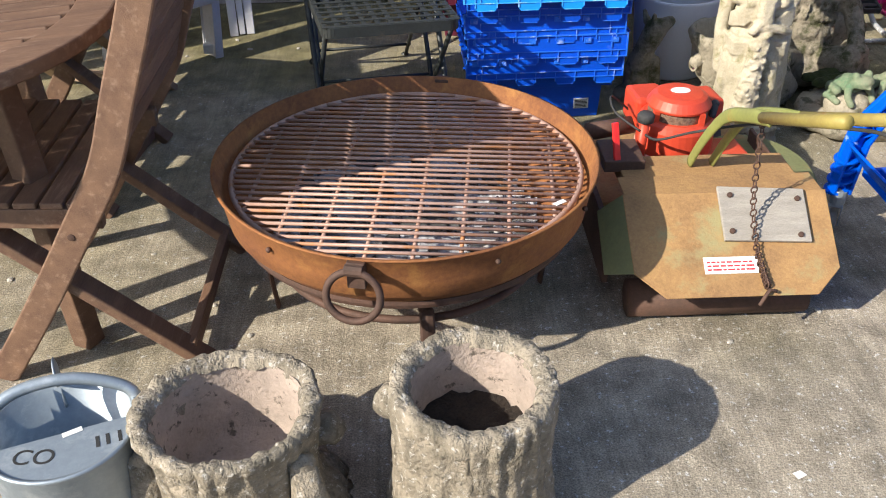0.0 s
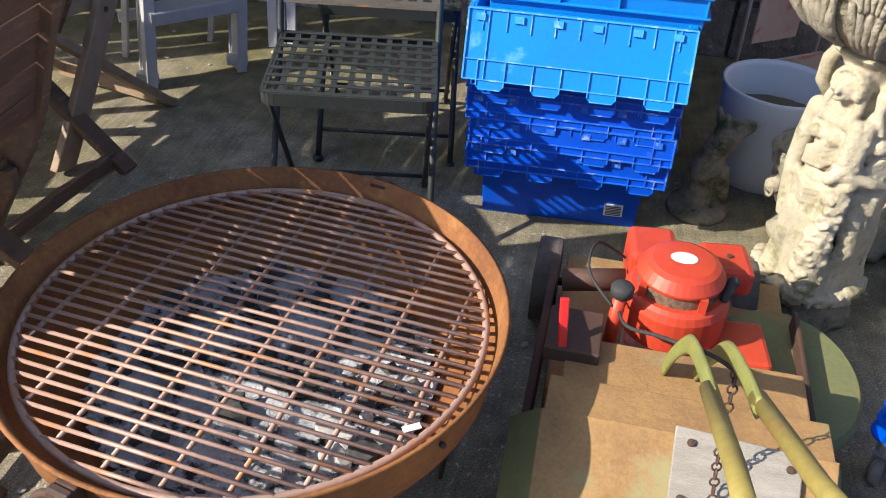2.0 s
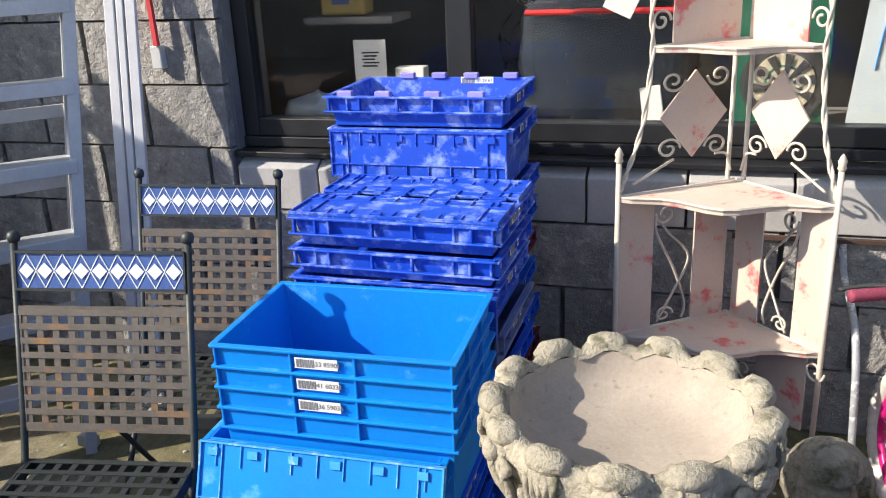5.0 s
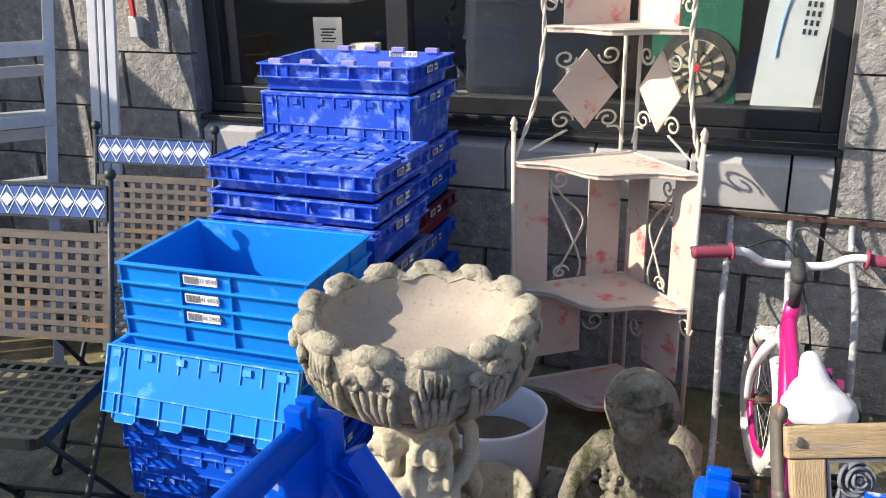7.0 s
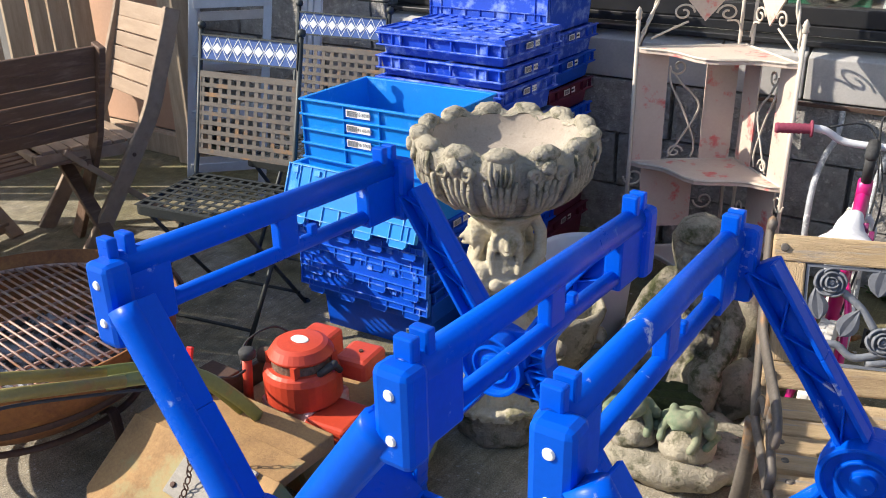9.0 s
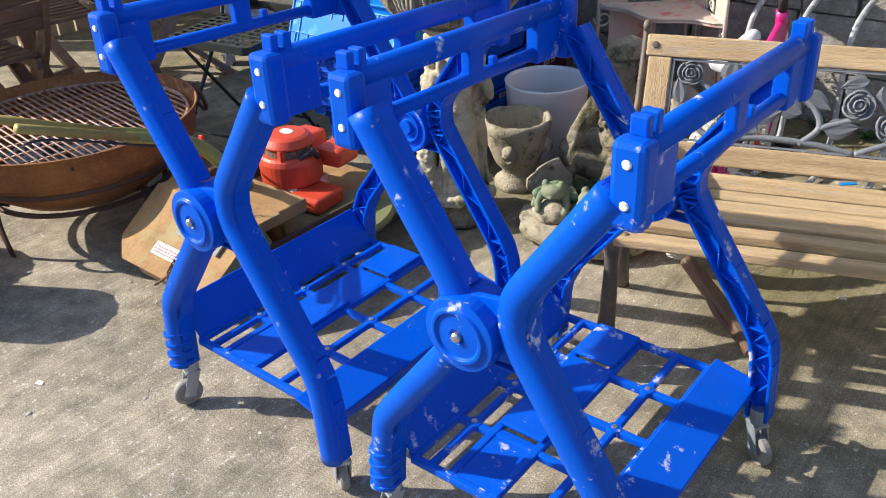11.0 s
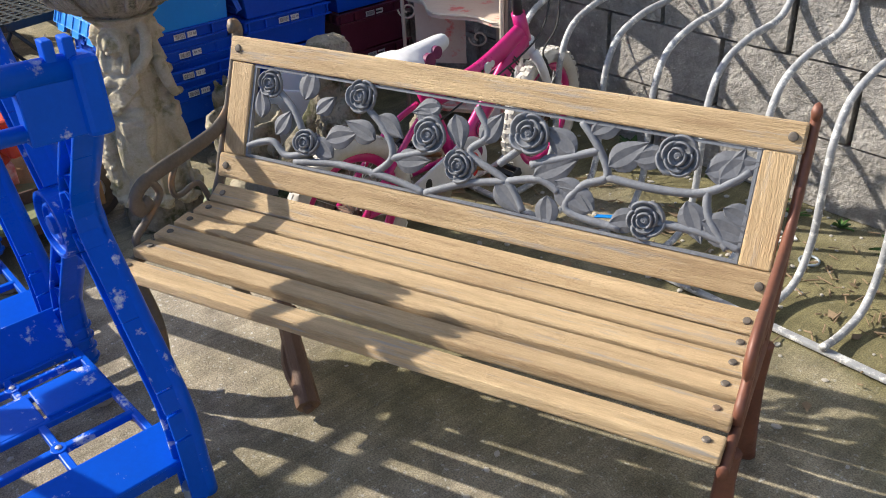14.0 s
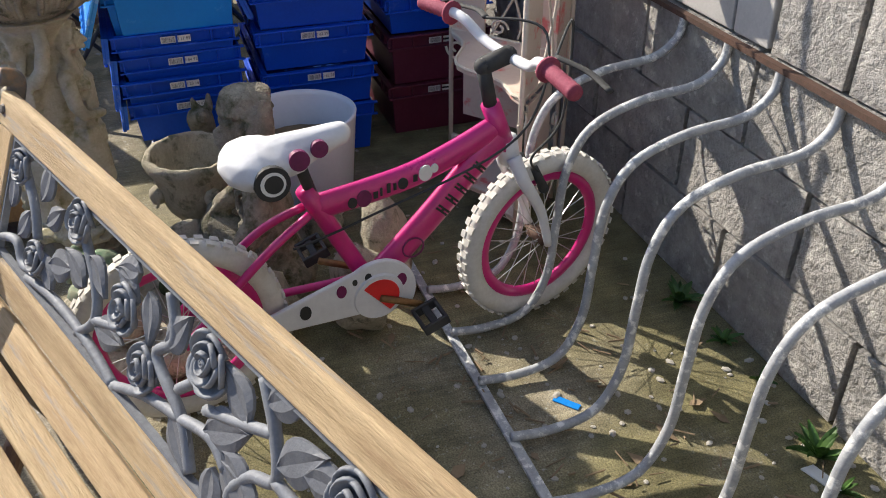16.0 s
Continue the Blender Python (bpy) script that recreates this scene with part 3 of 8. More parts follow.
def flap_ribs(bm, w, d):
    """The ribs that stand on such a flap: its rim, a long rib, cross ribs, clips and the tabs' edges."""
    for lo, hi in (((0, 0, -0.008), (w, 0.004, 0.010)), ((0, 0.004, -0.008), (0.004, d, 0.010)), ((w - 0.004, 0.004, -0.008), (w, d, 0.010)), ((0.004, d - 0.003, 0.005), (w - 0.004, d, 0.009)),
                   ((0.004, d * 0.70, 0.005), (w - 0.004, d * 0.70 + 0.0025, 0.010)), ((0.05, 0.004, 0.005), (0.0525, d, 0.009)), ((w - 0.0525, 0.004, 0.005), (w - 0.05, d, 0.009))):
        box(bm, lo, hi)
    for i in range(4):
        a, q = w * (i + 0.22) / 4, w * 0.13
        for x in (a, a + q - 0.0025):
            box(bm, (x, d * 0.72, 0.005), (x + 0.0025, d + 0.012, 0.0095))
        box(bm, (a + 0.008, d + 0.019, -0.001), (a + q - 0.008, d + 0.0215, 0.0075))
    for i in range(9):
        x = w * (0.07 + i * 0.107)
        box(bm, (x, 0.004, 0.005), (x + 0.0025, d * 0.3, 0.0085))
    for i in range(6):
        x = w * (0.06 + i * 0.172)
        box(bm, (x, 0.012, 0.005), (x + 0.022, 0.028, 0.011))


def hang_flap(ob, w, d, material, m, label=""):
    bm = bmesh.new()
    flap(bm, w, d)
    f = part("lid_flap", bm, material, ob, label, bevel=0.0012)
    f.matrix_local = m
    bm = bmesh.new()
    flap_ribs(bm, w, d)
    part("ribs", bm, {"blue": "blue_edge", "sky": "sky_edge"}.get(material, material), f, "pale worn rib edges")
    return f


def tote(m, label, material, h=0.13, lid="closed", text="", group="stacked blue totes", lid_material=None, ends=True):
    """A tote with attached two-part lid: closed, open or with the flaps hanging down."""
    W, D = 0.5, 0.34
    ob = thing("tote", m, label, "crate", group)
    bm = bmesh.new()
    shell(bm, W, D, h, 0.006, 0.014)
    part("body", bm, material, ob, bevel=0.002)
    bm = bmesh.new()
    z = h - 0.045
    box(bm, (-0.012, -0.012, z), (W + 0.012, 0.0, z + 0.005))
    box(bm, (-0.012, -0.012, h - 0.006), (W + 0.012, 0.0, h))
    box(bm, (W, -0.012, z), (W + 0.014, D + 0.012, z + 0.005))
    box(bm, (W, -0.012, h - 0.006), (W + 0.014, D + 0.012, h))
    box(bm, (-0.012, 0, h - 0.006), (0.0, D, h))
    for x in (0.0, 0.055, 0.09, 0.2, 0.3, 0.4, 0.44, 0.49):
        box(bm, (x, -0.010, z), (x + 0.006, 0.002, h))
    for y in (0.0, 0.07, 0.17, 0.27, 0.335):
        box(bm, (W - 0.002, y, z), (W + 0.011, y + 0.005, h))
    for x in (0.055, 0.405):
        box(bm, (x, -0.004, z + 0.006), (x + 0.036, 0.004, h - 0.006))
    part("rim", bm, material, ob, bevel=0.0015)
    if ends:
        barcode(ob, W + 0.0045, D * 0.5, h - 0.025, 0.085, 0.02, text, "end")
    lm = lid_material or material
    if lid == "closed":
        for side in (0, 1):
            hang_flap(ob, W + 0.014, D / 2 - 0.012, lm, pose(-0.007, -0.008, h + 0.003) if side == 0 else pose(W + 0.007, D + 0.008, h + 0.003, 0, 0, 180))
    return ob


# front pile: a narrow tote below, nested totes with hanging flaps, light blue ones on top
AX, AY = 0.185, 2.655
bm = bmesh.new()
shell(bm, 0.43, 0.29, 0.16, 0.006, 0.008)
low = thing("tote", pose(0.205, 2.685, 0, 0, 0, 3.5), "dark blue plastic tote standing on the concrete", "crate", "stacked blue totes")
part("body", bm, "blue", low, bevel=0.004)
bm = bmesh.new()
box(bm, (0.335, -0.0012, 0.035), (0.385, 0.0035, 0.07))
lab = part("label", bm, "label", low, "white printed label")
bm = bmesh.new()
for k in range(6):
    box(bm, (0.34, -0.002, 0.038 + k * 0.005), (0.38, -0.001, 0.0405 + k * 0.005))
part("print", bm, "ink", lab)
for k, (dz, dx, rz) in enumerate(((0.125, 0.0, 2.0), (0.195, 0.004, 1.0), (0.265, -0.006, 1.8), (0.335, 0.002, 0.5))):
    ob = tote(pose(AX - 0.012 + dx, AY, dz, 0, 0, rz), "dark blue nested tote with its lid flap hanging down in front", "blue", 0.13, "none", ("13 93 62", "13 23 16", "13 84 92", "13 57 89")[k])
    hang_flap(ob, 0.51, 0.075, "blue", pose(0.505, -0.022, 0.128, 0, 0, 180) @ pose(0, 0, 0, -84))
top = tote(pose(AX - 0.02, AY - 0.01, 0.455, 0, 0, 1.2), "light blue tote with its wide lid flap hanging down in front", "sky", 0.14, "none", "01 97 09")
hang_flap(top, 0.525, 0.165, "sky", pose(0.515, -0.010, 0.142, 0, 0, 180) @ pose(0, 0, 0, -68))
hang_flap(top, 0.525, 0.13, "blue", pose(-0.01, 0.352, 0.142) @ pose(0, 0, 0, -70))
for k, tx in enumerate(("", "036 59036", "041 60333", "033 85901")):
    nest_tub(pose(AX + 0.008, AY + 0.012, 0.465 + k * 0.0465, 0, 0, 1.0 + 0.3 * k), "light blue nested plastic tub with barcode label", "sky", tx, 0.2)

# middle pile
z = 0.0
for k, (h, mt, lid) in enumerate(((0.17, "blue", "none"), (0.13, "blue", "none"), (0.13, "blue", "none"), (0.13, "blue", "none"), (0.11, "grey_plastic", "none"), (0.115, "blue_worn", "none"), (0.07, "blue_worn", "none"), (0.075, "blue_worn", "closed"))):
    tote(pose(0.185 + 0.006 * math.sin(k * 2.1), 3.075, z, 0, 0, -0.8 + 0.7 * math.sin(k * 1.7)),
         "faded dark blue tote with scratched lid" if lid == "closed" else "dark blue stacked plastic tote with end label", mt, h, lid, ("", "40 62 59", "40 62 89", "", "01 40 63", "13 25 62", "03 08 04", "03 10 22")[k], "middle pile of totes")
    z += h + (0.002 if k < 5 else 0.004)
# pale flap hanging in front of the middle pile's third tote from the top
bm = bmesh.new()
flap(bm, 0.5, 0.1)
flap_ribs(bm, 0.5, 0.1)
solo("lid_flap", bm, "blue_worn", pose(0.69, 3.058, 0.78, 0, 0, 180) @ pose(0, 0, 0, -85), "worn blue crate lid flap hanging against the pile", "lid")

# back pile, with a maroon tote in it and an open shallow tote on top
z = 0.0
for k, (h, mt, lid) in enumerate(((0.18, "maroon", "none"), (0.17, "maroon", "none"), (0.12, "blue", "none"), (0.12, "blue", "none"), (0.1, "maroon", "none"), (0.1, "blue", "none"), (0.1, "blue_worn", "none"), (0.17, "blue_worn", "none"))):
    ob = tote(pose(0.125 + 0.006 * math.sin(k * 1.3), 3.49, z, 0, 0, 0.6 * math.sin(k * 2.7)), ("maroon" if mt == "maroon" else "dark blue") + " plastic tote in a tall pile by the window", mt, h, lid, "", "tall pile of totes")
    z += h + 0.002
    if k == 7:
        hang_flap(ob, 0.5, 0.13, "blue_worn", pose(0.5, -0.018, h - 0.004, 0, 0, 180) @ pose(0, 0, 0, -88), "blue flap with pale weathering")
ob = tote(pose(0.12, 3.49, z), "open shallow blue tote with faded violet lid hinges", "blue_worn", 0.085, "none", "", "tall pile of totes")
for x, y in ((0.03, -0.008), (0.14, -0.008), (0.28, -0.008), (0.4, -0.008), (0.1, 0.325), (0.2, 0.325), (0.3, 0.325), (0.42, 0.325)):
    bm = bmesh.new()
    box(bm, (x, y, 0.082), (x + 0.043, y + 0.021, 0.098))
    part("hinge", bm, "violet_plastic", ob, "faded violet hinge tab", bevel=0.002)
barcode(ob, 0.34, 0.332, 0.075, 0.1, 0.022, "01 29 67")

# ---- fire bowl ----
KC = pose(-0.02, 1.735, 0, 0, 0, -6)
bowl = thing("fire_bowl", KC, "large rusted iron fire bowl with a grill over ash", "fire bowl")
KR = 0.428
bm = bmesh.new()
lathe(bm, [(0.0, 0.105), (0.14, 0.115), (0.25, 0.155), (0.345, 0.225), (0.395, 0.29), (0.405, 0.298), (0.41, 0.335), (KR - 0.008, 0.39), (KR, 0.397), (KR - 0.008, 0.398), (0.404, 0.338), (0.34, 0.235), (0.245, 0.165), (0.12, 0.128), (0.0, 0.118)], 72)
part("bowl", bm, "rust", bowl, "orange rusted hammered bowl", smooth=True)
bm = bmesh.new()
tube(bm, [(0.38 * math.cos(a), 0.38 * math.sin(a), 0.262) for a in [2 * math.pi * i / 64 for i in range(64)]], 0.006, 6, True, (0.6, 1.6))
part("seam", bm, "rust_dark", bowl)
for i in range(10):
    a = math.radians(-97 + i * 37)
    bm = bmesh.new()
    bmesh.ops.create_uvsphere(bm, u_segments=8, v_segments=5, radius=0.006, matrix=Matrix.Translation((0.42 * math.cos(a), 0.42 * math.sin(a), 0.362)))
    part("rivet", bm, "rust_dark", bowl, smooth=True)
# stand
bm = bmesh.new()
tube(bm, [(0.305 * math.cos(a), 0.305 * math.sin(a), 0.165) for a in [2 * math.pi * i / 48 for i in range(48)]], 0.009, 8, True)
part("stand_ring", bm, "rust_dark", bowl, smooth=True)
for a in (-78, 12, 102, 192):
    ca, sa = math.cos(radians(a)), math.sin(radians(a))
    bm = bmesh.new()
    pts = smooth_path([(0.29 * ca, 0.29 * sa, 0.18), (0.325 * ca, 0.325 * sa, 0.19), (0.335 * ca, 0.335 * sa, 0.12), (0.325 * ca, 0.325 * sa, 0.005)], 5)
    tube(bm, pts, 0.016, 8, flat=(1.0, 0.35))
    part("leg", bm, "rust_dark", bowl)
# ring handles
for a in (-97, 83):
    m = pose(KR * math.cos(radians(a)), KR * math.sin(radians(a)), 0, 0, 0, a + 90)
    bm = bmesh.new()
    box(bm, (-0.018, -0.004, 0.335), (0.018, 0.012, 0.392), m)
    tube(bm, [m @ Vector((-0.018, -0.012, 0.382)), m @ Vector((0.018, -0.012, 0.382))], 0.012, 10)
    part("bracket", bm, "rust_dark", bowl, bevel=0.002)
    bm = bmesh.new()
    tube(bm, [m @ Vector((0.052 * math.cos(t), -0.016 - 0.025 * (1 - math.sin(t)) * 0.5, 0.335 + 0.048 * math.sin(t))) for t in [2 * math.pi * i / 32 for i in range(32)]], 0.0075, 8, True)
    part("ring", bm, "rust_dark", bowl, smooth=True)
# grill
GR = 0.388
bm = bmesh.new()
tube(bm, [(GR * math.cos(a), GR * math.sin(a), 0.362) for a in [2 * math.pi * i / 72 for i in range(72)]], 0.0065, 8, True)
grill = part("grill", bm, "rust_bar", bowl, "rusted round bar grill", smooth=True)
n = 33
for i in range(n):
    y = -GR + 2 * GR * (i + 0.5) / n
    x = math.sqrt(max(GR * GR - y * y, 0)) - 0.004
    bm = bmesh.new()
    tube(bm, [(-x, y, 0.366), (x, y + 0.002 * math.sin(i * 1.9), 0.366)], 0.0038, 6)
    part("grill_bar", bm, "rust_bar", grill, smooth=True)
for i in range(8):
    x = -GR + 2 * GR * (i + 0.7) / 8.4
    y = math.sqrt(max(GR * GR - x * x, 0)) - 0.004
    bm = bmesh.new()
    tube(bm, [(x, -y, 0.358), (x, y, 0.358)], 0.0045, 6)
    part("cross_bar", bm, "rust_bar", grill, smooth=True)
bm = bmesh.new()
box(bm, (-0.014, -0.006, 0.369), (0.014, 0.006, 0.3705), pose(0.335, -0.155, 0, 0, 0, 40))
part("tag", bm, "label", bowl, "small white paper tag")
# ash, coals and pale lumps
bm = bmesh.new()
bmesh.ops.create_grid(bm, x_segments=44, y_segments=44, size=0.33)
for v in list(bm.verts):
    r = math.hypot(v.co.x, v.co.y)
    if r > 0.315:
        bm.verts.remove(v)
        continue
    v.co.z = 0.182 + 0.11 * r * r / 0.1 * 0.45 + 0.022 * noise.noise(v.co * 14) + 0.012 * noise.noise(v.co * 40)
part("ash_bed", bm, "ash", bowl, "grey ash and burnt charcoal", smooth=True)
rr = random.Random(3)
for k in range(70):
    a, r = rr.uniform(0, 6.28), 0.29 * math.sqrt(rr.random())
    x, y = r * math.cos(a), r * math.sin(a)
    s = rr.uniform(0.008, 0.024)
    bm = bmesh.new()
    blob(bm, (0, 0, 0), (s * rr.uniform(0.8, 1.8), s, s * 0.6), (0, 0, rr.uniform(0, 180)), 1)
    roughen(bm, s * 0.4, s * 0.9)
    pale = x > 0.02 and y < -0.02 and rr.random() < 0.6
    part("cinder", bm, "pale_ash" if pale else "char", bowl).location = (x, y, 0.193 + 0.5 * r * r + s * 0.2)

# ---- blue plastic trolleys ----
def channel(bm, p, q, w, yo, yi, ribs=5):
    """A moulded beam in the x, z plane: a plate on the outer side yo, flanges and slanting webs towards yi."""
    p, q = Vector((p[0], 0, p[1])), Vector((q[0], 0, q[1]))
    d = (q - p).normalized()
    s = Vector((-d.z, 0, d.x))
    sg = 1 if yi > yo else -1
    bar(bm, p + Vector((0, yo + sg * 0.005, 0)), q + Vector((0, yo + sg * 0.005, 0)), 0.01, w, s)
    for k in (-1, 1):
        o = s * k * (w / 2 - 0.004)
        bar(bm, p + o + Vector((0, (yo + yi) / 2, 0)), q + o + Vector((0, (yo + yi) / 2, 0)), abs(yi - yo), 0.008, s)
    L = (q - p).length
    for i in range(ribs):
        a, b = p + d * L * i / ribs, p + d * L * (i + 1) / ribs
        k = 1 if i % 2 else -1
        ym = Vector((0, yo + (yi - yo) * 0.45, 0))
        bar(bm, a + s * k * w * 0.42 + ym, b - s * k * w * 0.42 + ym, abs(yi - yo) * 0.75, 0.004, s)


def build_cart():
    ob = thing("crate_trolley", Matrix(), "bright blue scuffed plastic crate trolley on four castors", "trolley", "blue trolleys")
    D = 0.675
    near_leg = [(-0.205, 0.93), (-0.115, 0.79), (-0.035, 0.665), (-0.022, 0.6), (-0.055, 0.535), (-0.195, 0.345), (-0.222, 0.28), (-0.236, 0.13)]
    far_leg = [(0.228, 0.905), (0.165, 0.815), (0.102, 0.725), (0.082, 0.69), (0.076, 0.655), (0.08, 0.62), (0.097, 0.588), (0.175, 0.465), (0.25, 0.348), (0.268, 0.31), (0.278, 0.26), (0.286, 0.11)]
    for y, sg in ((0.0, 1), (D, -1)):
        yi = y + sg * 0.044
        bm = bmesh.new()
        for leg in (near_leg, far_leg):
            for p, q in zip(leg, leg[1:]):
                channel(bm, p, q, 0.05, y, yi, max(2, int((Vector(q) - Vector(p)).length / 0.05)))
        # the web that ties the two legs at the hub
        slab(bm, [(-0.07, 0.66), (0.1, 0.69), (0.105, 0.57), (-0.06, 0.55)], y + sg * 0.004, y + sg * 0.016, Matrix(((1, 0, 0, 0), (0, 0, 1, 0), (0, 1, 0, 0), (0, 0, 0, 1))))
        for zz in (0.55, 0.598, 0.645):
            box(bm, (-0.05, y + min(sg * 0.004, sg * 0.04), zz), (0.1, y + max(sg * 0.004, sg * 0.04), zz + 0.005))
        side = part("side_frame", bm, "cart", ob, bevel=0.002)
        for leg in (near_leg, far_leg):
            bm = bmesh.new()
            tube(bm, smooth_path([(px, y + sg * 0.006, pz) for px, pz in leg], 5), 0.0265, 20, flat=(0.75, 1.0))
            part("arm", bm, "cart", side, smooth=True)
        for i in range(4):
            x0, z0 = -0.232 - 0.002 * i, 0.225 - 0.03 * i
            bm = bmesh.new()
            slab(bm, arc(0, 0, 0.034, 0, 360, 20)[:-1], -0.004, 0.004, pose(x0, y + sg * 0.014, z0, 0, -12, 0))
            part("step_ring", bm, "cart", side, bevel=0.002)
        for x in (-0.25, 0.25):
            xo = -0.238 if x < 0 else 0.25
            bm = bmesh.new()
            box(bm, (xo - 0.025, y + min(-sg * 0.006, sg * 0.036), 0.862), (xo + 0.025, y + max(-sg * 0.006, sg * 0.036), 0.987))
            part("bracket", bm, "cart", side, bevel=0.01)
        bm = bmesh.new()
        m = pose(-0.01, y - sg * 0.019, 0.604, 90 if sg > 0 else -90, 0, 0)
        lathe(bm, [(0, 0.004), (0.012, 0.004), (0.014, 0.008), (0.04, 0.006), (0.043, 0.011), (0.049, 0.011), (0.052, 0.006), (0.066, 0.004), (0.07, -0.045), (0, -0.045)], 36)
        bmesh.ops.transform(bm, matrix=m, verts=bm.verts)
        part("hub", bm, "cart", side, bevel=0.0015)
        bm = bmesh.new()
        lathe(bm, [(0, 0.012), (0.018, 0.012), (0.02, 0.002), (0.034, 0.0), (0.036, 0.008), (0.041, 0.008), (0.043, 0.0), (0.058, 0.0), (0.06, 0.012), (0.068, 0.012), (0.07, -0.03), (0, -0.03)], 36)
        bmesh.ops.transform(bm, matrix=pose(-0.01, yi, 0.604, -90 if sg > 0 else 90, 0, 0), verts=bm.verts)
        part("hub", bm, "cart", side, bevel=0.0015)
        bm = bmesh.new()
        lathe(bm, [(0, -0.06), (0.009, -0.06), (0.009, 0.012), (0.006, 0.016), (0, 0.017)], 12)
        bmesh.ops.transform(bm, matrix=m, verts=bm.verts)
        part("bolt", bm, "chrome", side)
        for x in (-0.238, 0.25):
            for z in (0.9, 0.957):
                bm = bmesh.new()
                lathe(bm, [(0, 0.003), (0.0055, 0.0025), (0.007, 0.0), (0.007, -0.003), (0, -0.003)], 12)
                bmesh.ops.transform(bm, matrix=pose(x, y - sg * 0.006, z, 90 * sg, 0, 0), verts=bm.verts)
                part("bolt_cap", bm, "label", side, "pale bolt head")
    for x, sg in ((-0.25, -1), (0.25, 1)):
        bm = bmesh.new()
        tube(bm, [(x, 0.02, 0.968), (x, D - 0.02, 0.968)], 0.022, 16, flat=(0.85, 1.0))
        handle = part("handle", bm, "cart", ob, smooth=True)
        bm = bmesh.new()
        tube(bm, [(x, 0.035, 0.889), (x, D - 0.035, 0.889)], 0.0135, 14)
        part("rail", bm, "cart", handle, smooth=True)
        for y0, y1 in ((0.028, 0.115), (D - 0.115, D - 0.028)):
            bm = bmesh.new()
            box(bm, (x - 0.015, y0, 0.868), (x + 0.015, y1, 0.97))
            part("gusset", bm, "cart", handle, bevel=0.004)
        bm = bmesh.new()
        box(bm, (x - 0.011, 0.335, 0.886), (x + 0.011, 0.38, 0.97))
        part("strut", bm, "cart", handle, bevel=0.004)
        bm = bmesh.new()
        box(bm, (x - 0.007, 0.415, 0.893), (x + 0.007, 0.43, 0.918))
        part("stud", bm, "cart", handle, bevel=0.003)
        for y in (0.028, 0.056, D - 0.056, D - 0.028):
            bm = bmesh.new()
            box(bm, (x - 0.013, y - 0.008, 0.975), (x + 0.013, y + 0.008, 1.014))
            part("peg", bm, "cart", ob, bevel=0.003)
    # tray: slanting back lip, two rows of narrow slots, a stepped plate, two rows of wide openings, broad front edge
    y0, y1 = 0.045, D - 0.04
    bm = bmesh.new()
    box(bm, (-0.052, y0, -0.004), (0.052, y1, 0.004), pose(-0.222, 0, 0.243, 0, 52, 0))
    box(bm, (-0.198, y0, 0.185), (-0.188, y1, 0.205))
    tray = part("tray", bm, "cart", ob, bevel=0.003)
    for x, w in ((-0.188, 0.016), (-0.146, 0.014), (-0.098, 0.018), (0.002, 0.018), (0.095, 0.016), (0.172, 0.016)):
        bm = bmesh.new()
        box(bm, (x - w / 2, y0, 0.19), (x + w / 2, y1, 0.206))
        part("long_bar", bm, "cart", tray, bevel=0.003)
    for i in range(5):
        y = y0 + (y1 - y0) * i / 4
        bm = bmesh.new()
        box(bm, (-0.19, y - 0.008, 0.188), (0.18, y + 0.008, 0.2045))
        part("short_bar", bm, "cart", tray, bevel=0.003)
    bm = bmesh.new()
    box(bm, (-0.05, y0 - 0.025, -0.004), (0.052, y1 + 0.025, 0.004), pose(0.222, 0, 0.2, 0, 13, 0))
    box(bm, (0.046, y0 - 0.025, -0.03), (0.052, y1 + 0.025, 0.0), pose(0.222, 0, 0.2, 0, 13, 0))
    part("front_edge", bm, "cart", tray, bevel=0.004)
    for k, (ya, yb, zz) in enumerate(((y0, 0.21, 0.203), (0.214, 0.36, 0.215), (0.364, 0.5, 0.207), (0.504, y1, 0.216))):
        bm = bmesh.new()
        box(bm, (-0.1, ya, zz - 0.008), (0.004, yb, zz))
        box(bm, (-0.004, ya, 0.19), (0.004, yb, zz - 0.008))
        part("plate", bm, "cart", tray, bevel=0.003)
    for x in (-0.146, 0.095):
        for i in (1, 2, 3):
            bm = bmesh.new()
            lathe(bm, [(0, 0.003), (0.006, 0.002), (0.007, -0.002)], 10, (x, y0 + (y1 - y0) * i / 4, 0.207))
            part("screw", bm, "chrome", tray)
            bm = bmesh.new()
            lathe(bm, [(0, 0.0), (0.016, 0.0), (0.016, -0.015), (0, -0.015)], 16, (x, y0 + (y1 - y0) * i / 4, 0.2065))
            part("boss", bm, "cart", tray, bevel=0.002)
    for x, y, a in ((-0.237, 0.03, 250), (0.288, 0.03, 150), (-0.237, D - 0.03, 60), (0.288, D - 0.03, 325)):
        bm = bmesh.new()
        tube(bm, [(x, y, 0.14), (x, y, 0.1)], 0.02, 12)
        cm = pose(x, y, 0, 0, 0, a)
        for s in (-1, 1):
            bar(bm, cm @ Vector((-0.002, s * 0.016, 0.1)), cm @ Vector((0.02, s * 0.016, 0.03)), 0.003, 0.03)
        box(bm, (-0.018, -0.018, 0.093), (0.02, 0.018, 0.1), cm)
        castor = part("castor", bm, "galv", ob, "dull metal castor", bevel=0.001)
        bm = bmesh.new()
        lathe(bm, [(0, -0.011), (0.012, -0.011), (0.014, -0.008), (0.022, -0.008), (0.024, -0.011), (0.033, -0.01), (0.036, -0.006), (0.036, 0.006), (0.033, 0.01), (0.024, 0.011), (0.022, 0.008), (0.014, 0.008), (0.012, 0.011), (0, 0.011)], 24)
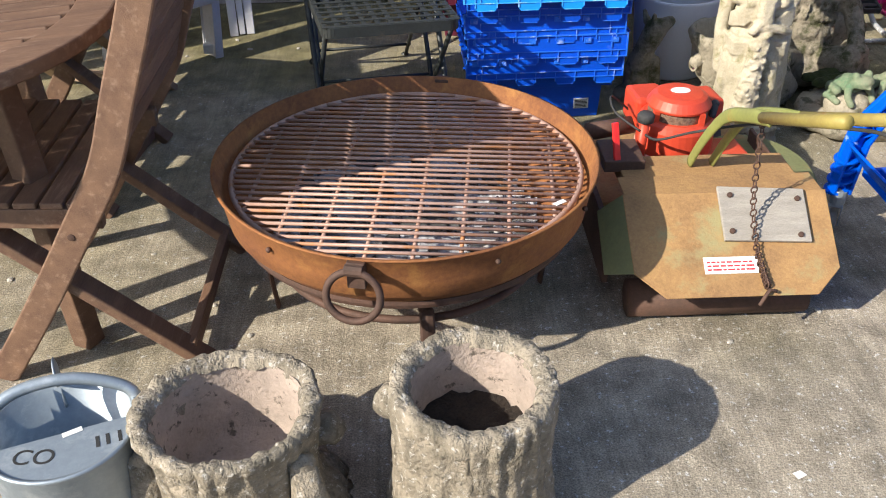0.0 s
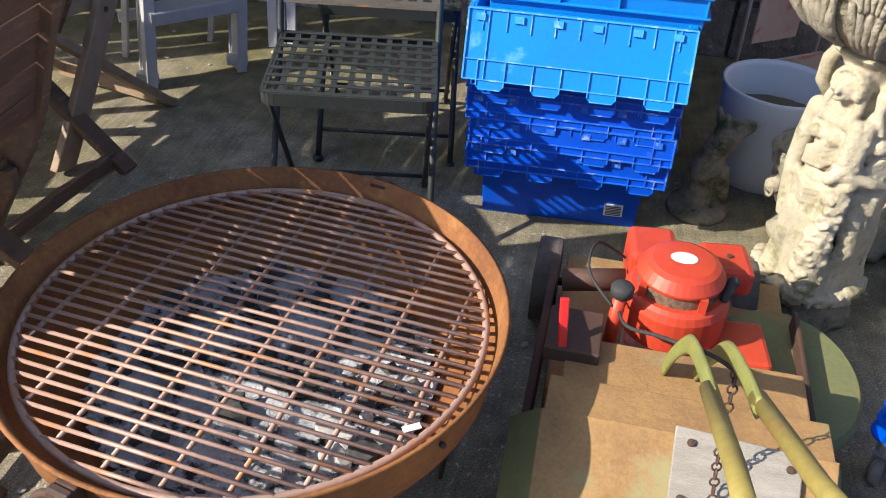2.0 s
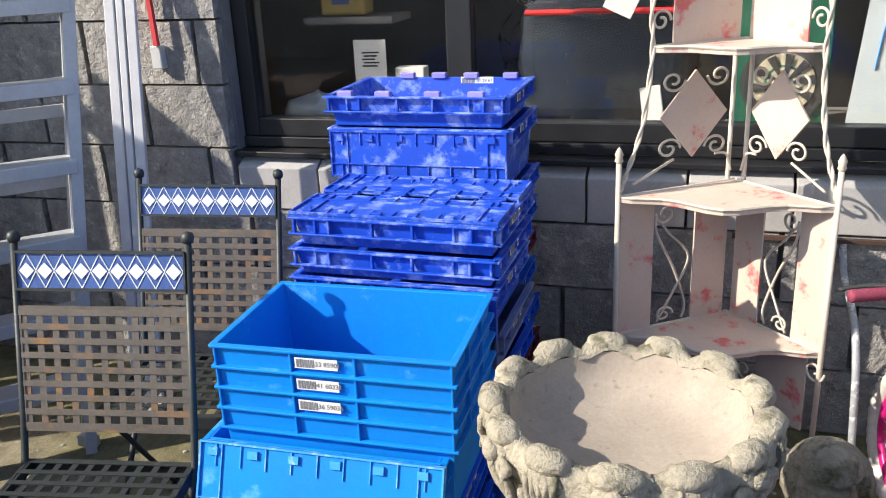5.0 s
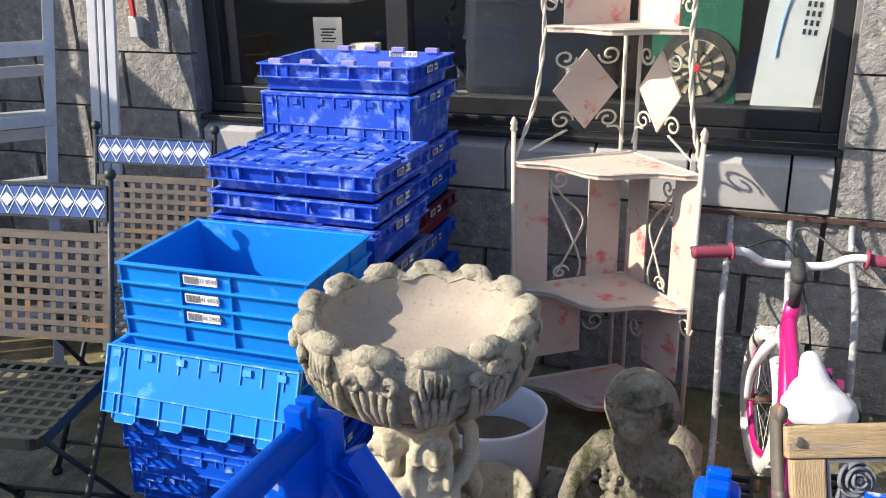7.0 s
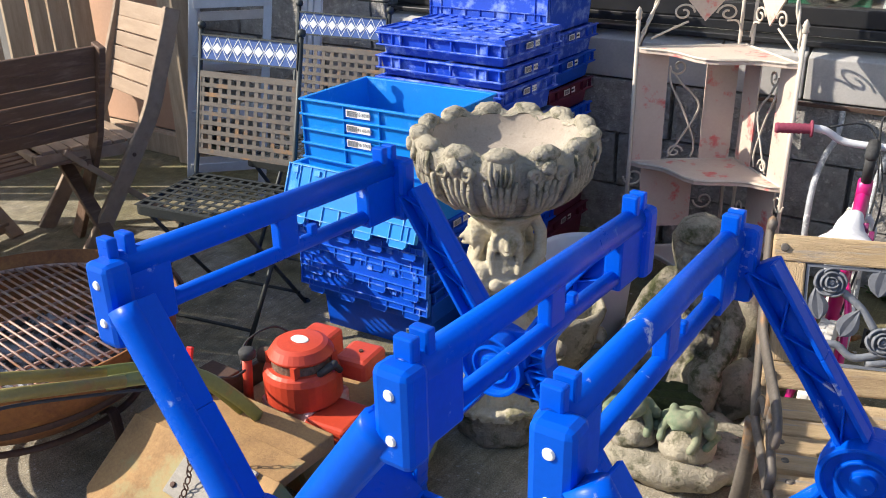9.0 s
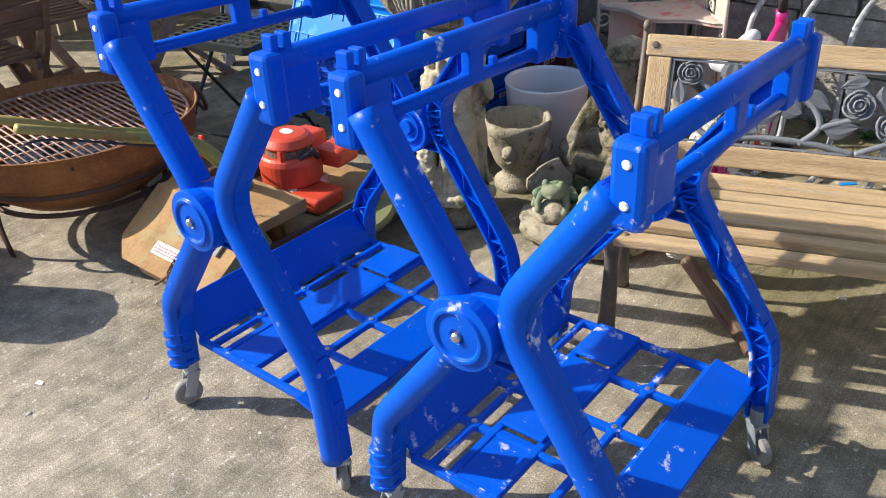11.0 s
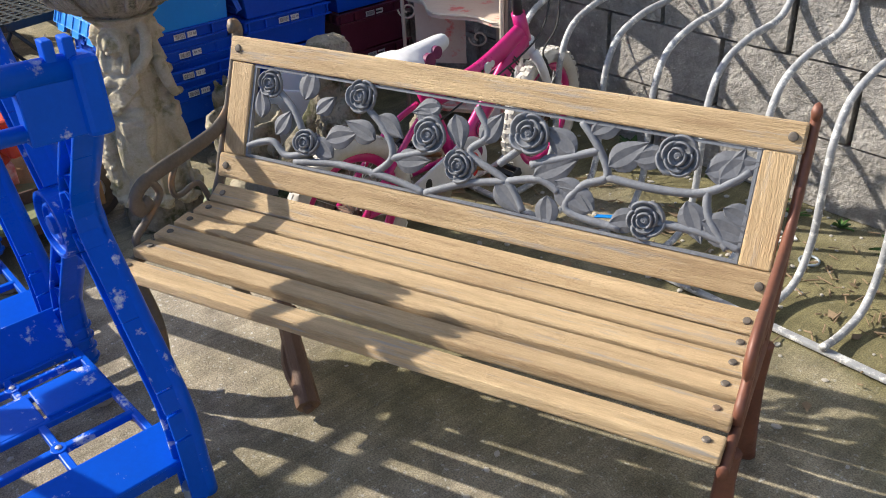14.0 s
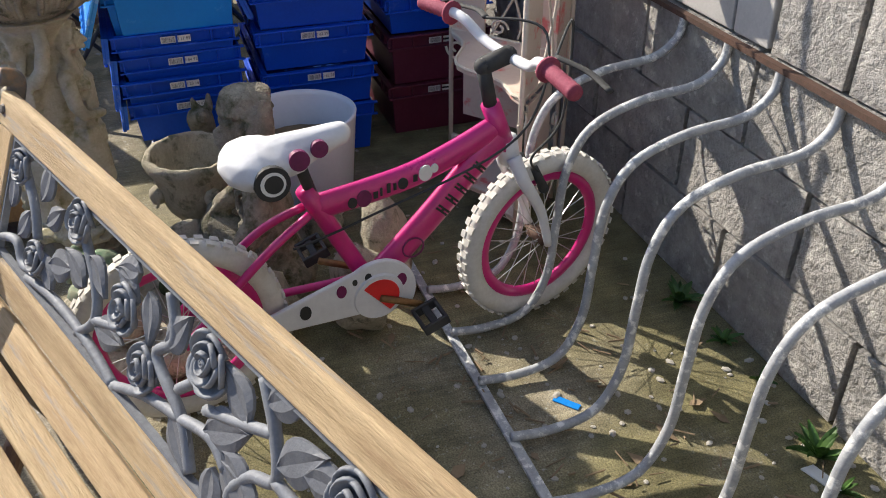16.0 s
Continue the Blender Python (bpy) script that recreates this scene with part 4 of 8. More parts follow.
        bmesh.ops.transform(bm, matrix=cm @ pose(0.02, 0, 0.036, 90, 0, 0), verts=bm.verts)
        part("wheel", bm, "castor", castor, "grey rubber wheel", smooth=False)
    # the far end stands a little lower than the near one
    for me in {c.data for c in ob.children_recursive}:
        for v in me.vertices:
            v.co.z -= 0.035 * v.co.y / D * min(1.0, max(0.0, (v.co.z - 0.22) / 0.7))
    return ob


M["castor"] = mat("grey_rubber", (0.3, 0.29, 0.28), (0.2, 0.19, 0.18), 0.7, 0, 20, 90, 0.2)
cart = build_cart()
cart.matrix_world = pose(1.355, 1.306, 0, 0, 0, 0.3)
cart2 = copy_thing(cart, pose(2.028, 1.318, 0, 0, 0, 1.8))
M["cart_splashed"] = mat("splashed_cart_plastic", (0.0, 0.09, 0.62), (0.0, 0.075, 0.52), 0.3, 0, 6, 90, 0.1, (0.5, 0.54, 0.68), (0.6, 0.66), 15)
M["cart_splashed"].node_tree.nodes["Principled BSDF"].inputs["Specular IOR Level"].default_value = 0.14
for c in cart2.children_recursive:
    if c.data.materials[0] == M["cart"]:
        c.material_slots[0].link = "OBJECT"
        c.material_slots[0].material = M["cart_splashed"]
cart2["label"] = "bright blue plastic crate trolley with pale scrapes and plaster splashes"

# ---- garden bench ----
BW = 1.25
bench = thing("garden_bench", pose(1.854, 2.075, 0.022, 0, 0, 22.2) @ pose(0, 0, 0, 0, 1.1, 0), "bare pine garden bench with cast rose panel and iron ends", "bench")


def plank(parent, name, x0, x1, y, z, w, t, tilt, material="pine", label=""):
    bm = bmesh.new()
    n = 14
    vs = []
    for i in range(n + 1):
        x = x0 + (x1 - x0) * i / n
        dz = 0.0012 * noise.noise(Vector((x * 5, y * 9, z)))
        vs.append([bm.verts.new((x, a * w / 2, b * t / 2 + dz)) for a, b in ((-1, -1), (1, -1), (1, 1), (-1, 1))])
    for A, B in zip(vs, vs[1:]):
        for j in range(4):
            bm.faces.new((A[j], A[(j + 1) % 4], B[(j + 1) % 4], B[j]))
    bm.faces.new(vs[0][::-1])
    bm.faces.new(vs[-1])
    ob = part(name, bm, material, parent, label, bevel=0.004)
    ob.matrix_local = pose(0, y, z, tilt, 0, 0)
    return ob


SEAT = [(-0.005, 0.352, 0.052, -6), (0.062, 0.362, 0.05, -3), (0.126, 0.364, 0.05, 0), (0.19, 0.362, 0.05, 2), (0.254, 0.36, 0.05, 3), (0.312, 0.373, 0.05, 30)]
for y, z, w, a in SEAT:
    s = plank(bench, "slat", 0.0, BW, y, z, w, 0.024, a)
    for x in (0.028, BW - 0.028):
        bm = bmesh.new()
        lathe(bm, [(0, 0.016), (0.006, 0.0155), (0.008, 0.013), (0.008, 0.0)], 10, (x, 0, 0))
        part("bolt", bm, "brown_iron", s)
LEAN_B = 67.0
BM = pose(0, 0.362, 0.462, LEAN_B, 0, 0)        # the back's plane: x along, y up the slope
for nm, lo, hi in (("back_rail", (0, 0.212, -0.012), (BW, 0.268, 0.012)), ("back_rail", (0, -0.058, -0.012), (BW, -0.002, 0.012)),
                   ("back_stile", (0.008, -0.001, -0.010), (0.068, 0.211, 0.010)), ("back_stile", (BW - 0.066, -0.001, -0.010), (BW - 0.008, 0.211, 0.010))):
    bm = bmesh.new()
    box(bm, lo, hi)
    if nm == "back_stile":
        for v in bm.verts:
            v.co = Vector((v.co.y, -v.co.x, v.co.z))
        ob = part(nm, bm, "pine", bench, bevel=0.004)
        ob.matrix_local = BM @ pose(0, 0, 0, 0, 0, 90)
    else:
        ob = part(nm, bm, "pine", bench, bevel=0.005)
        ob.matrix_local = BM
        for x in (0.022, BW - 0.022):
            b2 = bmesh.new()
            lathe(b2, [(0, 0.017), (0.007, 0.016), (0.009, 0.013), (0.009, 0.0)], 12, (x, (lo[1] + hi[1]) / 2, 0))
            part("bolt", b2, "brown_iron", ob)

# cast panel of roses
PX0, PX1, PH = 0.07, BW - 0.068, 0.21
bm = bmesh.new()
for lo, hi in (((PX0, 0.0, -0.006), (PX1, 0.006, 0.006)), ((PX0, PH - 0.006, -0.006), (PX1, PH, 0.006)), ((PX0, 0.006, -0.006), (PX0 + 0.006, PH - 0.006, 0.006)), ((PX1 - 0.006, 0.006, -0.006), (PX1, PH - 0.006, 0.006))):
    box(bm, lo, hi)
panel = part("rose_panel", bm, "cast_rose", bench, "dark grey cast metal panel of roses and leaves")
panel.matrix_local = BM


def P(u, v, z=0.0):
    return Vector((PX0 + (PX1 - PX0) * u, PH * v, z))


def rose(c, r, seed):
    """A cast rose: rings of overlapping cupped petals round a tight bud."""
    bm = bmesh.new()
    rg = random.Random(seed)
    for rad, size, zz, num in ((0.62, 0.5, 0.0, 5), (0.4, 0.4, 0.004, 4), (0.2, 0.28, 0.009, 3)):
        off = rg.uniform(0, 6.28)
        for k in range(num):
            t = off + 2 * math.pi * k / num + rg.uniform(-0.1, 0.1)
            m = Matrix.Translation(c + Vector((rad * r * math.cos(t), rad * r * math.sin(t), zz))) @ pose(0, 0, 0, 0, 0, math.degrees(t)) @ pose(0, 0, 0, rg.uniform(-14, 14), -24, rg.uniform(-12, 12))
            q = size * r * rg.uniform(0.88, 1.16)
            rings = []
            for f, z in ((1.0, -0.003), (1.0, 0.002), (0.9, 0.0045), (0.72, 0.002), (0.4, 0.0)):
                rings.append([bm.verts.new(m @ Vector((q * 0.8 * f * math.cos(u), q * 1.15 * f * math.sin(u), z + (0.0025 * f if math.cos(u) > 0 else 0)))) for u in [2 * math.pi * j / 14 for j in range(14)]])
            for A, B in zip(rings, rings[1:]):
                for j in range(14):
                    bm.faces.new((A[j], A[(j + 1) % 14], B[(j + 1) % 14], B[j]))
            bm.faces.new(rings[-1])
            bm.faces.new(rings[0][::-1])
    tube(bm, [c + Vector((r * 0.16 * (1 - i / 22) * math.cos(i * 0.6), r * 0.16 * (1 - i / 22) * math.sin(i * 0.6), 0.013)) for i in range(18)], r * 0.045, 6)
    blob(bm, c + Vector((0, 0, 0.006)), (r * 0.24, r * 0.24, 0.008))
    part("rose", bm, "cast_rose", panel, smooth=True)


def leaf(c, ang, ln, wd):
    bm = bmesh.new()
    n = 8
    rows = []
    for i in range(n + 1):
        t = i / n
        w = wd * math.sin(math.pi * min(1, t ** 0.8)) * (1 - 0.3 * t)
        x = ln * t
        rows.append([bm.verts.new((x, s * w, zz)) for s, zz in ((-1, 0.0), (-0.5, 0.0035), (0, 0.0015), (0.5, 0.0035), (1, 0.0))])
    for A, B in zip(rows, rows[1:]):
        for j in range(4):
            bm.faces.new((A[j], B[j], B[j + 1], A[j + 1]))
    bmesh.ops.remove_doubles(bm, verts=bm.verts, dist=1e-5)
    geo = bmesh.ops.extrude_face_region(bm, geom=bm.faces[:])
    bmesh.ops.translate(bm, verts=[e for e in geo["geom"] if isinstance(e, bmesh.types.BMVert)], vec=(0, 0, -0.004))
    bmesh.ops.transform(bm, matrix=Matrix.Translation(c) @ pose(0, 0, 0, 0, 0, ang), verts=bm.verts)
    part("leaf", bm, "cast_leaf", panel)


ROSES = [(0.045, 0.83, 0.029), (0.26, 0.86, 0.034), (0.145, 0.28, 0.028), (0.415, 0.6, 0.034), (0.485, 0.36, 0.031), (0.61, 0.79, 0.037), (0.873, 0.82, 0.036), (0.84, 0.21, 0.033)]
for i, (u, v, r) in enumerate(ROSES):
    rose(P(u, v, 0.003), r * 1.16, i)
VINES = [((0.0, 0.12), (0.06, 0.22), (0.1, 0.1), (0.17, 0.22)), ((0.045, 0.83), (0.1, 0.62), (0.13, 0.4)), ((0.12, 0.05), (0.22, 0.12), (0.33, 0.1), (0.42, 0.02)),
         ((0.26, 0.8), (0.32, 0.55), (0.34, 0.3), (0.3, 0.08)), ((0.34, 0.3), (0.42, 0.45)), ((0.5, 0.95), (0.53, 0.7), (0.5, 0.5), (0.58, 0.3), (0.62, 0.05)), ((0.58, 0.3), (0.64, 0.38), (0.68, 0.3)),
         ((0.42, 0.02), (0.5, 0.2), (0.58, 0.3)), ((0.7, 0.98), (0.74, 0.75), (0.76, 0.52), (0.72, 0.4), (0.7, 0.15), (0.8, 0.08)), ((0.76, 0.52), (0.85, 0.5), (0.93, 0.56), (0.99, 0.8)),
         ((0.93, 0.56), (0.94, 0.35), (0.98, 0.1)), ((0.84, 0.21), (0.93, 0.2), (1.0, 0.12)), ((0.61, 0.7), (0.56, 0.45)), ((0.74, 0.75), (0.68, 0.62), (0.62, 0.5))]
for pts in VINES:
    bm = bmesh.new()
    tube(bm, smooth_path([P(u, v) for u, v in pts], 6), 0.0082, 8)
    part("vine", bm, "cast_rose", panel, smooth=True)
rg = random.Random(11)
LEAVES = [(0.03, 0.45, 100, 1), (0.07, 0.3, 60, 1), (0.13, 0.72, 80, 1.2), (0.16, 0.6, 45, 0.9), (0.19, 0.35, 20, 1.2), (0.21, 0.18, 150, 1.1), (0.3, 0.7, -30, 1.1), (0.3, 0.45, 160, 1.2), (0.35, 0.28, 10, 1.2), (0.38, 0.82, -20, 1),
          (0.43, 0.9, 200, 1), (0.46, 0.85, -70, 1.1), (0.52, 0.62, 60, 1.1), (0.52, 0.42, 200, 1), (0.56, 0.28, -40, 1.2), (0.63, 0.4, 30, 1.4), (0.67, 0.4, -30, 1.4), (0.66, 0.25, -80, 1.1), (0.7, 0.68, 150, 1.2), (0.72, 0.88, 40, 1.2),
          (0.76, 0.62, 40, 1.3), (0.8, 0.72, 20, 1.1), (0.75, 0.2, 160, 1.3), (0.78, 0.12, 20, 1.1), (0.9, 0.45, -60, 1.2), (0.92, 0.72, 20, 1.5), (0.95, 0.62, 70, 1.2), (0.93, 0.3, -10, 1.5), (0.96, 0.45, -20, 1.1)]
for u, v, a, s in LEAVES:
    leaf(P(u, v, 0.003), a, 0.07 * s, 0.0255 * s)

# iron ends
for x, mt, lb in ((-0.006, "brown_iron", "worn bronze-brown cast iron end"), (BW + 0.006, "brown_paint", "chipped red-brown cast iron end")):
    bm = bmesh.new()
    tube(bm, smooth_path([(x, 0.46, 0.732), (x, 0.482, 0.722), (x, 0.476, 0.69), (x, 0.425, 0.57), (x, 0.37, 0.46), (x, 0.335, 0.385), (x, 0.29, 0.348), (x, 0.15, 0.345), (x, 0.02, 0.335), (x, -0.03, 0.33)], 5), 0.0105, 8, flat=(0.9, 1.6))
    end = part("end_frame", bm, mt, bench, lb, smooth=True)
    bm = bmesh.new()
    tube(bm, smooth_path([(x, 0.437, 0.6), (x, 0.41, 0.545), (x, 0.35, 0.515), (x, 0.25, 0.505), (x, 0.16, 0.5), (x, 0.105, 0.49), (x, 0.08, 0.465), (x, 0.095, 0.44), (x, 0.12, 0.45)], 5), 0.012, 8, flat=(1.6, 0.8))
    part("arm", bm, mt, end, smooth=True)
    bm = bmesh.new()
    tube(bm, smooth_path([(x, 0.13, 0.495), (x, 0.15, 0.45), (x, 0.1, 0.41), (x, 0.06, 0.385), (x, 0.07, 0.345)], 5), 0.009, 8)
    tube(bm, smooth_path([(x, 0.3, 0.35), (x, 0.27, 0.42), (x, 0.2, 0.42), (x, 0.19, 0.46), (x, 0.22, 0.5)], 5), 0.007, 8)
    part("scroll", bm, mt, end, smooth=True)
    for pts in (((x, 0.02, 0.335), (x, 0.05, 0.24), (x, 0.06, 0.12), (x, 0.035, -0.02 if x < 0.5 else 0.004)), ((x, 0.3, 0.35), (x, 0.315, 0.24), (x, 0.33, 0.12), (x, 0.38, -0.02 if x < 0.5 else 0.004))):
        bm = bmesh.new()
        tube(bm, smooth_path(pts, 5), [0.011 + 0.009 * abs(i / 15 - 0.3) for i in range(16)], 8, flat=(0.9, 1.5))
        part("leg", bm, mt, end, smooth=True)
bm = bmesh.new()
for k in range(3):
    tube(bm, smooth_path([(0.015 * math.sin(k * 2), 0, 0.012 + 0.004 * k), (0.12, 0.012 * k, 0.02), (0.26, -0.01 * k, 0.03 + 0.01 * math.cos(k))], 4), 0.012, 6)
tube(bm, [(0, 0, 0.02), (0.3, 0.0, 0.03)], [0.028, 0.02], 8)
solo("timber_offcut", bm, "teak", pose(2.15, 2.307, 0.018, 0, -24, 158), "dark knobbly piece of timber lying on concrete", "timber")

# ---- folding metal chairs with tiled backs ----
def build_metal_chair():
    ob = thing("bistro_chair", Matrix(), "black metal folding chair with lattice seat and blue tiled back", "chair", "tiled bistro chairs")
    W, D, SZ = 0.385, 0.345, 0.475
    bm = bmesh.new()
    for p, q in (((0.03, 0, SZ - 0.012), (W - 0.03, 0, SZ - 0.012)), ((0, 0.03, SZ - 0.012), (0, D, SZ - 0.012)), ((W, 0.03, SZ - 0.012), (W, D, SZ - 0.012)), ((0, D, SZ - 0.012), (W, D, SZ - 0.012))):
        bar(bm, p, q, 0.006, 0.03)
    for cx, a0, a1 in ((0.03, 180, 270), (W - 0.03, 270, 360)):
        pts = arc(cx, 0.03, 0.03, a0, a1, 5)
        for p, q in zip(pts, pts[1:]):
            bar(bm, (*p, SZ - 0.012), (*q, SZ - 0.012), 0.006, 0.03)
    seat = part("seat", bm, "black_iron", ob)
    for i in range(11):
        x = 0.004 + (W - 0.008) * i / 10
        bm = bmesh.new()
        w = 0.0068
        y0 = 0.012 if i in (0, 10) else 0.0
        box(bm, (x - w, y0, SZ), (x + w, D, SZ + 0.002))
        part("strip", bm, "black_iron", seat)
    for i in range(9):
        y = 0.008 + (D - 0.016) * i / 8
        bm = bmesh.new()
        box(bm, (0.0, y - 0.0068, SZ + 0.0024), (W, y + 0.0068, SZ + 0.0044))
        part("strip", bm, "black_iron", seat)
    # back posts, which run down as the front legs
    B0, B1 = Vector((0, 0.335, 0.47)), Vector((0, 0.452, 0.985))
    for x in (-0.004, W + 0.004):
        bm = bmesh.new()
        tube(bm, [(x, -0.02 + 0.0, 0.004), (x, 0.17, 0.25), (x, 0.335, 0.475), (x, 0.36, 0.56), (x, 0.452, 0.965)], 0.0085, 8)
        lathe(bm, [(0, 0.0), (0.012, 0.004), (0.015, 0.014), (0.012, 0.024), (0, 0.03)], 12, (x, 0.455, 0.962))
        lathe(bm, [(0.009, 0.0), (0.015, 0.004), (0.015, 0.014), (0.009, 0.02)], 10, (x, -0.018, 0.0))
        part("post", bm, "black_iron", ob, smooth=True)
        bm = bmesh.new()
        xi = x + (0.014 if x < 0.1 else -0.014)
        tube(bm, [(xi, 0.03, 0.46), (xi, 0.2, 0.25), (xi, 0.4, 0.006)], 0.0075, 8)
        lathe(bm, [(0.008, 0.0), (0.015, 0.004), (0.015, 0.014), (0.009, 0.02)], 10, (xi, 0.402, 0.0))
        part("rear_leg", bm, "black_iron", ob, smooth=True)
    for y, z in ((0.04, 0.075), (0.345, 0.075)):
        bm = bmesh.new()
        tube(bm, [(0, y, z), (W, y, z)], 0.006, 8)
        part("stretcher", bm, "black_iron", ob, smooth=True)
    m = pose(0, 0.352, 0.545, 77.5, 0, 0)       # the back's plane
    m.translation = (0, 0.357, 0.55)
    HB = 0.28
    bm = bmesh.new()
    for lo, hi in (((0, -0.003, -0.003), (W, 0.008, 0.004)), ((0, HB - 0.006, -0.003), (W, HB + 0.004, 0.004)), ((0, 0.0, -0.003), (0.006, HB, 0.004)), ((W - 0.006, 0, -0.003), (W, HB, 0.004))):
        box(bm, lo, hi)
    back = part("back", bm, "brown_iron", ob, "bronzed lattice back panel")
    back.matrix_local = m
    for i in range(11):
        x = 0.011 + (W - 0.022) * i / 10
        bm = bmesh.new()
        box(bm, (x - 0.0075, 0, 0.0), (x + 0.0075, HB, 0.002))
        part("strip", bm, "brown_iron", back)
    for i in range(9):
        y = 0.01 + (HB - 0.02) * i / 8
        bm = bmesh.new()
        box(bm, (0, y - 0.007, 0.0024), (W, y + 0.007, 0.0044))
        part("strip", bm, "brown_iron", back)
    bm = bmesh.new()
    z0, z1 = 0.325, 0.402
    box(bm, (0.002, z0, -0.004), (W - 0.002, z1, 0.004))
    band = part("tile_band", bm, "tile_blue", ob, "blue and white tiled band")
    band.matrix_local = m
    bm = bmesh.new()
    for lo, hi in (((0, z0 - 0.006, -0.007), (W, z0, 0.009)), ((0, z1, -0.007), (W, z1 + 0.006, 0.009)), ((0, z0 - 0.006, -0.007), (0.004, z1 + 0.006, 0.009)), ((W - 0.004, z0 - 0.006, -0.007), (W, z1 + 0.006, 0.009))):
        box(bm, lo, hi)
    part("band_frame", bm, "black_iron", band)
    n, mid, hh = 9, (z0 + z1) / 2, (z1 - z0) / 2
    bm = bmesh.new()
    slab(bm, [(-0.0175, 0), (0, -hh * 0.47), (0.0175, 0), (0, hh * 0.47)], 0.004, 0.0065)
    tile_mesh = None
    for i in range(n):
        x = 0.006 + (W - 0.012) * (i + 0.5) / n
        if tile_mesh is None:
            t = part("white_tile", bm, "tile_white", band)
            tile_mesh = t.data
        else:
            t = new("white_tile", tile_mesh)
            t.parent = band
        t.location = (x, mid, 0)
    bm = bmesh.new()
    for i in range(n + 1):
        x = 0.006 + (W - 0.012) * i / n
        for s in (-1, 1):
            for e in (-1, 1):
                if 0.002 < x + e * 0.02 < W - 0.002:
                    bar(bm, (x, mid + s * hh * 0.02, 0.0045), (x + e * 0.0206, mid + s * hh * 0.98, 0.0045), 0.0022, 0.0016)
    part("grout", bm, "tile_white", band)
    return ob


chair = build_metal_chair()
chair.matrix_world = pose(-0.252, 2.3, 0.0, 0, 0, 12.6) @ pose(0, 0, 0.0, 0, 1.6, 0)
c2 = copy_thing(chair, pose(-0.31, 2.842, 0.0, 0, 0, 12.4) @ pose(0, 0, 0.0, 0, 1.8, 0))
c2["label"] = "rust-tinged folding metal chair with tiled back against the wall"

# ---- stone ornaments ----
bath = thing("bird_bath", pose(1.03, 2.50, 0, 0, 0, 8), "weathered cast stone bird bath carried by a statue of figures", "bird bath")
bm = bmesh.new()
lathe(bm, [(0, 0), (0.125, 0), (0.13, 0.012), (0.13, 0.045), (0.122, 0.055), (0.118, 0.09), (0.1, 0.105), (0, 0.11)], 8, wob=lambda a, i: 1 + 0.03 * math.sin(a * 3 + i))
roughen(bm, 0.006, 0.04)
part("base", bm, "stone_dark", bath, "mossy eight-sided stone base", bevel=0.006)


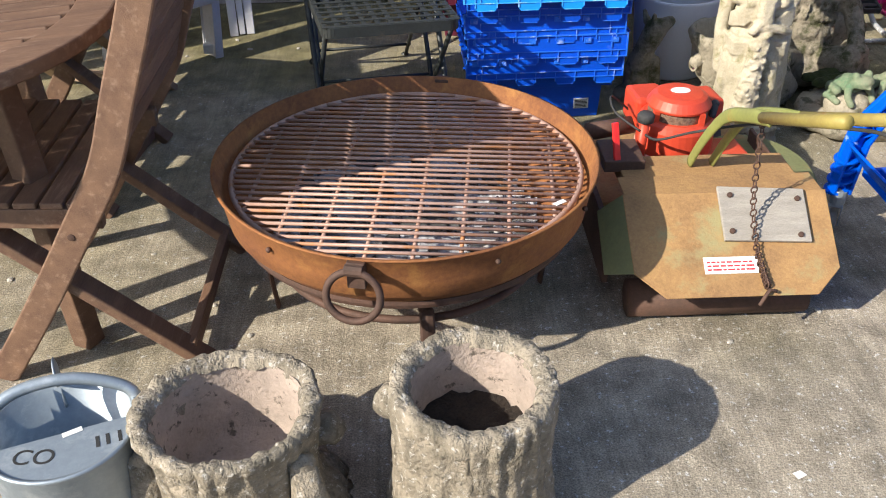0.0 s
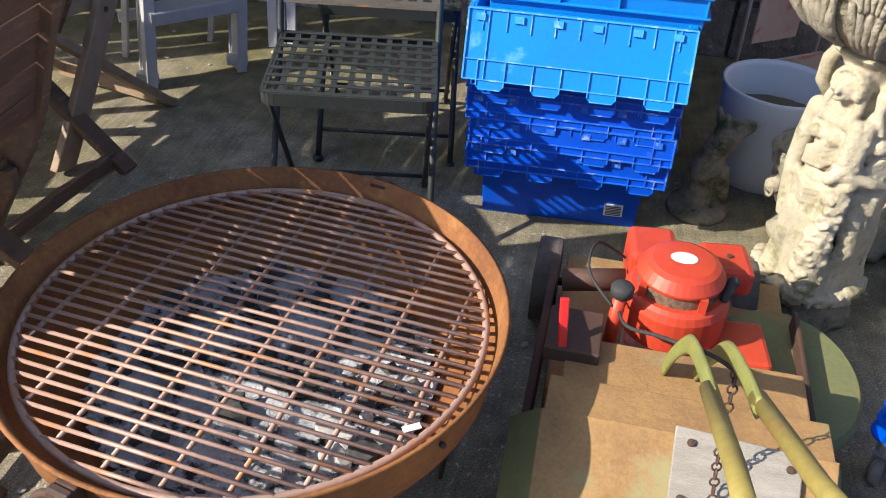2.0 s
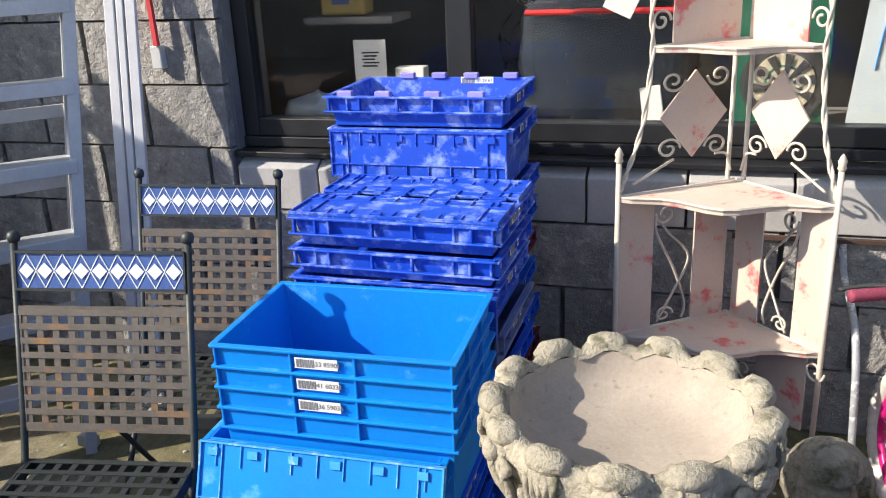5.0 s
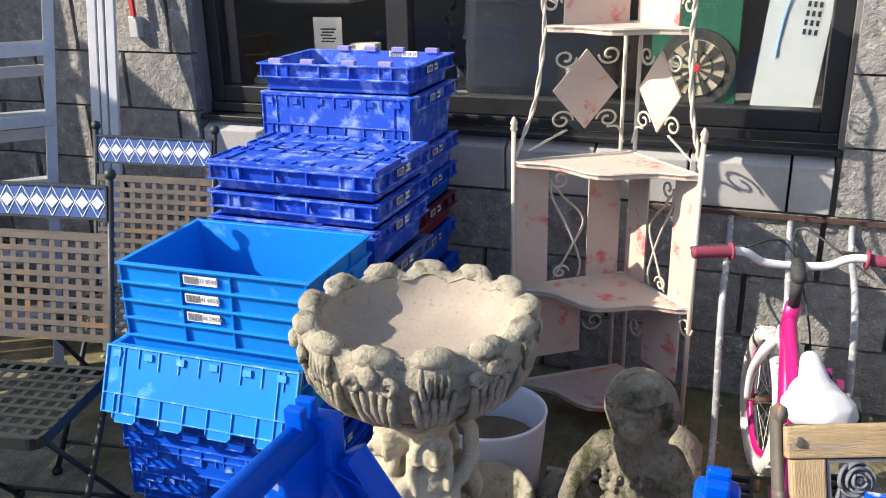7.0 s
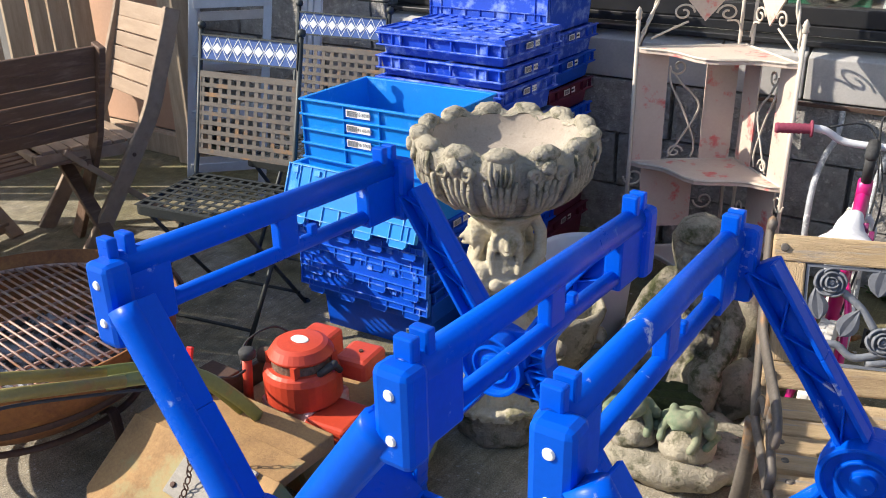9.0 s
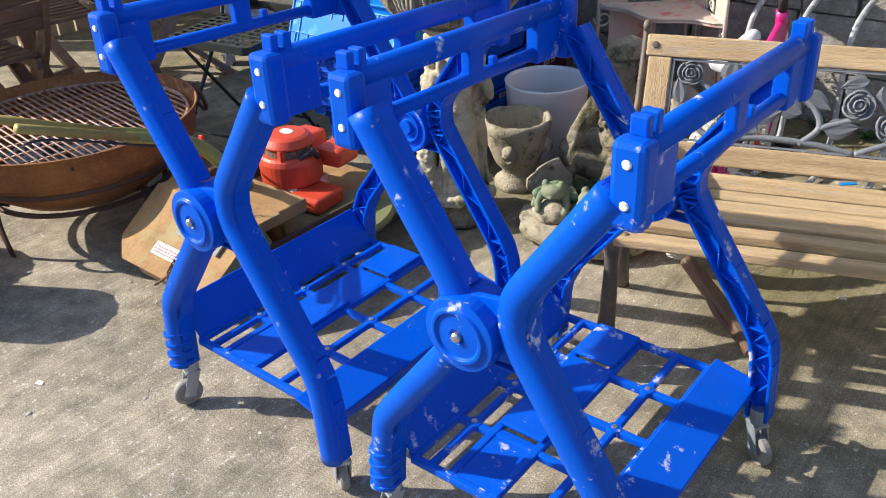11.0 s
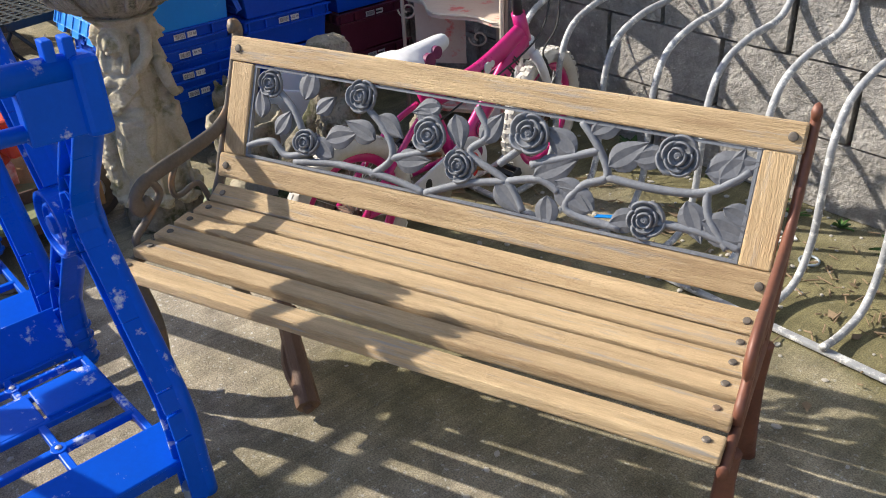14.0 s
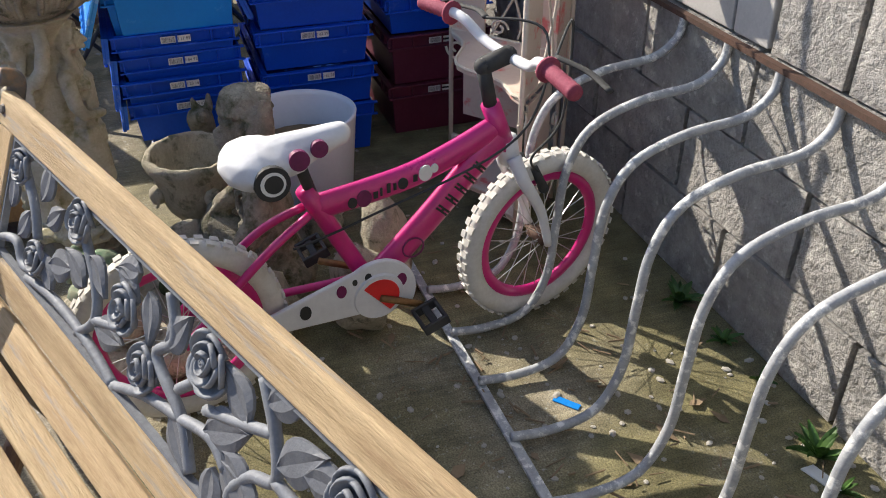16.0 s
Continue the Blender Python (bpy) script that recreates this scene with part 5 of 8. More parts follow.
def figure(bm, a, side, bent):
    """A draped standing figure, in plain rounded masses; side is the hand whose arm is lifted to the bowl."""
    m = pose(0.052 * math.cos(radians(a)), 0.052 * math.sin(radians(a)), 0, 0, 0, a + 90)      # the figure faces -y
    L = lambda x, y, z: m @ Vector((x * side, y, z))
    # weight on one leg, the other knee forward
    limb(bm, [L(0.022, 0.0, 0.1), L(0.024, -0.004, 0.17), L(0.021, -0.012, 0.225), L(0.028, -0.006, 0.29), L(0.03, 0.0, 0.35)], [0.014, 0.019, 0.018, 0.027, 0.034])
    limb(bm, [L(-0.026, -0.012, 0.1), L(-0.024, -0.012, 0.17), L(-0.02, -0.034, 0.232), L(-0.022, -0.02, 0.29), L(-0.02, 0.0, 0.35)], [0.014, 0.018, 0.018, 0.026, 0.032])
    for x in (0.022, -0.026):
        limb(bm, [L(x, -0.008, 0.108), L(x * 1.15, -0.05, 0.104)], [0.014, 0.009], 8)
    # hips, belly, waist, chest, shoulders
    for z, w, d, y in ((0.355, 0.055, 0.036, 0.0), (0.385, 0.047, 0.034, -0.002), (0.42, 0.038, 0.029, -0.002), (0.45, 0.04, 0.03, -0.002), (0.485, 0.05, 0.034, -0.002), (0.515, 0.054, 0.028, 0.0), (0.532, 0.04, 0.022, 0.0)):
        blob(bm, L(0.006 * math.sin(z * 20), y, z), (w, d, 0.028), (0, 0, a + 90), 2)
    for x in (-0.022, 0.022):
        blob(bm, L(x, -0.027, 0.484), (0.018, 0.014, 0.017))
    # neck, head, nose, curls of hair
    limb(bm, [L(0, 0.0, 0.535), L(0.002, -0.006, 0.565)], [0.016, 0.015], 8)
    blob(bm, L(0.003, -0.012, 0.592), (0.0245, 0.028, 0.034), (0, 0, a + 90))
    limb(bm, [L(0.003, -0.038, 0.6), L(0.003, -0.045, 0.588)], [0.004, 0.006], 6)
    blob(bm, L(0.003, -0.036, 0.573), (0.011, 0.008, 0.006))
    for k in range(13):
        t = radians(-30 + k * 20)
        blob(bm, L(0.003 + 0.03 * math.cos(t), -0.012, 0.597 + 0.034 * math.sin(t)), (0.0095, 0.02, 0.0095), (0, 0, a + 90), 1)
        blob(bm, L(0.003 + 0.022 * math.cos(t), 0.008, 0.598 + 0.03 * math.sin(t)), (0.012, 0.016, 0.012), (0, 0, a + 90), 1)
    for s2 in (-1, 1):
        limb(bm, [L(s2 * 0.028, -0.002, 0.585), L(s2 * 0.033, -0.012, 0.55), L(s2 * 0.028, -0.026, 0.515)], [0.011, 0.01, 0.006], 8)
    # one arm hangs or folds over the waist, the other lifts to the bowl
    if bent:
        limb(bm, [L(-0.058, 0.0, 0.52), L(-0.074, -0.01, 0.455), L(-0.066, -0.022, 0.425), L(-0.03, -0.044, 0.412), L(-0.006, -0.046, 0.402)], [0.018, 0.016, 0.014, 0.012, 0.011])
    else:
        limb(bm, [L(-0.055, 0.0, 0.52), L(-0.064, -0.002, 0.45), L(-0.065, -0.008, 0.38), L(-0.056, -0.016, 0.3), L(-0.05, -0.018, 0.26)], [0.021, 0.02, 0.018, 0.015, 0.014])
    if bent:
        limb(bm, [L(0.054, 0.0, 0.522), L(0.078, 0.008, 0.556), L(0.08, 0.02, 0.61), L(0.06, 0.03, 0.66)], [0.018, 0.016, 0.015, 0.014])
    else:
        limb(bm, [L(0.054, 0.0, 0.522), L(0.062, -0.02, 0.45), L(0.045, -0.045, 0.41)], [0.018, 0.016, 0.013])
    # drapery: folds over the chest, a rolled cloth at the hip and long folds between the legs
    for k in range(5):
        limb(bm, [L(0.05, -0.012, 0.515 - 0.012 * k), L(0.012, -0.037, 0.47 - 0.013 * k), L(-0.034, -0.026, 0.44 - 0.009 * k)], [0.005, 0.006, 0.005], 6)
    for k in range(4):
        limb(bm, [L(-0.048, -0.016, 0.375 - 0.009 * k), L(0.0, -0.04, 0.362 - 0.011 * k), L(0.046, -0.02, 0.372 - 0.013 * k)], [0.007, 0.008, 0.007], 6)
    for k in range(8):
        x = -0.042 + 0.0125 * k
        limb(bm, [L(x * 0.8, -0.036 + abs(x) * 0.3, 0.345), L(x * 0.9 + 0.004, -0.04 + abs(x) * 0.25, 0.26), L(x * 1.1 + 0.006 * math.sin(k), -0.03 + abs(x) * 0.2, 0.18), L(x * 1.25, -0.026, 0.115)], [0.006, 0.007, 0.007, 0.008], 6)


bm = bmesh.new()
for a, sd, bent in ((212, 1, False), (296, 1, True), (75, 1, True)):
    figure(bm, a, sd, bent)
tube(bm, [(0, 0, 0.09), (0, 0, 0.3), (0, 0, 0.5), (0, 0, 0.6), (0, 0, 0.64), (0, 0, 0.665)], [0.072, 0.058, 0.05, 0.048, 0.07, 0.095], 20)
rg = random.Random(4)
GA = radians(250)
gar = smooth_path([(0.088 * math.cos(GA - 0.05), 0.088 * math.sin(GA - 0.05), 0.1), (0.1 * math.cos(GA - 0.1), 0.1 * math.sin(GA - 0.1), 0.22), (0.092 * math.cos(GA), 0.092 * math.sin(GA), 0.36), (0.075 * math.cos(GA + 0.1), 0.075 * math.sin(GA + 0.1), 0.5)], 8)
tube(bm, gar, [0.034 - 0.0007 * i for i in range(len(gar))], 12)
for k in range(130):
    i = rg.randrange(len(gar))
    a, r = GA + rg.uniform(-1.5, 1.5), 0.033 - 0.0007 * i
    c = gar[i] + Vector((r * math.cos(a), r * math.sin(a), rg.uniform(-0.008, 0.008)))
    q = rg.uniform(0.006, 0.0105)
    blob(bm, c, (q, q, q), sub=1)
for k in range(60):
    a = rg.uniform(0, 6.28)
    blob(bm, (0.1 * math.cos(a), 0.1 * math.sin(a), 0.1 + rg.uniform(-0.014, 0.016)), (0.02, 0.02, 0.012), sub=1)
part("statue", bm, "stone_statue", bath, "pale weathered stone figures with a flower garland", remesh=0.0036).matrix_local = Matrix.Diagonal((1.14, 1.14, 1, 1))

LOBES = 13


def scallop(a, i):
    k = abs(math.sin(a * LOBES / 2))
    return 1 + (0.05 * k - 0.02 if 5 <= i <= 8 else 0.025 * k - 0.01) + 0.012 * noise.noise(Vector((math.cos(a) * 4, math.sin(a) * 4, i * 0.7)))


bm = bmesh.new()
lathe(bm, [(0, 0.655), (0.085, 0.655), (0.095, 0.672), (0.15, 0.7), (0.195, 0.735), (0.22, 0.775), (0.231, 0.815), (0.232, 0.845), (0.222, 0.866), (0.205, 0.866), (0.192, 0.85)], 104, wob=scallop)
for v in bm.verts:
    r = math.hypot(v.co.x, v.co.y)
    if v.co.z > 0.84 and r > 0.19:
        v.co.z += 0.018 * abs(math.sin(math.atan2(v.co.y, v.co.x) * LOBES / 2)) - 0.008
roughen(bm, 0.003, 0.018)
bowl_b = part("bowl", bm, "stone", bath, "scalloped stone bowl with carved leaves", smooth=True)
bowl_b.matrix_local = Matrix.Diagonal((0.95, 0.95, 1, 1))
bm = bmesh.new()
lathe(bm, [(0.196, 0.856), (0.19, 0.835), (0.178, 0.812), (0.14, 0.79), (0.07, 0.779), (0, 0.777)], 64)
roughen(bm, 0.0015, 0.03)
part("basin", bm, "basin", bowl_b, "smooth pale inner basin", smooth=True)
for k in range(LOBES):
    a = 2 * math.pi * (k + 0.5) / LOBES
    m = pose(0, 0, 0, 0, 0, math.degrees(a))
    bm = bmesh.new()
    blob(bm, m @ Vector((0.221, 0, 0.862)), (0.026, 0.04, 0.02), (0, 0, math.degrees(a)), 3)
    blob(bm, m @ Vector((0.231, 0, 0.835)), (0.014, 0.034, 0.03), (0, 0, math.degrees(a)), 3)
    if k % 2:
        blob(bm, m @ Vector((0.245, 0.0, 0.836)), (0.012, 0.02, 0.02), (0, 0, math.degrees(a)), 2)
        for s in (-1, 1):
            sp = [m @ Vector((0.238, s * (0.034 + 0.015 * math.cos(t * 1.9) * (1 - t / 5.5)), 0.815 + 0.017 * math.sin(t * 1.9) * (1 - t / 5.5))) for t in [i * 0.3 for i in range(16)]]
            tube(bm, sp, [0.0085 - 0.0003 * i for i in range(16)], 6)
    else:
        for j in range(5):
            q = [m @ Vector((0.238 - 0.002 * abs(j - 2), (j - 2) * 0.012, 0.852)), m @ Vector((0.242, (j - 2) * 0.013, 0.825)), m @ Vector((0.236, (j - 2) * 0.01, 0.795))]
            tube(bm, smooth_path(q, 3), 0.0055, 6)
    for j in range(5):
        q = [m @ Vector((r, (j - 2) * 0.02 * (0.4 + 0.6 * (z - 0.69) / 0.12), z)) for r, z in ((0.15, 0.694), (0.196, 0.728), (0.222, 0.765), (0.234, 0.805))]
        tube(bm, smooth_path(q, 4), [0.004 + 0.006 * math.sin(math.pi * (i + 1) / 14) for i in range(13)], 6)
    roughen(bm, 0.004, 0.016)
    part("carving", bm, "stone", bowl_b, smooth=True)

# bark-like planters
def stump(name_label, m, r, h, rin, inner, soil, sx=1.0, seed=1, tall=True):
    ob = thing("stump_planter", m, name_label, "planter", "stone tree-stump planters")
    bm = bmesh.new()
    def wob(a, i):
        v = Vector((math.cos(a) * 1.5 + seed, math.sin(a) * 1.5, i * 0.12))
        w = 1 + 0.045 * noise.noise(v)
        wander = 2.2 * noise.noise(Vector((math.cos(a) * 2, math.sin(a) * 2 + seed, i * 0.22)))
        ridge = abs(math.sin(a * 13 + wander)) ** 0.6
        fine = noise.noise(Vector((math.cos(a) * 22, math.sin(a) * 22, i * 0.8 + seed)))
        return w + (0.05 * ridge - 0.035) * (1.0 if i < 13 else 0.5) + 0.014 * fine
    n = 12
    prof = [(0, 0)] + [(r * (1.0 + 0.10 * (1 - k / n) ** 2 - 0.03 * math.sin(math.pi * k / n)), h * k / n) for k in range(n + 1)]
    prof += [(r * 0.96, h + 0.008), (rin + 0.008, h + 0.004), (rin, h - 0.012)]
    if not tall:
        prof = [(q * (1.0 - 0.1 * math.sin(math.pi * min(1, z / h)) + (0.12 if z < h * 0.25 else 0.0)), z) if 0 < k < n + 2 else (q, z) for k, (q, z) in enumerate(prof)]
    lathe(bm, prof, 220, wob=wob, sx=sx)
    roughen(bm, 0.006, 0.03)
    roughen(bm, 0.003, 0.009)
    for kx in range(3):
        a = seed * 2.1 + kx * 2.2
        kb = bmesh.new()
        blob(kb, (r * math.cos(a) * sx, r * math.sin(a), h * (0.5 + 0.12 * kx)), (0.035, 0.035, 0.032), sub=3)
        roughen(kb, 0.008, 0.02)
        part("knot", kb, "stump", ob, smooth=True)
    if not tall:
        for a in (190, 318):
            kb = bmesh.new()
            limb(kb, [(r * 1.0 * math.cos(radians(a)), r * 1.0 * math.sin(radians(a)), h * 0.78), (r * 1.04 * math.cos(radians(a)), r * 1.04 * math.sin(radians(a)), h * 0.5), (r * 1.1 * math.cos(radians(a)), r * 1.1 * math.sin(radians(a)), 0.03)], [0.022, 0.034, 0.045], 14)
            roughen(kb, 0.012, 0.03)
            part("root", kb, "stump", ob, smooth=True)
    part("shell", bm, "stump", ob, "grey rough bark-textured stone", smooth=True)
    bm = bmesh.new()
    lathe(bm, [(rin + 0.004, h - 0.006), (rin * 0.98, h * 0.7), (rin * 0.93, h * 0.45), (rin * 0.8, h * 0.36), (0, h * 0.34)], 48, sx=sx)
    roughen(bm, 0.003, 0.02)
    part("inside", bm, inner, ob, "pale pinkish inner wall", smooth=True)
    if soil:
        bm = bmesh.new()
        lathe(bm, [(rin * 0.97, h * 0.62), (rin * 0.6, h * 0.6), (rin * 0.3, h * 0.6), (0, h * 0.59)], 36, sx=sx)
        roughen(bm, 0.012, 0.02)
        part("soil", bm, "soil", ob, "black crumbly soil", smooth=True)
    return ob


M["stump"] = mat("lichened_stone_bark", (0.4, 0.345, 0.265), (0.13, 0.115, 0.085), 0.95, 0, 16, 60, 1.0, (0.5, 0.47, 0.42), (0.56, 0.66), 75, depth=0.022)
stump("grey bark-textured stone planter with black soil inside", pose(0.085, 1.09, 0, 0, 0, 30), 0.142, 0.3, 0.104, "stone_in", True, 1.0, 2)
stump("wide grey bark-textured stone planter, empty and pink inside", pose(-0.33, 1.085, 0, 0, 0, 10), 0.15, 0.265, 0.118, "stone_in", False, 1.06, 5, False)

# watering can
can = thing("watering_can", pose(-0.6, 1.06, 0, 0, 0, 20), "galvanised steel watering can with half-covered top", "watering can")
bm = bmesh.new()
lathe(bm, [(0, 0), (0.118, 0), (0.121, 0.006), (0.118, 0.02), (0.12, 0.25), (0.124, 0.256), (0.124, 0.262), (0.117, 0.262), (0.115, 0.02), (0, 0.015)], 56)
part("body", bm, "galv", can, smooth=True)
bm = bmesh.new()
pts = arc(0, 0, 0.115, 188, 352, 24)
slab(bm, pts, 0.255, 0.258)
cover = part("half_cover", bm, "galv", can, "flat half cover with black lettering")
words("lettering", "CO", 0.045, pose(-0.045, -0.055, 0.2585, 0, 0, -20), "ink", cover)
bm = bmesh.new()
for x in (0.05, 0.066, 0.085):
    box(bm, (x, -0.07, 0.2582), (x + 0.006, -0.045, 0.2588))
part("lettering", bm, "ink", cover)
bm = bmesh.new()
tube(bm, smooth_path([(-0.12, 0.02, 0.235), (-0.118, 0.04, 0.275), (-0.06, 0.06, 0.305), (0.03, 0.06, 0.305), (0.112, 0.04, 0.272), (0.121, 0.02, 0.235)], 6), 0.011, 10)
part("handle", bm, "galv", can, smooth=True)
bm = bmesh.new()
tube(bm, smooth_path([(0.0, 0.125, 0.2), (0.0, 0.14, 0.255), (0.0, 0.122, 0.285), (0.0, 0.1, 0.262)], 5), 0.012, 8, flat=(1.8, 0.3))
part("bracket", bm, "galv", can, smooth=True)
bm = bmesh.new()
box(bm, (-0.02, -0.005, 0.2585), (0.012, 0.006, 0.2595), pose(0.02, -0.02, 0, 0, 0, 10))
part("tag", bm, "label", can, "white paper tag")

# white plastic pot, urn, small ornaments
bm = bmesh.new()
lathe(bm, [(0, 0), (0.115, 0), (0.12, 0.008), (0.142, 0.26), (0.144, 0.268), (0.138, 0.27), (0.134, 0.255), (0.128, 0.17)], 56)
pot = thing("plant_pot", pose(0.975, 3.12, 0) @ Matrix.Diagonal((1.12, 1.12, 1.1, 1)), "large white plastic plant pot with old brown soil", "plant pot")
part("shell", bm, "white_pot", pot, smooth=True)
bm = bmesh.new()
lathe(bm, [(0.129, 0.172), (0.08, 0.178), (0, 0.175)], 40)
roughen(bm, 0.005, 0.03)
part("soil", bm, "twig", pot, "dry brown soil", smooth=True)
bm = bmesh.new()
lathe(bm, [(0, 0), (0.075, 0), (0.078, 0.02), (0.055, 0.035), (0.05, 0.055), (0.075, 0.08), (0.098, 0.13), (0.1, 0.165), (0.112, 0.18), (0.118, 0.2), (0.112, 0.212), (0.1, 0.21), (0.092, 0.18), (0.085, 0.14), (0.0, 0.12)], 48)
roughen(bm, 0.005, 0.025)
urn = thing("stone_urn", pose(1.06, 2.805, 0) @ Matrix.Diagonal((1.06, 1.06, 1.25, 1)), "small mossy stone urn with face masks", "urn")
part("body", bm, "stone", urn, smooth=True)
for a in (200, 290, 20, 110):
    bm = bmesh.new()
    ca, sa = math.cos(radians(a)), math.sin(radians(a))
    blob(bm, (0.1 * ca, 0.1 * sa, 0.135), (0.024, 0.024, 0.022))
    tube(bm, [(0.112 * ca - 0.018 * sa * math.cos(t), 0.112 * sa + 0.018 * ca * math.cos(t), 0.125 + 0.016 * math.sin(t)) for t in [i * 0.524 for i in range(12)]], 0.004, 6, True)
    part("mask", bm, "stone", urn, smooth=True)

bm = bmesh.new()
lathe(bm, [(0, 0), (0.085, 0), (0.085, 0.02), (0.06, 0.035), (0, 0.04)], 20)
limb(bm, [(0, 0.01, 0.04), (0.0, 0.01, 0.11), (0.01, 0.0, 0.18)], [0.052, 0.046, 0.036])
limb(bm, [(0.01, 0, 0.18), (0.03, -0.02, 0.25)], [0.036, 0.04])
limb(bm, [(0.03, -0.02, 0.25), (0.075, -0.035, 0.275)], [0.036, 0.02])
for s in (-1, 1):
    limb(bm, [(0.02, s * 0.018, 0.27), (0.012, s * 0.026, 0.305)], [0.014, 0.008])
    limb(bm, [(0.035, s * 0.03, 0.14), (0.055, s * 0.028, 0.04)], [0.02, 0.016])
solo("animal_ornament", bm, "stone_dark", pose(0.795, 2.86, 0, 0, 0, 25), "small dark weathered stone animal sitting on a round base", "ornament", remesh=0.006)

bm = bmesh.new()
blob(bm, (0, 0.02, 0.06), (0.12, 0.1, 0.07))
for z, w, d in ((0.12, 0.082, 0.07), (0.17, 0.078, 0.066), (0.22, 0.072, 0.06), (0.27, 0.075, 0.055), (0.305, 0.062, 0.045)):
    blob(bm, (0, 0.02, z), (w, d, 0.045))
limb(bm, [(0, 0.01, 0.32), (0, 0.0, 0.35)], [0.04, 0.04])
blob(bm, (0, -0.005, 0.385), (0.054, 0.052, 0.058))
blob(bm, (0, -0.045, 0.365), (0.03, 0.026, 0.02))
blob(bm, (0, -0.06, 0.382), (0.013, 0.012, 0.01))
blob(bm, (0, -0.04, 0.41), (0.04, 0.018, 0.009))
lathe(bm, [(0, 0.425), (0.06, 0.425), (0.056, 0.436), (0.046, 0.462), (0.02, 0.472), (0, 0.474)], 18)
for sd in (-1, 1):
    blob(bm, (sd * 0.058, 0.01, 0.405), (0.02, 0.012, 0.022))
    blob(bm, (sd * 0.02, -0.05, 0.395), (0.008, 0.008, 0.006))
    limb(bm, [(sd * 0.07, 0.01, 0.295), (sd * 0.115, 0.0, 0.235), (sd * 0.128, -0.045, 0.185), (sd * 0.118, -0.085, 0.165)], [0.033, 0.03, 0.026, 0.024])
    for j in range(4):
        limb(bm, [(sd * 0.118 + (j - 1.5) * 0.012, -0.095, 0.168), (sd * 0.118 + (j - 1.5) * 0.014, -0.118, 0.15)], [0.008, 0.006], 6)
    limb(bm, [(sd * 0.05, -0.02, 0.085), (sd * 0.105, -0.1, 0.12), (sd * 0.11, -0.125, 0.07), (sd * 0.105, -0.13, 0.025)], [0.05, 0.042, 0.034, 0.032])
    for j in range(4):
        blob(bm, (sd * 0.105 + (j - 1.5) * 0.016, -0.172, 0.016), (0.009, 0.02, 0.011))
for k in range(26):
    a = radians(-50 + k * 11)
    blob(bm, (0.064 * math.cos(a), 0.03, 0.385 + 0.07 * math.sin(a)), (0.02, 0.03, 0.02), sub=1)
for k in range(60):
    a, z = rg.uniform(3.3, 6.1), rg.uniform(0.11, 0.3)
    blob(bm, (0.076 * math.cos(a), 0.02 + 0.062 * math.sin(a), z), (0.008, 0.006, 0.014), sub=1)
roughen(bm, 0.004, 0.02)
bmesh.ops.scale(bm, vec=(1.12, 1.1, 1.2), verts=bm.verts)
solo("seated_ornament", bm, "stone_dark", pose(1.40, 2.93, 0.0, 0, 0, -8), "dark weathered stone animal figure seated on the ground", "ornament", remesh=0.005)
bm = bmesh.new()
lathe(bm, [(0, 0), (0.17, 0), (0.2, 0.02), (0.215, 0.05), (0.205, 0.075), (0.17, 0.085), (0.1, 0.078), (0, 0.075)], 96, wob=lambda a, i: 1 + 0.07 * abs(math.sin(a * 4.5)) + 0.03 * math.sin(a * 2 + 1), sy=0.78)
roughen(bm, 0.012, 0.05)
roughen(bm, 0.004, 0.015)
solo("stone_basin", bm, "stone", pose(1.48, 2.61, 0, 0, 0, 15), "lumpy pale mossy shell-shaped stone base on the concrete", "stone base", smooth=True)
for x, y, a in ((1.392, 2.55, -70), (1.54, 2.565, -100)):
    bm = bmesh.new()
    blob(bm, (0, 0, 0.03), (0.064, 0.06, 0.04), sub=3)
    for k in range(9):
        blob(bm, (0.05 * math.cos(k * 0.7), 0.046 * math.sin(k * 0.7), 0.03 + 0.012 * math.sin(k * 2.3)), (0.016, 0.016, 0.014), sub=1)
    roughen(bm, 0.006, 0.02)
    frog = thing("frog_ornament", pose(x, y, 0.066, 0, 0, a) @ Matrix.Diagonal((1.25, 1.25, 1.25, 1)), "small green stone frog sitting on a pale round stone", "ornament", "stone frogs")
    part("stone", bm, "stone", frog, "pale rough round stone", remesh=0.004)
    bm = bmesh.new()
    blob(bm, (-0.008, 0, 0.078), (0.042, 0.036, 0.03), (0, -22, 0))
    blob(bm, (0.032, 0, 0.1), (0.032, 0.033, 0.019), (0, -8, 0))
    for sd in (-1, 1):
        blob(bm, (0.03, sd * 0.02, 0.117), (0.011, 0.01, 0.011))
        limb(bm, [(-0.03, sd * 0.03, 0.07), (0.006, sd * 0.048, 0.075), (-0.02, sd * 0.052, 0.055), (0.02, sd * 0.052, 0.05)], [0.016, 0.013, 0.01, 0.009])
        limb(bm, [(0.025, sd * 0.03, 0.085), (0.038, sd * 0.038, 0.065), (0.05, sd * 0.034, 0.05)], [0.011, 0.009, 0.009])
    limb(bm, [(0.05, -0.02, 0.094), (0.064, 0.0, 0.093), (0.05, 0.02, 0.094)], [0.004, 0.004, 0.004], 6)
    part("frog", bm, "frog", frog, "worn green and buff frog", remesh=0.003)
M["moss"] = mat("dark_moss", (0.05, 0.07, 0.015), (0.025, 0.035, 0.01), 0.95, 0, 40, 160, 1.0, depth=0.01)
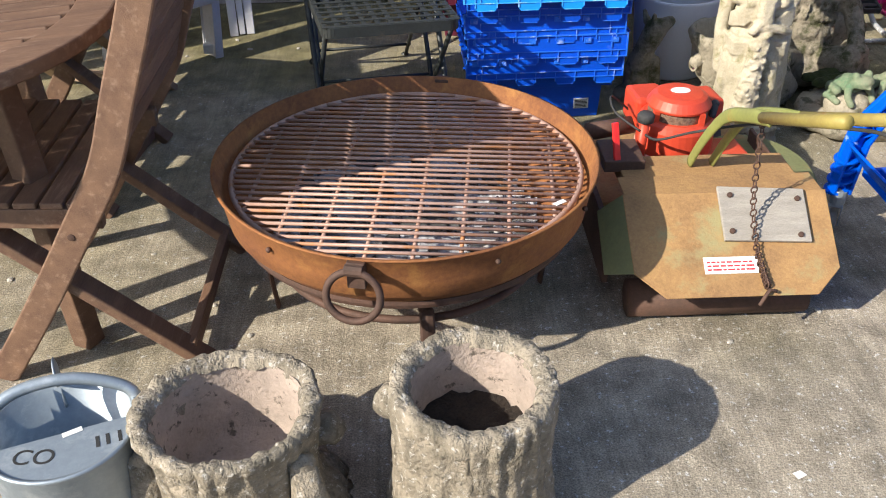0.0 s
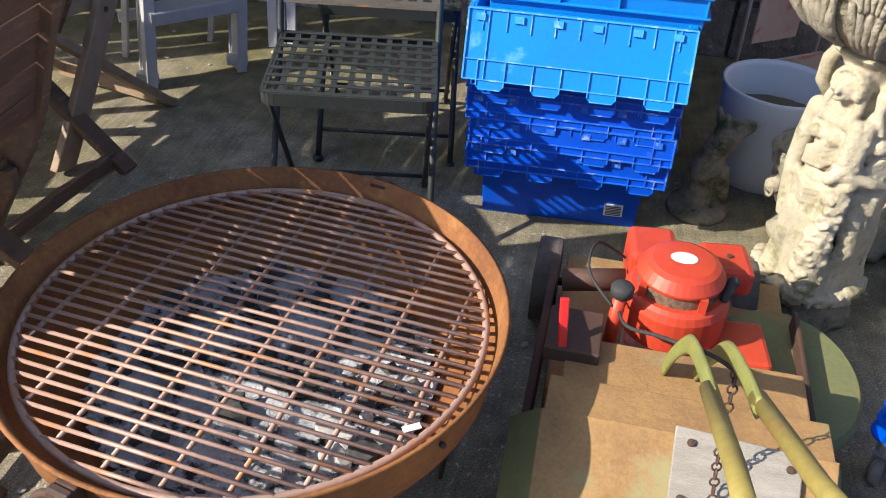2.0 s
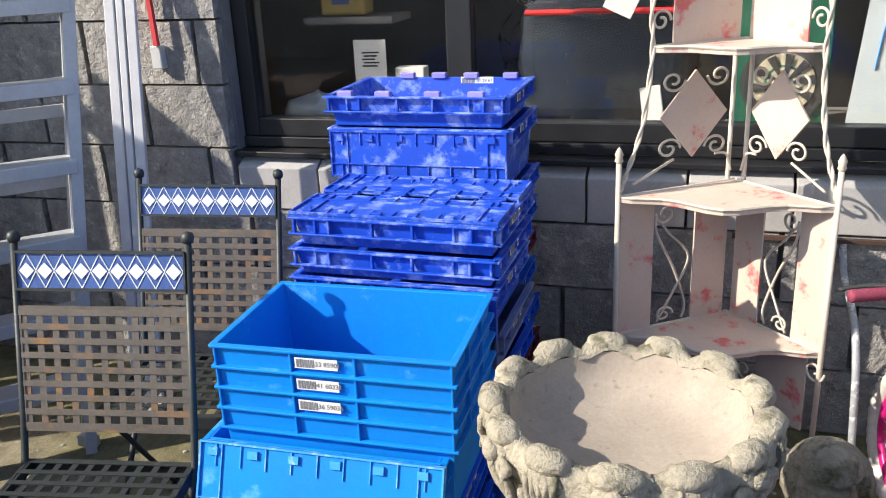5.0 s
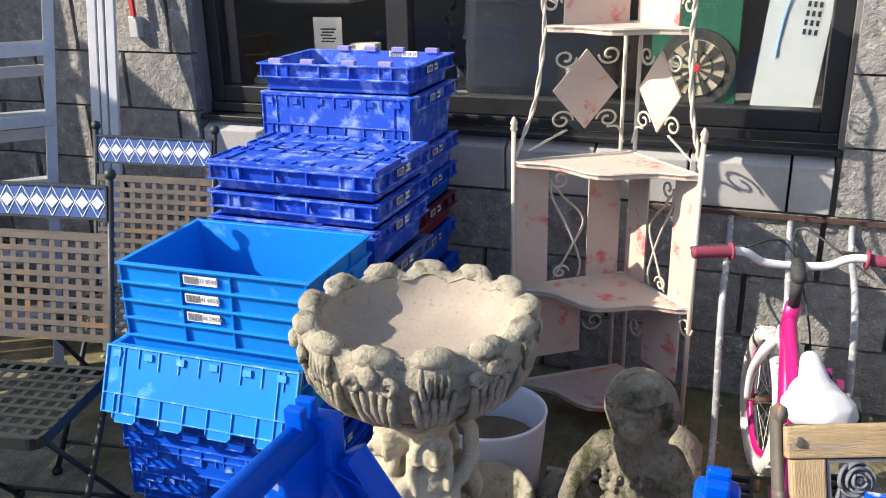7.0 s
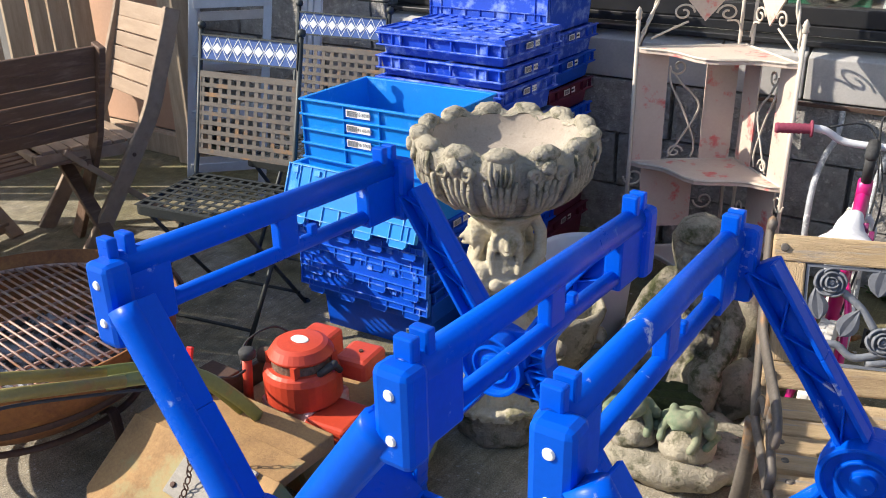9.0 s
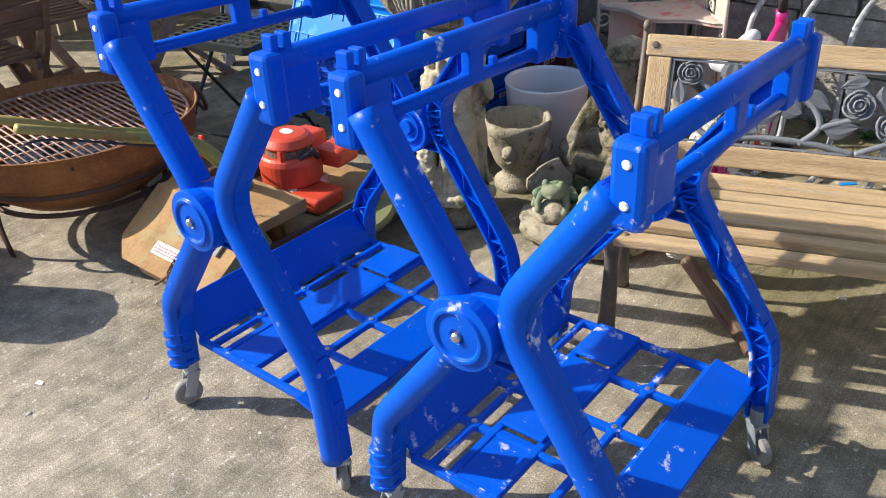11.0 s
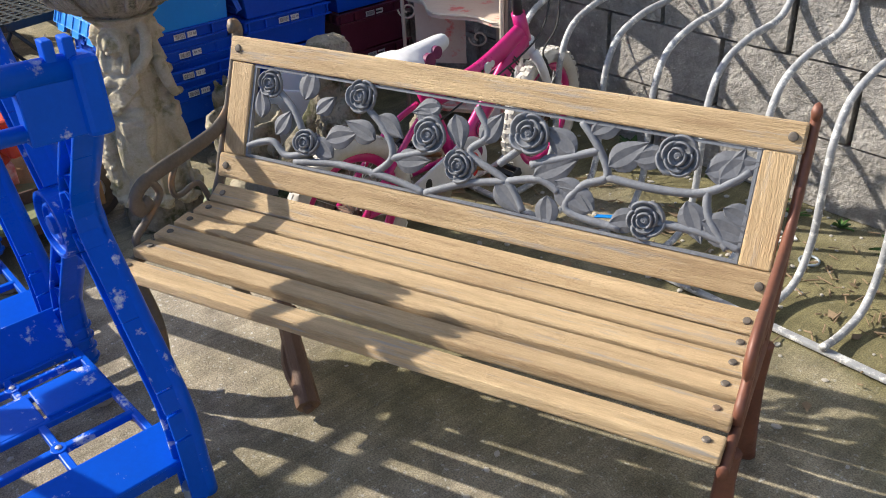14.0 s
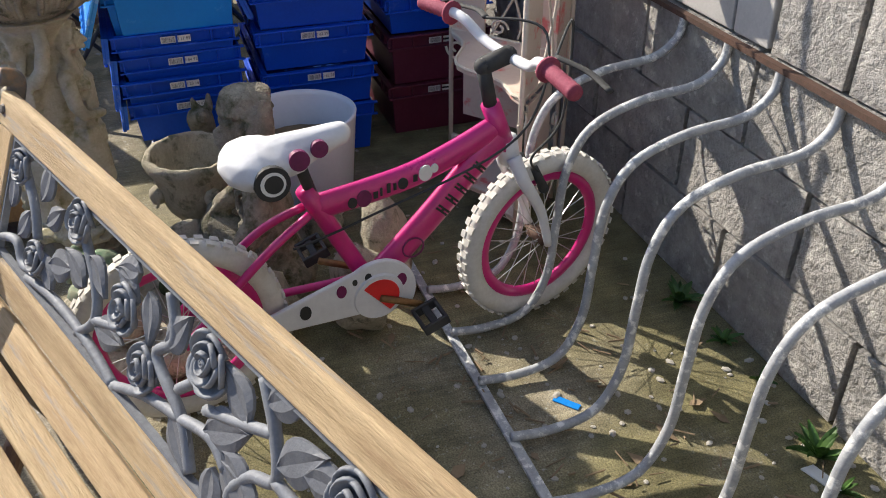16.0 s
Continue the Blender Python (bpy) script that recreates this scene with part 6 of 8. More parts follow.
for x, y, sx, sy, sz in ((1.24, 2.76, 0.075, 0.06, 0.09), (1.56, 2.9, 0.08, 0.06, 0.1), (1.6, 3.12, 0.07, 0.06, 0.13), (1.48, 3.22, 0.06, 0.07, 0.16), (1.2, 3.1, 0.06, 0.07, 0.08), (1.68, 2.78, 0.06, 0.05, 0.06)):
    bm = bmesh.new()
    blob(bm, (0, 0, sz * 0.75), (sx, sy, sz), (0, 0, 40 * x), 3)
    roughen(bm, 0.03, 0.06)
    solo("rock", bm, "stone", pose(x, y, 0, 0, 0, 60 * y), "pale rough garden rock lying on damp concrete", "rock", "garden rocks", smooth=True)
bm = bmesh.new()
for k in range(16):
    blob(bm, (0.1 * math.cos(k * 1.1) * (k / 16), 0.05 * math.sin(k * 1.1), 0.02), (0.035, 0.025, 0.02), sub=1)
solo("moss_cushion", bm, "moss", pose(1.44, 2.74, 0.085), "dark green moss cushion on rock", "moss", remesh=0.006)

# ---- corner plant stand ----
stand = thing("corner_stand", Matrix(), "cream painted metal corner stand with rose-painted shelves", "plant stand")
SL, SR, SB = Vector((0.905, 3.6, 0)), Vector((1.456, 3.585, 0)), Vector((1.213, 3.83, 0))


def shelf_outline(k, cz):
    """The outline of a corner shelf, shrunk by k about its middle, with a bulging front."""
    c = (SL + SR + SB) / 3
    l, r, b = [SB + (p - SB) * k for p in (SL, SR, SB)]
    out = [(b.x, b.y), (l.x, l.y)]
    d = r - l
    n = Vector((d.y, -d.x, 0)).normalized()
    for i in range(1, 14):
        t = i / 14
        bulge = 0.075 * k * math.sin(math.pi * t) + 0.022 * k * math.cos(4 * math.pi * t) - 0.022 * k
        p = l + d * t + n * bulge
        out.append((p.x, p.y))
    out.append((r.x, r.y))
    return out


for z, k in ((1.262, 0.76), (0.866, 1.0), (0.455, 1.0), (0.115, 1.0)):
    bm = bmesh.new()
    slab(bm, shelf_outline(k, z), z - 0.012, z + 0.004)
    s = part("shelf", bm, "rose_panel", stand, "pinkish rose-painted shelf", bevel=0.002)
    bm = bmesh.new()
    o = shelf_outline(k, z)
    tube(bm, [(x, y, z + 0.004) for x, y in o], 0.005, 6, True)
    part("shelf_rim", bm, "rose_white", s)
for p, top in ((SL, 0.965), (SR, 0.965)):
    bm = bmesh.new()
    tube(bm, [(p.x, p.y, 0.0), (p.x, p.y, top)], 0.0075, 8)
    lathe(bm, [(0.007, 0), (0.012, 0.006), (0.009, 0.016), (0.012, 0.024), (0.006, 0.038), (0, 0.045)], 10, (p.x, p.y, top))
    part("post", bm, "rose_white", stand, smooth=True)
for dx in (-0.022, 0.022):
    bm = bmesh.new()
    tube(bm, [(SB.x + dx, SB.y - 0.01, 0), (SB.x + dx, SB.y - 0.01, 1.7)], 0.0065, 8)
    part("post", bm, "rose_white", stand, smooth=True)
for p in (SL, SR):      # twisted rods that sweep in to the top
    q = SB + (p - SB) * 0.76
    path = smooth_path([(p.x, p.y, 0.875), (p.x + (q.x - p.x) * 0.25, p.y + (q.y - p.y) * 0.25, 0.93), (p.x + (q.x - p.x) * 0.75, p.y + (q.y - p.y) * 0.75, 1.06), (q.x, q.y, 1.25), (q.x, q.y, 1.4), (SB.x + (q.x - SB.x) * 0.7, SB.y + (q.y - SB.y) * 0.7, 1.6)], 8)
    bm = bmesh.new()
    for ph in (0, math.pi):
        tube(bm, [v + Vector((0.004 * math.cos(i * 0.9 + ph), 0.004 * math.sin(i * 0.9 + ph), 0)) for i, v in enumerate(path)], 0.0045, 6)
    part("twisted_rod", bm, "rose_white", stand, smooth=True)


def on_side(p, t, z):
    """A point on the back plane from a side post (t=0) to the back corner (t=1)."""
    v = p + (SB - p) * t
    return Vector((v.x, v.y, z))


def panel_on(p, t0, t1, z0, z1, nm="painted_panel"):
    bm = bmesh.new()
    a, b = on_side(p, t0, z0), on_side(p, t1, z0)
    d = (b - a).normalized()
    n = Vector((-d.y, d.x, 0)) * 0.003
    vs = [a, b, b + Vector((0, 0, z1 - z0)), a + Vector((0, 0, z1 - z0))]
    F = [bm.verts.new(v + n) for v in vs]
    G_ = [bm.verts.new(v - n) for v in vs]
    bm.faces.new(F)
    bm.faces.new(G_[::-1])
    for i in range(4):
        bm.faces.new((F[i], F[(i + 1) % 4], G_[(i + 1) % 4], G_[i]))
    part(nm, bm, "rose_panel", stand)


def scroll_on(p, pts, r=0.0038):
    bm = bmesh.new()
    tube(bm, smooth_path([on_side(p, t, z) for t, z in pts], 5), r, 6)
    part("scroll", bm, "rose_white", stand, smooth=True)


def spiral(t0, z0, rt, rz, a0, turns, sgn=1):
    n = 14
    return [(t0 + rt * (1 - 0.75 * i / n) * math.cos(a0 + sgn * turns * 2 * math.pi * i / n), z0 + rz * (1 - 0.75 * i / n) * math.sin(a0 + sgn * turns * 2 * math.pi * i / n)) for i in range(n + 1)]


for p in (SL, SR):
    for t0, t1 in ((0.02, 0.3), (0.66, 0.95)):
        panel_on(p, t0, t1, 0.46, 0.85)
    panel_on(p, 0.12, 0.62, 0.2, 0.43)
    panel_on(p, 0.4, 0.95, 1.27, 1.6)
    # diamond
    bm = bmesh.new()
    c = [(0.32, 1.075), (0.6, 0.955), (0.88, 1.075), (0.6, 1.195)]
    slabv = [on_side(p, t, z) for t, z in c]
    d = (slabv[2] - slabv[0]).normalized()
    n = Vector((-d.y, d.x, 0)) * 0.003
    F = [bm.verts.new(v + n) for v in slabv]
    G_ = [bm.verts.new(v - n) for v in slabv]
    bm.faces.new(F)
    bm.faces.new(G_[::-1])
    for i in range(4):
        bm.faces.new((F[i], F[(i + 1) % 4], G_[(i + 1) % 4], G_[i]))
    part("diamond_panel", bm, "rose_panel", stand, "cream diamond panel with painted rose")
    # scrolls between the lower panels
    scroll_on(p, spiral(0.4, 0.8, 0.08, 0.03, math.pi, 1.2)[::-1] + [(0.34, 0.74), (0.48, 0.64), (0.6, 0.52), (0.58, 0.47)])
    scroll_on(p, [(0.36, 0.47), (0.5, 0.56), (0.62, 0.66), (0.44, 0.74), (0.36, 0.78)])
    scroll_on(p, spiral(0.42, 0.49, 0.08, 0.025, 0, 1.2))
    scroll_on(p, spiral(0.75, 0.3, 0.1, 0.035, math.pi, 1.2) )
    for t, z, a, s in ((0.4, 0.985, 0, 1), (0.8, 0.98, math.pi, -1), (0.42, 1.17, 0, -1), (0.8, 1.175, math.pi, 1)):
        scroll_on(p, spiral(t, z, 0.1, 0.03, a, 1.3, s) )
    scroll_on(p, [(0.12, 0.9), (0.3, 0.93), (0.45, 0.955)])
    scroll_on(p, [(0.95, 0.9), (0.9, 0.95), (0.8, 0.955)])
    scroll_on(p, spiral(0.3, 1.33, 0.08, 0.03, 0, 1.3) + [])
    scroll_on(p, spiral(0.05, 0.4, 0.1, 0.035, math.pi, 1.2))

# ---- old motor mower ----
mower = thing("motor_mower", Matrix(), "old red-engined cylinder mower with rusty tan grass cover", "mower")
# sloping grass cover with clipped corners
x0, x1 = 0.475, 0.95
CV = pose(0, 1.725, 0.277, 34, 0, 0)      # the cover's plane: x across, -y down the slope
bm = bmesh.new()
slab(bm, [(x0, 0), (x0 + 0.004, -0.195), (0.545, -0.256), (0.885, -0.256), (0.945, -0.195), (x1, 0)], -0.005, 0.0, CV)
box(bm, (x0 + 0.005, 1.724, 0.27), (x1 - 0.005, 1.81, 0.275))
cover = part("grass_cover", bm, "mower_tan", mower, "rusty tan sheet-metal cover", bevel=0.002)
for xs, xe in ((x0, x0 - 0.05), (x1, x1 + 0.02)):
    bm = bmesh.new()
    dx = 0.004 if xs < 0.7 else -0.005
    q = [CV @ Vector(v) for v in ((xs, 0, -0.001), (xe, -0.015, -0.055), (xe, -0.175, -0.055), (xs + dx, -0.195, -0.001))]
    bm.faces.new([bm.verts.new(v) for v in q])
    g = bmesh.ops.extrude_face_region(bm, geom=bm.faces[:])
    bmesh.ops.translate(bm, verts=[e for e in g["geom"] if isinstance(e, bmesh.types.BMVert)], vec=(0, 0.004, -0.004))
    part("cover_side", bm, "mower_green", cover, "faded green folded side")
PM = CV @ pose(0.795, -0.066, 0, 0, 0, -5)
bm = bmesh.new()
slab(bm, [(-0.108, 0.067), (-0.098, -0.068), (0.1, -0.06), (0.092, 0.072)], 0.002, 0.011, PM)
ply = part("wood_plate", bm, "old_wood", mower, "grey weathered plywood plate", bevel=0.002)
for x in (-0.08, 0.075):
    for dz in (-0.045, 0.045):
        bm = bmesh.new()
        lathe(bm, [(0, 0.017), (0.006, 0.016), (0.007, 0.01)], 10)
        bmesh.ops.transform(bm, matrix=PM @ pose(x, dz, 0), verts=bm.verts)
        part("bolt", bm, "rust_dark", ply)
LM = CV @ pose(0.7, -0.182, 0, 0, 0, 0)
bm = bmesh.new()
box(bm, (-0.062, -0.02, 0.0005), (0.06, 0.02, 0.0015), LM)
lab = part("label", bm, "label", mower, "white label with faded red print")
bm = bmesh.new()
rg = random.Random(8)
for k in range(3):
    u = -0.055
    while u < 0.045:
        w = rg.uniform(0.006, 0.02)
        box(bm, (u, -0.0125 + k * 0.009, 0.0015), (u + w, -0.0085 + k * 0.009, 0.0019), LM)
        u += w + 0.003
part("print", bm, "red_ink", lab)
# deck, rollers and side plates
bm = bmesh.new()
box(bm, (0.5, 1.735, 0.225), (0.92, 1.93, 0.266))
box(bm, (0.47, 1.9, 0.07), (0.94, 2.35, 0.15))
part("deck", bm, "mower_tan", mower, bevel=0.004)
bm = bmesh.new()
lathe(bm, [(0, 0), (0.2, 0), (0.2, 0.012), (0.19, 0.02), (0, 0.022)], 36, (0.92, 2.05, 0.14), sx=0.75)
part("belt_guard", bm, "mower_green", mower, "rounded faded green guard")
for lo, hi in (((0.44, 1.69, 0.05), (0.455, 2.25, 0.2)), ((0.945, 1.72, 0.05), (0.955, 2.2, 0.2))):
    bm = bmesh.new()
    box(bm, lo, hi)
    part("side_plate", bm, "rust_dark", mower, bevel=0.003)
bm = bmesh.new()
box(bm, (0.46, 1.86, 0.26), (0.56, 1.98, 0.29))
part("bracket", bm, "rust_dark", mower, bevel=0.003)
bm = bmesh.new()
tube(bm, [(0.49, 1.63, 0.05), (0.91, 1.63, 0.05)], 0.046, 16)
part("roller", bm, "rust_dark", mower, smooth=True)
for x, y in ((0.43, 2.3), (0.86, 2.33)):
    bm = bmesh.new()
    lathe(bm, [(0.045, -0.02), (0.075, -0.028), (0.098, -0.026), (0.1, -0.018), (0.1, 0.018), (0.098, 0.026), (0.075, 0.028), (0.045, 0.02)], 32)
    bmesh.ops.transform(bm, matrix=pose(x, y, 0.1, 0, 90, 0), verts=bm.verts)
    w = part("wheel", bm, "tread", mower, "grey-brown rubber tyre")
    bm = bmesh.new()
    lathe(bm, [(0, -0.016), (0.02, -0.018), (0.046, -0.012), (0.075, -0.02), (0.076, 0.02), (0.046, 0.012), (0.02, 0.018), (0, 0.016)], 24)
    bmesh.ops.transform(bm, matrix=pose(x, y, 0.1, 0, 90, 0), verts=bm.verts)
    part("hub", bm, "white_paint", w, "dirty white wheel disc")
bm = bmesh.new()
tube(bm, [(0.45, 2.3, 0.1), (0.88, 2.33, 0.1)], 0.01, 8)
part("axle", bm, "rust_dark", mower)
bm = bmesh.new()
tube(bm, [(0.47, 2.14, 0.23), (0.6, 2.16, 0.24)], 0.024, 12)
part("exhaust", bm, "rust_dark", mower, smooth=True)
# engine
EC = (0.69, 2.075)
bm = bmesh.new()
lathe(bm, [(0.094, 0.215), (0.1, 0.222), (0.101, 0.29), (0.096, 0.305), (0.088, 0.312), (0, 0.314)], 36, (*EC, 0))
eng = part("fan_housing", bm, "orange", mower, "scuffed red enamel housing", smooth=False, bevel=0.003)
bm = bmesh.new()
box(bm, (0.605, 2.0, 0.13), (0.77, 2.16, 0.22))
part("crankcase", bm, "orange_white", eng, "flaked red crankcase", bevel=0.008)
bm = bmesh.new()
lathe(bm, [(0.077, 0.308), (0.077, 0.335)], 30, (*EC, 0))
part("mesh_screen", bm, "mesh", eng, "brown wire mesh")
for k in range(4):
    a = radians(20 + k * 90 + 12)
    bm = bmesh.new()
    bar(bm, (EC[0] + 0.08 * math.cos(a), EC[1] + 0.08 * math.sin(a), 0.305), (EC[0] + 0.08 * math.cos(a), EC[1] + 0.08 * math.sin(a), 0.342), 0.014, 0.02)
    part("strut", bm, "orange", eng)
bm = bmesh.new()
lathe(bm, [(0, 0.338), (0.082, 0.338), (0.084, 0.345), (0.07, 0.366), (0.058, 0.372), (0.03, 0.375), (0, 0.375)], 36, (*EC, 0))
cap = part("starter_cap", bm, "orange", eng, smooth=False, bevel=0.002)
bm = bmesh.new()
lathe(bm, [(0.026, 0.376), (0.024, 0.3775), (0, 0.3775)], 24, (*EC, 0), sy=0.7)
part("badge", bm, "label", cap, "round pale badge")
bm = bmesh.new()
box(bm, (-0.075, -0.06, 0), (0.02, 0.05, 0.09), pose(0.665, 2.2, 0.235, 0, 0, 6))
part("cowl", bm, "orange", eng, bevel=0.012)
bm = bmesh.new()
box(bm, (-0.05, -0.055, 0), (0.05, 0.055, 0.06), pose(0.785, 2.19, 0.255, 0, 0, 8))
tank = part("fuel_tank", bm, "orange", eng, bevel=0.014)
bm = bmesh.new()
lathe(bm, [(0.006, 0), (0.006, 0.004), (0, 0.004)], 10, (0.79, 2.19, 0.315))
part("screw", bm, "rust_dark", tank)
bm = bmesh.new()
box(bm, (-0.06, -0.07, 0), (0.06, 0.06, 0.05), pose(0.82, 2.06, 0.165, 0, 0, 6))
part("air_box", bm, "orange", eng, "dark red box", bevel=0.01)
bm = bmesh.new()
limb(bm, [(0.775, 2.05, 0.315), (0.79, 2.085, 0.33), (0.785, 2.11, 0.3)], [0.009, 0.012, 0.009], 8)
part("spark_cap", bm, "rubber", eng, "grey rubber plug cap", smooth=True)
bm = bmesh.new()
tube(bm, [(0.575, 1.985, 0.19), (0.583, 1.99, 0.33)], 0.013, 12)
filler = part("filler_pipe", bm, "orange", mower, smooth=True)
bm = bmesh.new()
lathe(bm, [(0.012, 0), (0.021, 0.004), (0.022, 0.02), (0.018, 0.026), (0, 0.027)], 18, (0.584, 1.991, 0.328))
part("filler_cap", bm, "rubber", filler, "black filler cap", smooth=True)
bm = bmesh.new()
bar(bm, (0.492, 1.87, 0.285), (0.484, 1.9, 0.375), 0.016, 0.01)
part("lever", bm, "red_lever", mower, "bright red lever", bevel=0.002)
# handlebar fork, tubes, cable and chain
HP = Vector((0.712, 1.51, 0.565))
HD = Vector((0.06, -0.9, 0.42)).normalized()
for dx in (-0.025, 0.03):
    bm = bmesh.new()
    tube(bm, smooth_path([(0.70 + dx, 1.88, 0.27), (0.70 + dx, 1.81, 0.37), (0.705 + dx, 1.72, 0.47), (0.71 + dx, 1.6, 0.53), HP + Vector((dx, 0, 0))], 6), 0.012, 8, flat=(0.5, 1.3))
    part("fork", bm, "mower_fork", mower, "yellow-green painted fork", smooth=True)
    bm = bmesh.new()
    tube(bm, [HP + Vector((dx * 1.1, 0.03, -0.01)), HP + HD * 0.2 + Vector((dx * 1.5, 0, 0)), HP + HD * 0.31 + Vector((dx * 1.9, 0, 0))], 0.012, 10)
    part("handle_tube", bm, "olive", mower, "olive tube, patches of rust", smooth=True)
bm = bmesh.new()
tube(bm, smooth_path([(0.58, 2.0, 0.3), (0.6, 1.93, 0.31), (0.66, 1.83, 0.38), (0.74, 1.68, 0.47), HP + HD * 0.2 + Vector((0.05, 0, -0.02)), HP + HD * 0.3 + Vector((0.05, 0, -0.04))], 8), 0.0035, 6)
tube(bm, smooth_path([(0.6, 2.2, 0.26), (0.53, 2.15, 0.33), (0.52, 2.05, 0.33), (0.57, 1.98, 0.31)], 6), 0.003, 6)
part("cable", bm, "rubber", mower, "black control cable", smooth=True)
bm = bmesh.new()
cp = smooth_path([(0.74, 1.66, 0.49), (0.747, 1.66, 0.38), (0.755, 1.65, 0.28), (0.76, 1.6, 0.205), (0.765, 1.55, 0.17), (0.77, 1.525, 0.152)], 7)
for i, p in enumerate(cp):
    ca, sa = (1, 0) if i % 2 else (0, 1)
    tube(bm, [p + Vector((0.007 * math.cos(t) * ca, 0.007 * math.cos(t) * sa, 0.0095 * math.sin(t))) for t in [j * 0.785 for j in range(8)]], 0.0018, 5, True)
chain = part("chain", bm, "rust_dark", mower, "rusty hanging chain")
chain["kind"] = "stuff"
bm = bmesh.new()
tube(bm, [(0.745, 1.49, 0.125), (0.772, 1.515, 0.148), (0.787, 1.512, 0.146)], 0.0045, 6)
part("hook", bm, "rust_dark", mower, smooth=True)

# ---- teak furniture ----
def build_teak_chair(material, W=0.45):
    """A folding chair; x across, y towards its back, the seat's front near y=0.1."""
    ob = thing("folding_chair", Matrix(), "weathered brown teak folding chair with slatted seat and back", "chair", "teak folding chairs")
    for x in (0.0, W):
        bm = bmesh.new()
        pts = smooth_path([(x, -0.02, 0.0), (x, 0.1, 0.17), (x, 0.235, 0.38), (x, 0.32, 0.52), (x, 0.375, 0.66), (x, 0.43, 0.8), (x, 0.46, 0.885)], 5)
        left, right = [], []
        for i, p in enumerate(pts):
            d = (pts[min(i + 1, len(pts) - 1)] - pts[max(i - 1, 0)]).normalized()
            o = Vector((0, -d.z, d.y)) * 0.031
            left.append(((p + o).y, max((p + o).z, 0)))
            right.append(((p - o).y, max((p - o).z, 0)))
        slab(bm, left + right[::-1], x - 0.013, x + 0.013, Matrix(((0, 0, 1, 0), (1, 0, 0, 0), (0, 1, 0, 0), (0, 0, 0, 1))))
        part("stile", bm, material, ob, bevel=0.004)
        xi = x + (0.03 if x == 0 else -0.03)
        bm = bmesh.new()
        bar(bm, (xi, -0.02, 0.43), (xi, 0.44, 0.0), 0.024, 0.056, (1, 0, 0))
        part("rear_leg", bm, material, ob, bevel=0.004)
        bm = bmesh.new()
        lathe(bm, [(0, 0.016), (0.007, 0.015), (0.01, 0.01), (0.01, -0.01)], 12)
        bmesh.ops.transform(bm, matrix=pose(x, 0.225, 0.372, 0, 90 if x else -90, 0), verts=bm.verts)
        part("bolt", bm, "rust_dark", ob)
        bm = bmesh.new()
        bar(bm, (x + (0.03 if x == 0 else -0.03), -0.12, 0.408), (x + (0.03 if x == 0 else -0.03), 0.28, 0.392), 0.024, 0.045)
        part("seat_rail", bm, material, ob, bevel=0.003)
    bm = bmesh.new()
    box(bm, (0.03, 0.385, 0.02), (W - 0.03, 0.407, 0.06))
    part("stretcher", bm, material, ob, bevel=0.003)
    bm = bmesh.new()
    box(bm, (0.043, -0.125, 0.39), (W - 0.043, -0.1, 0.43))
    part("seat_front", bm, material, ob, bevel=0.008)
    for i in range(7):
        yy = -0.071 + i * 0.052
        bm = bmesh.new()
        bar(bm, (0.018, yy, 0.437 - 0.04 * (yy + 0.1)), (W - 0.018, yy, 0.437 - 0.04 * (yy + 0.1)), 0.045, 0.014)
        part("seat_slat", bm, material, ob, bevel=0.003)
    n = 6
    for i in range(n):
        t = i / (n - 1)
        y, z = 0.352 + 0.088 * t, 0.565 + 0.285 * t
        bm = bmesh.new()
        m = pose(0, y, z, 74, 0, 0)
        box(bm, (0.011, -0.0275 if i < n - 1 else -0.032, -0.007), (W - 0.011, 0.0275 if i < n - 1 else 0.032, 0.007), m)
        part("back_slat", bm, material, ob, bevel=0.003)
    return ob


tc = build_teak_chair("teak", 0.52)
tc.matrix_world = pose(-0.905, 1.995, 0, 0, 0, -90)
t2 = copy_thing(tc, pose(-1.24, 2.7, 0, 0, 0, -97))
t2["label"] = "dark teak folding chair with its slatted back to the yard"
# this chair and its copy carry the sunlight in their colour
tp = build_teak_chair("teak_sunlit")
tp.matrix_world = pose(-1.45, 2.69, 0.0, 0, 0, -14) @ Matrix.Diagonal((1.08, 1.08, 1.08, 1))
tp["label"] = "teak folding chair facing the yard, sunshine put into its pale colour"
t3 = copy_thing(tp, pose(-1.95, 2.5, 0.0, 0, 0, -80))
t3["label"] = "teak folding chair standing behind the others, sunshine put into its pale colour"

TX, TY, TR = -1.13, 1.76, 0.52
table = thing("round_table", pose(TX, TY, 0, 0, 0, 20), "round dark teak slatted table with worn edge", "table")
bm = bmesh.new()
n = 64
for a, b in ((0, 1),):
    V = []
    for r, z in ((TR - 0.085, 0.69), (TR, 0.69), (TR, 0.722), (TR - 0.085, 0.722)):
        V.append([bm.verts.new((r * math.cos(2 * math.pi * i / n), r * math.sin(2 * math.pi * i / n), z)) for i in range(n)])
    for A, B in ((V[0], V[1]), (V[1], V[2]), (V[2], V[3]), (V[3], V[0])):
        for i in range(n):
            bm.faces.new((A[i], A[(i + 1) % n], B[(i + 1) % n], B[i]))
part("rim", bm, "teak", table, "curved dark wooden rim", bevel=0.005)
k = 15
for i in range(k):
    y = -(TR - 0.09) + (2 * TR - 0.18) * (i + 0.5) / k
    x = math.sqrt(max((TR - 0.087) ** 2 - y * y, 0))
    w = (2 * TR - 0.18) / k / 2 - 0.003
    if x > 0.06:
        bm = bmesh.new()
        box(bm, (-x, y - w, 0.698), (x, y + w, 0.718))
        part("slat", bm, "teak", table, bevel=0.003)
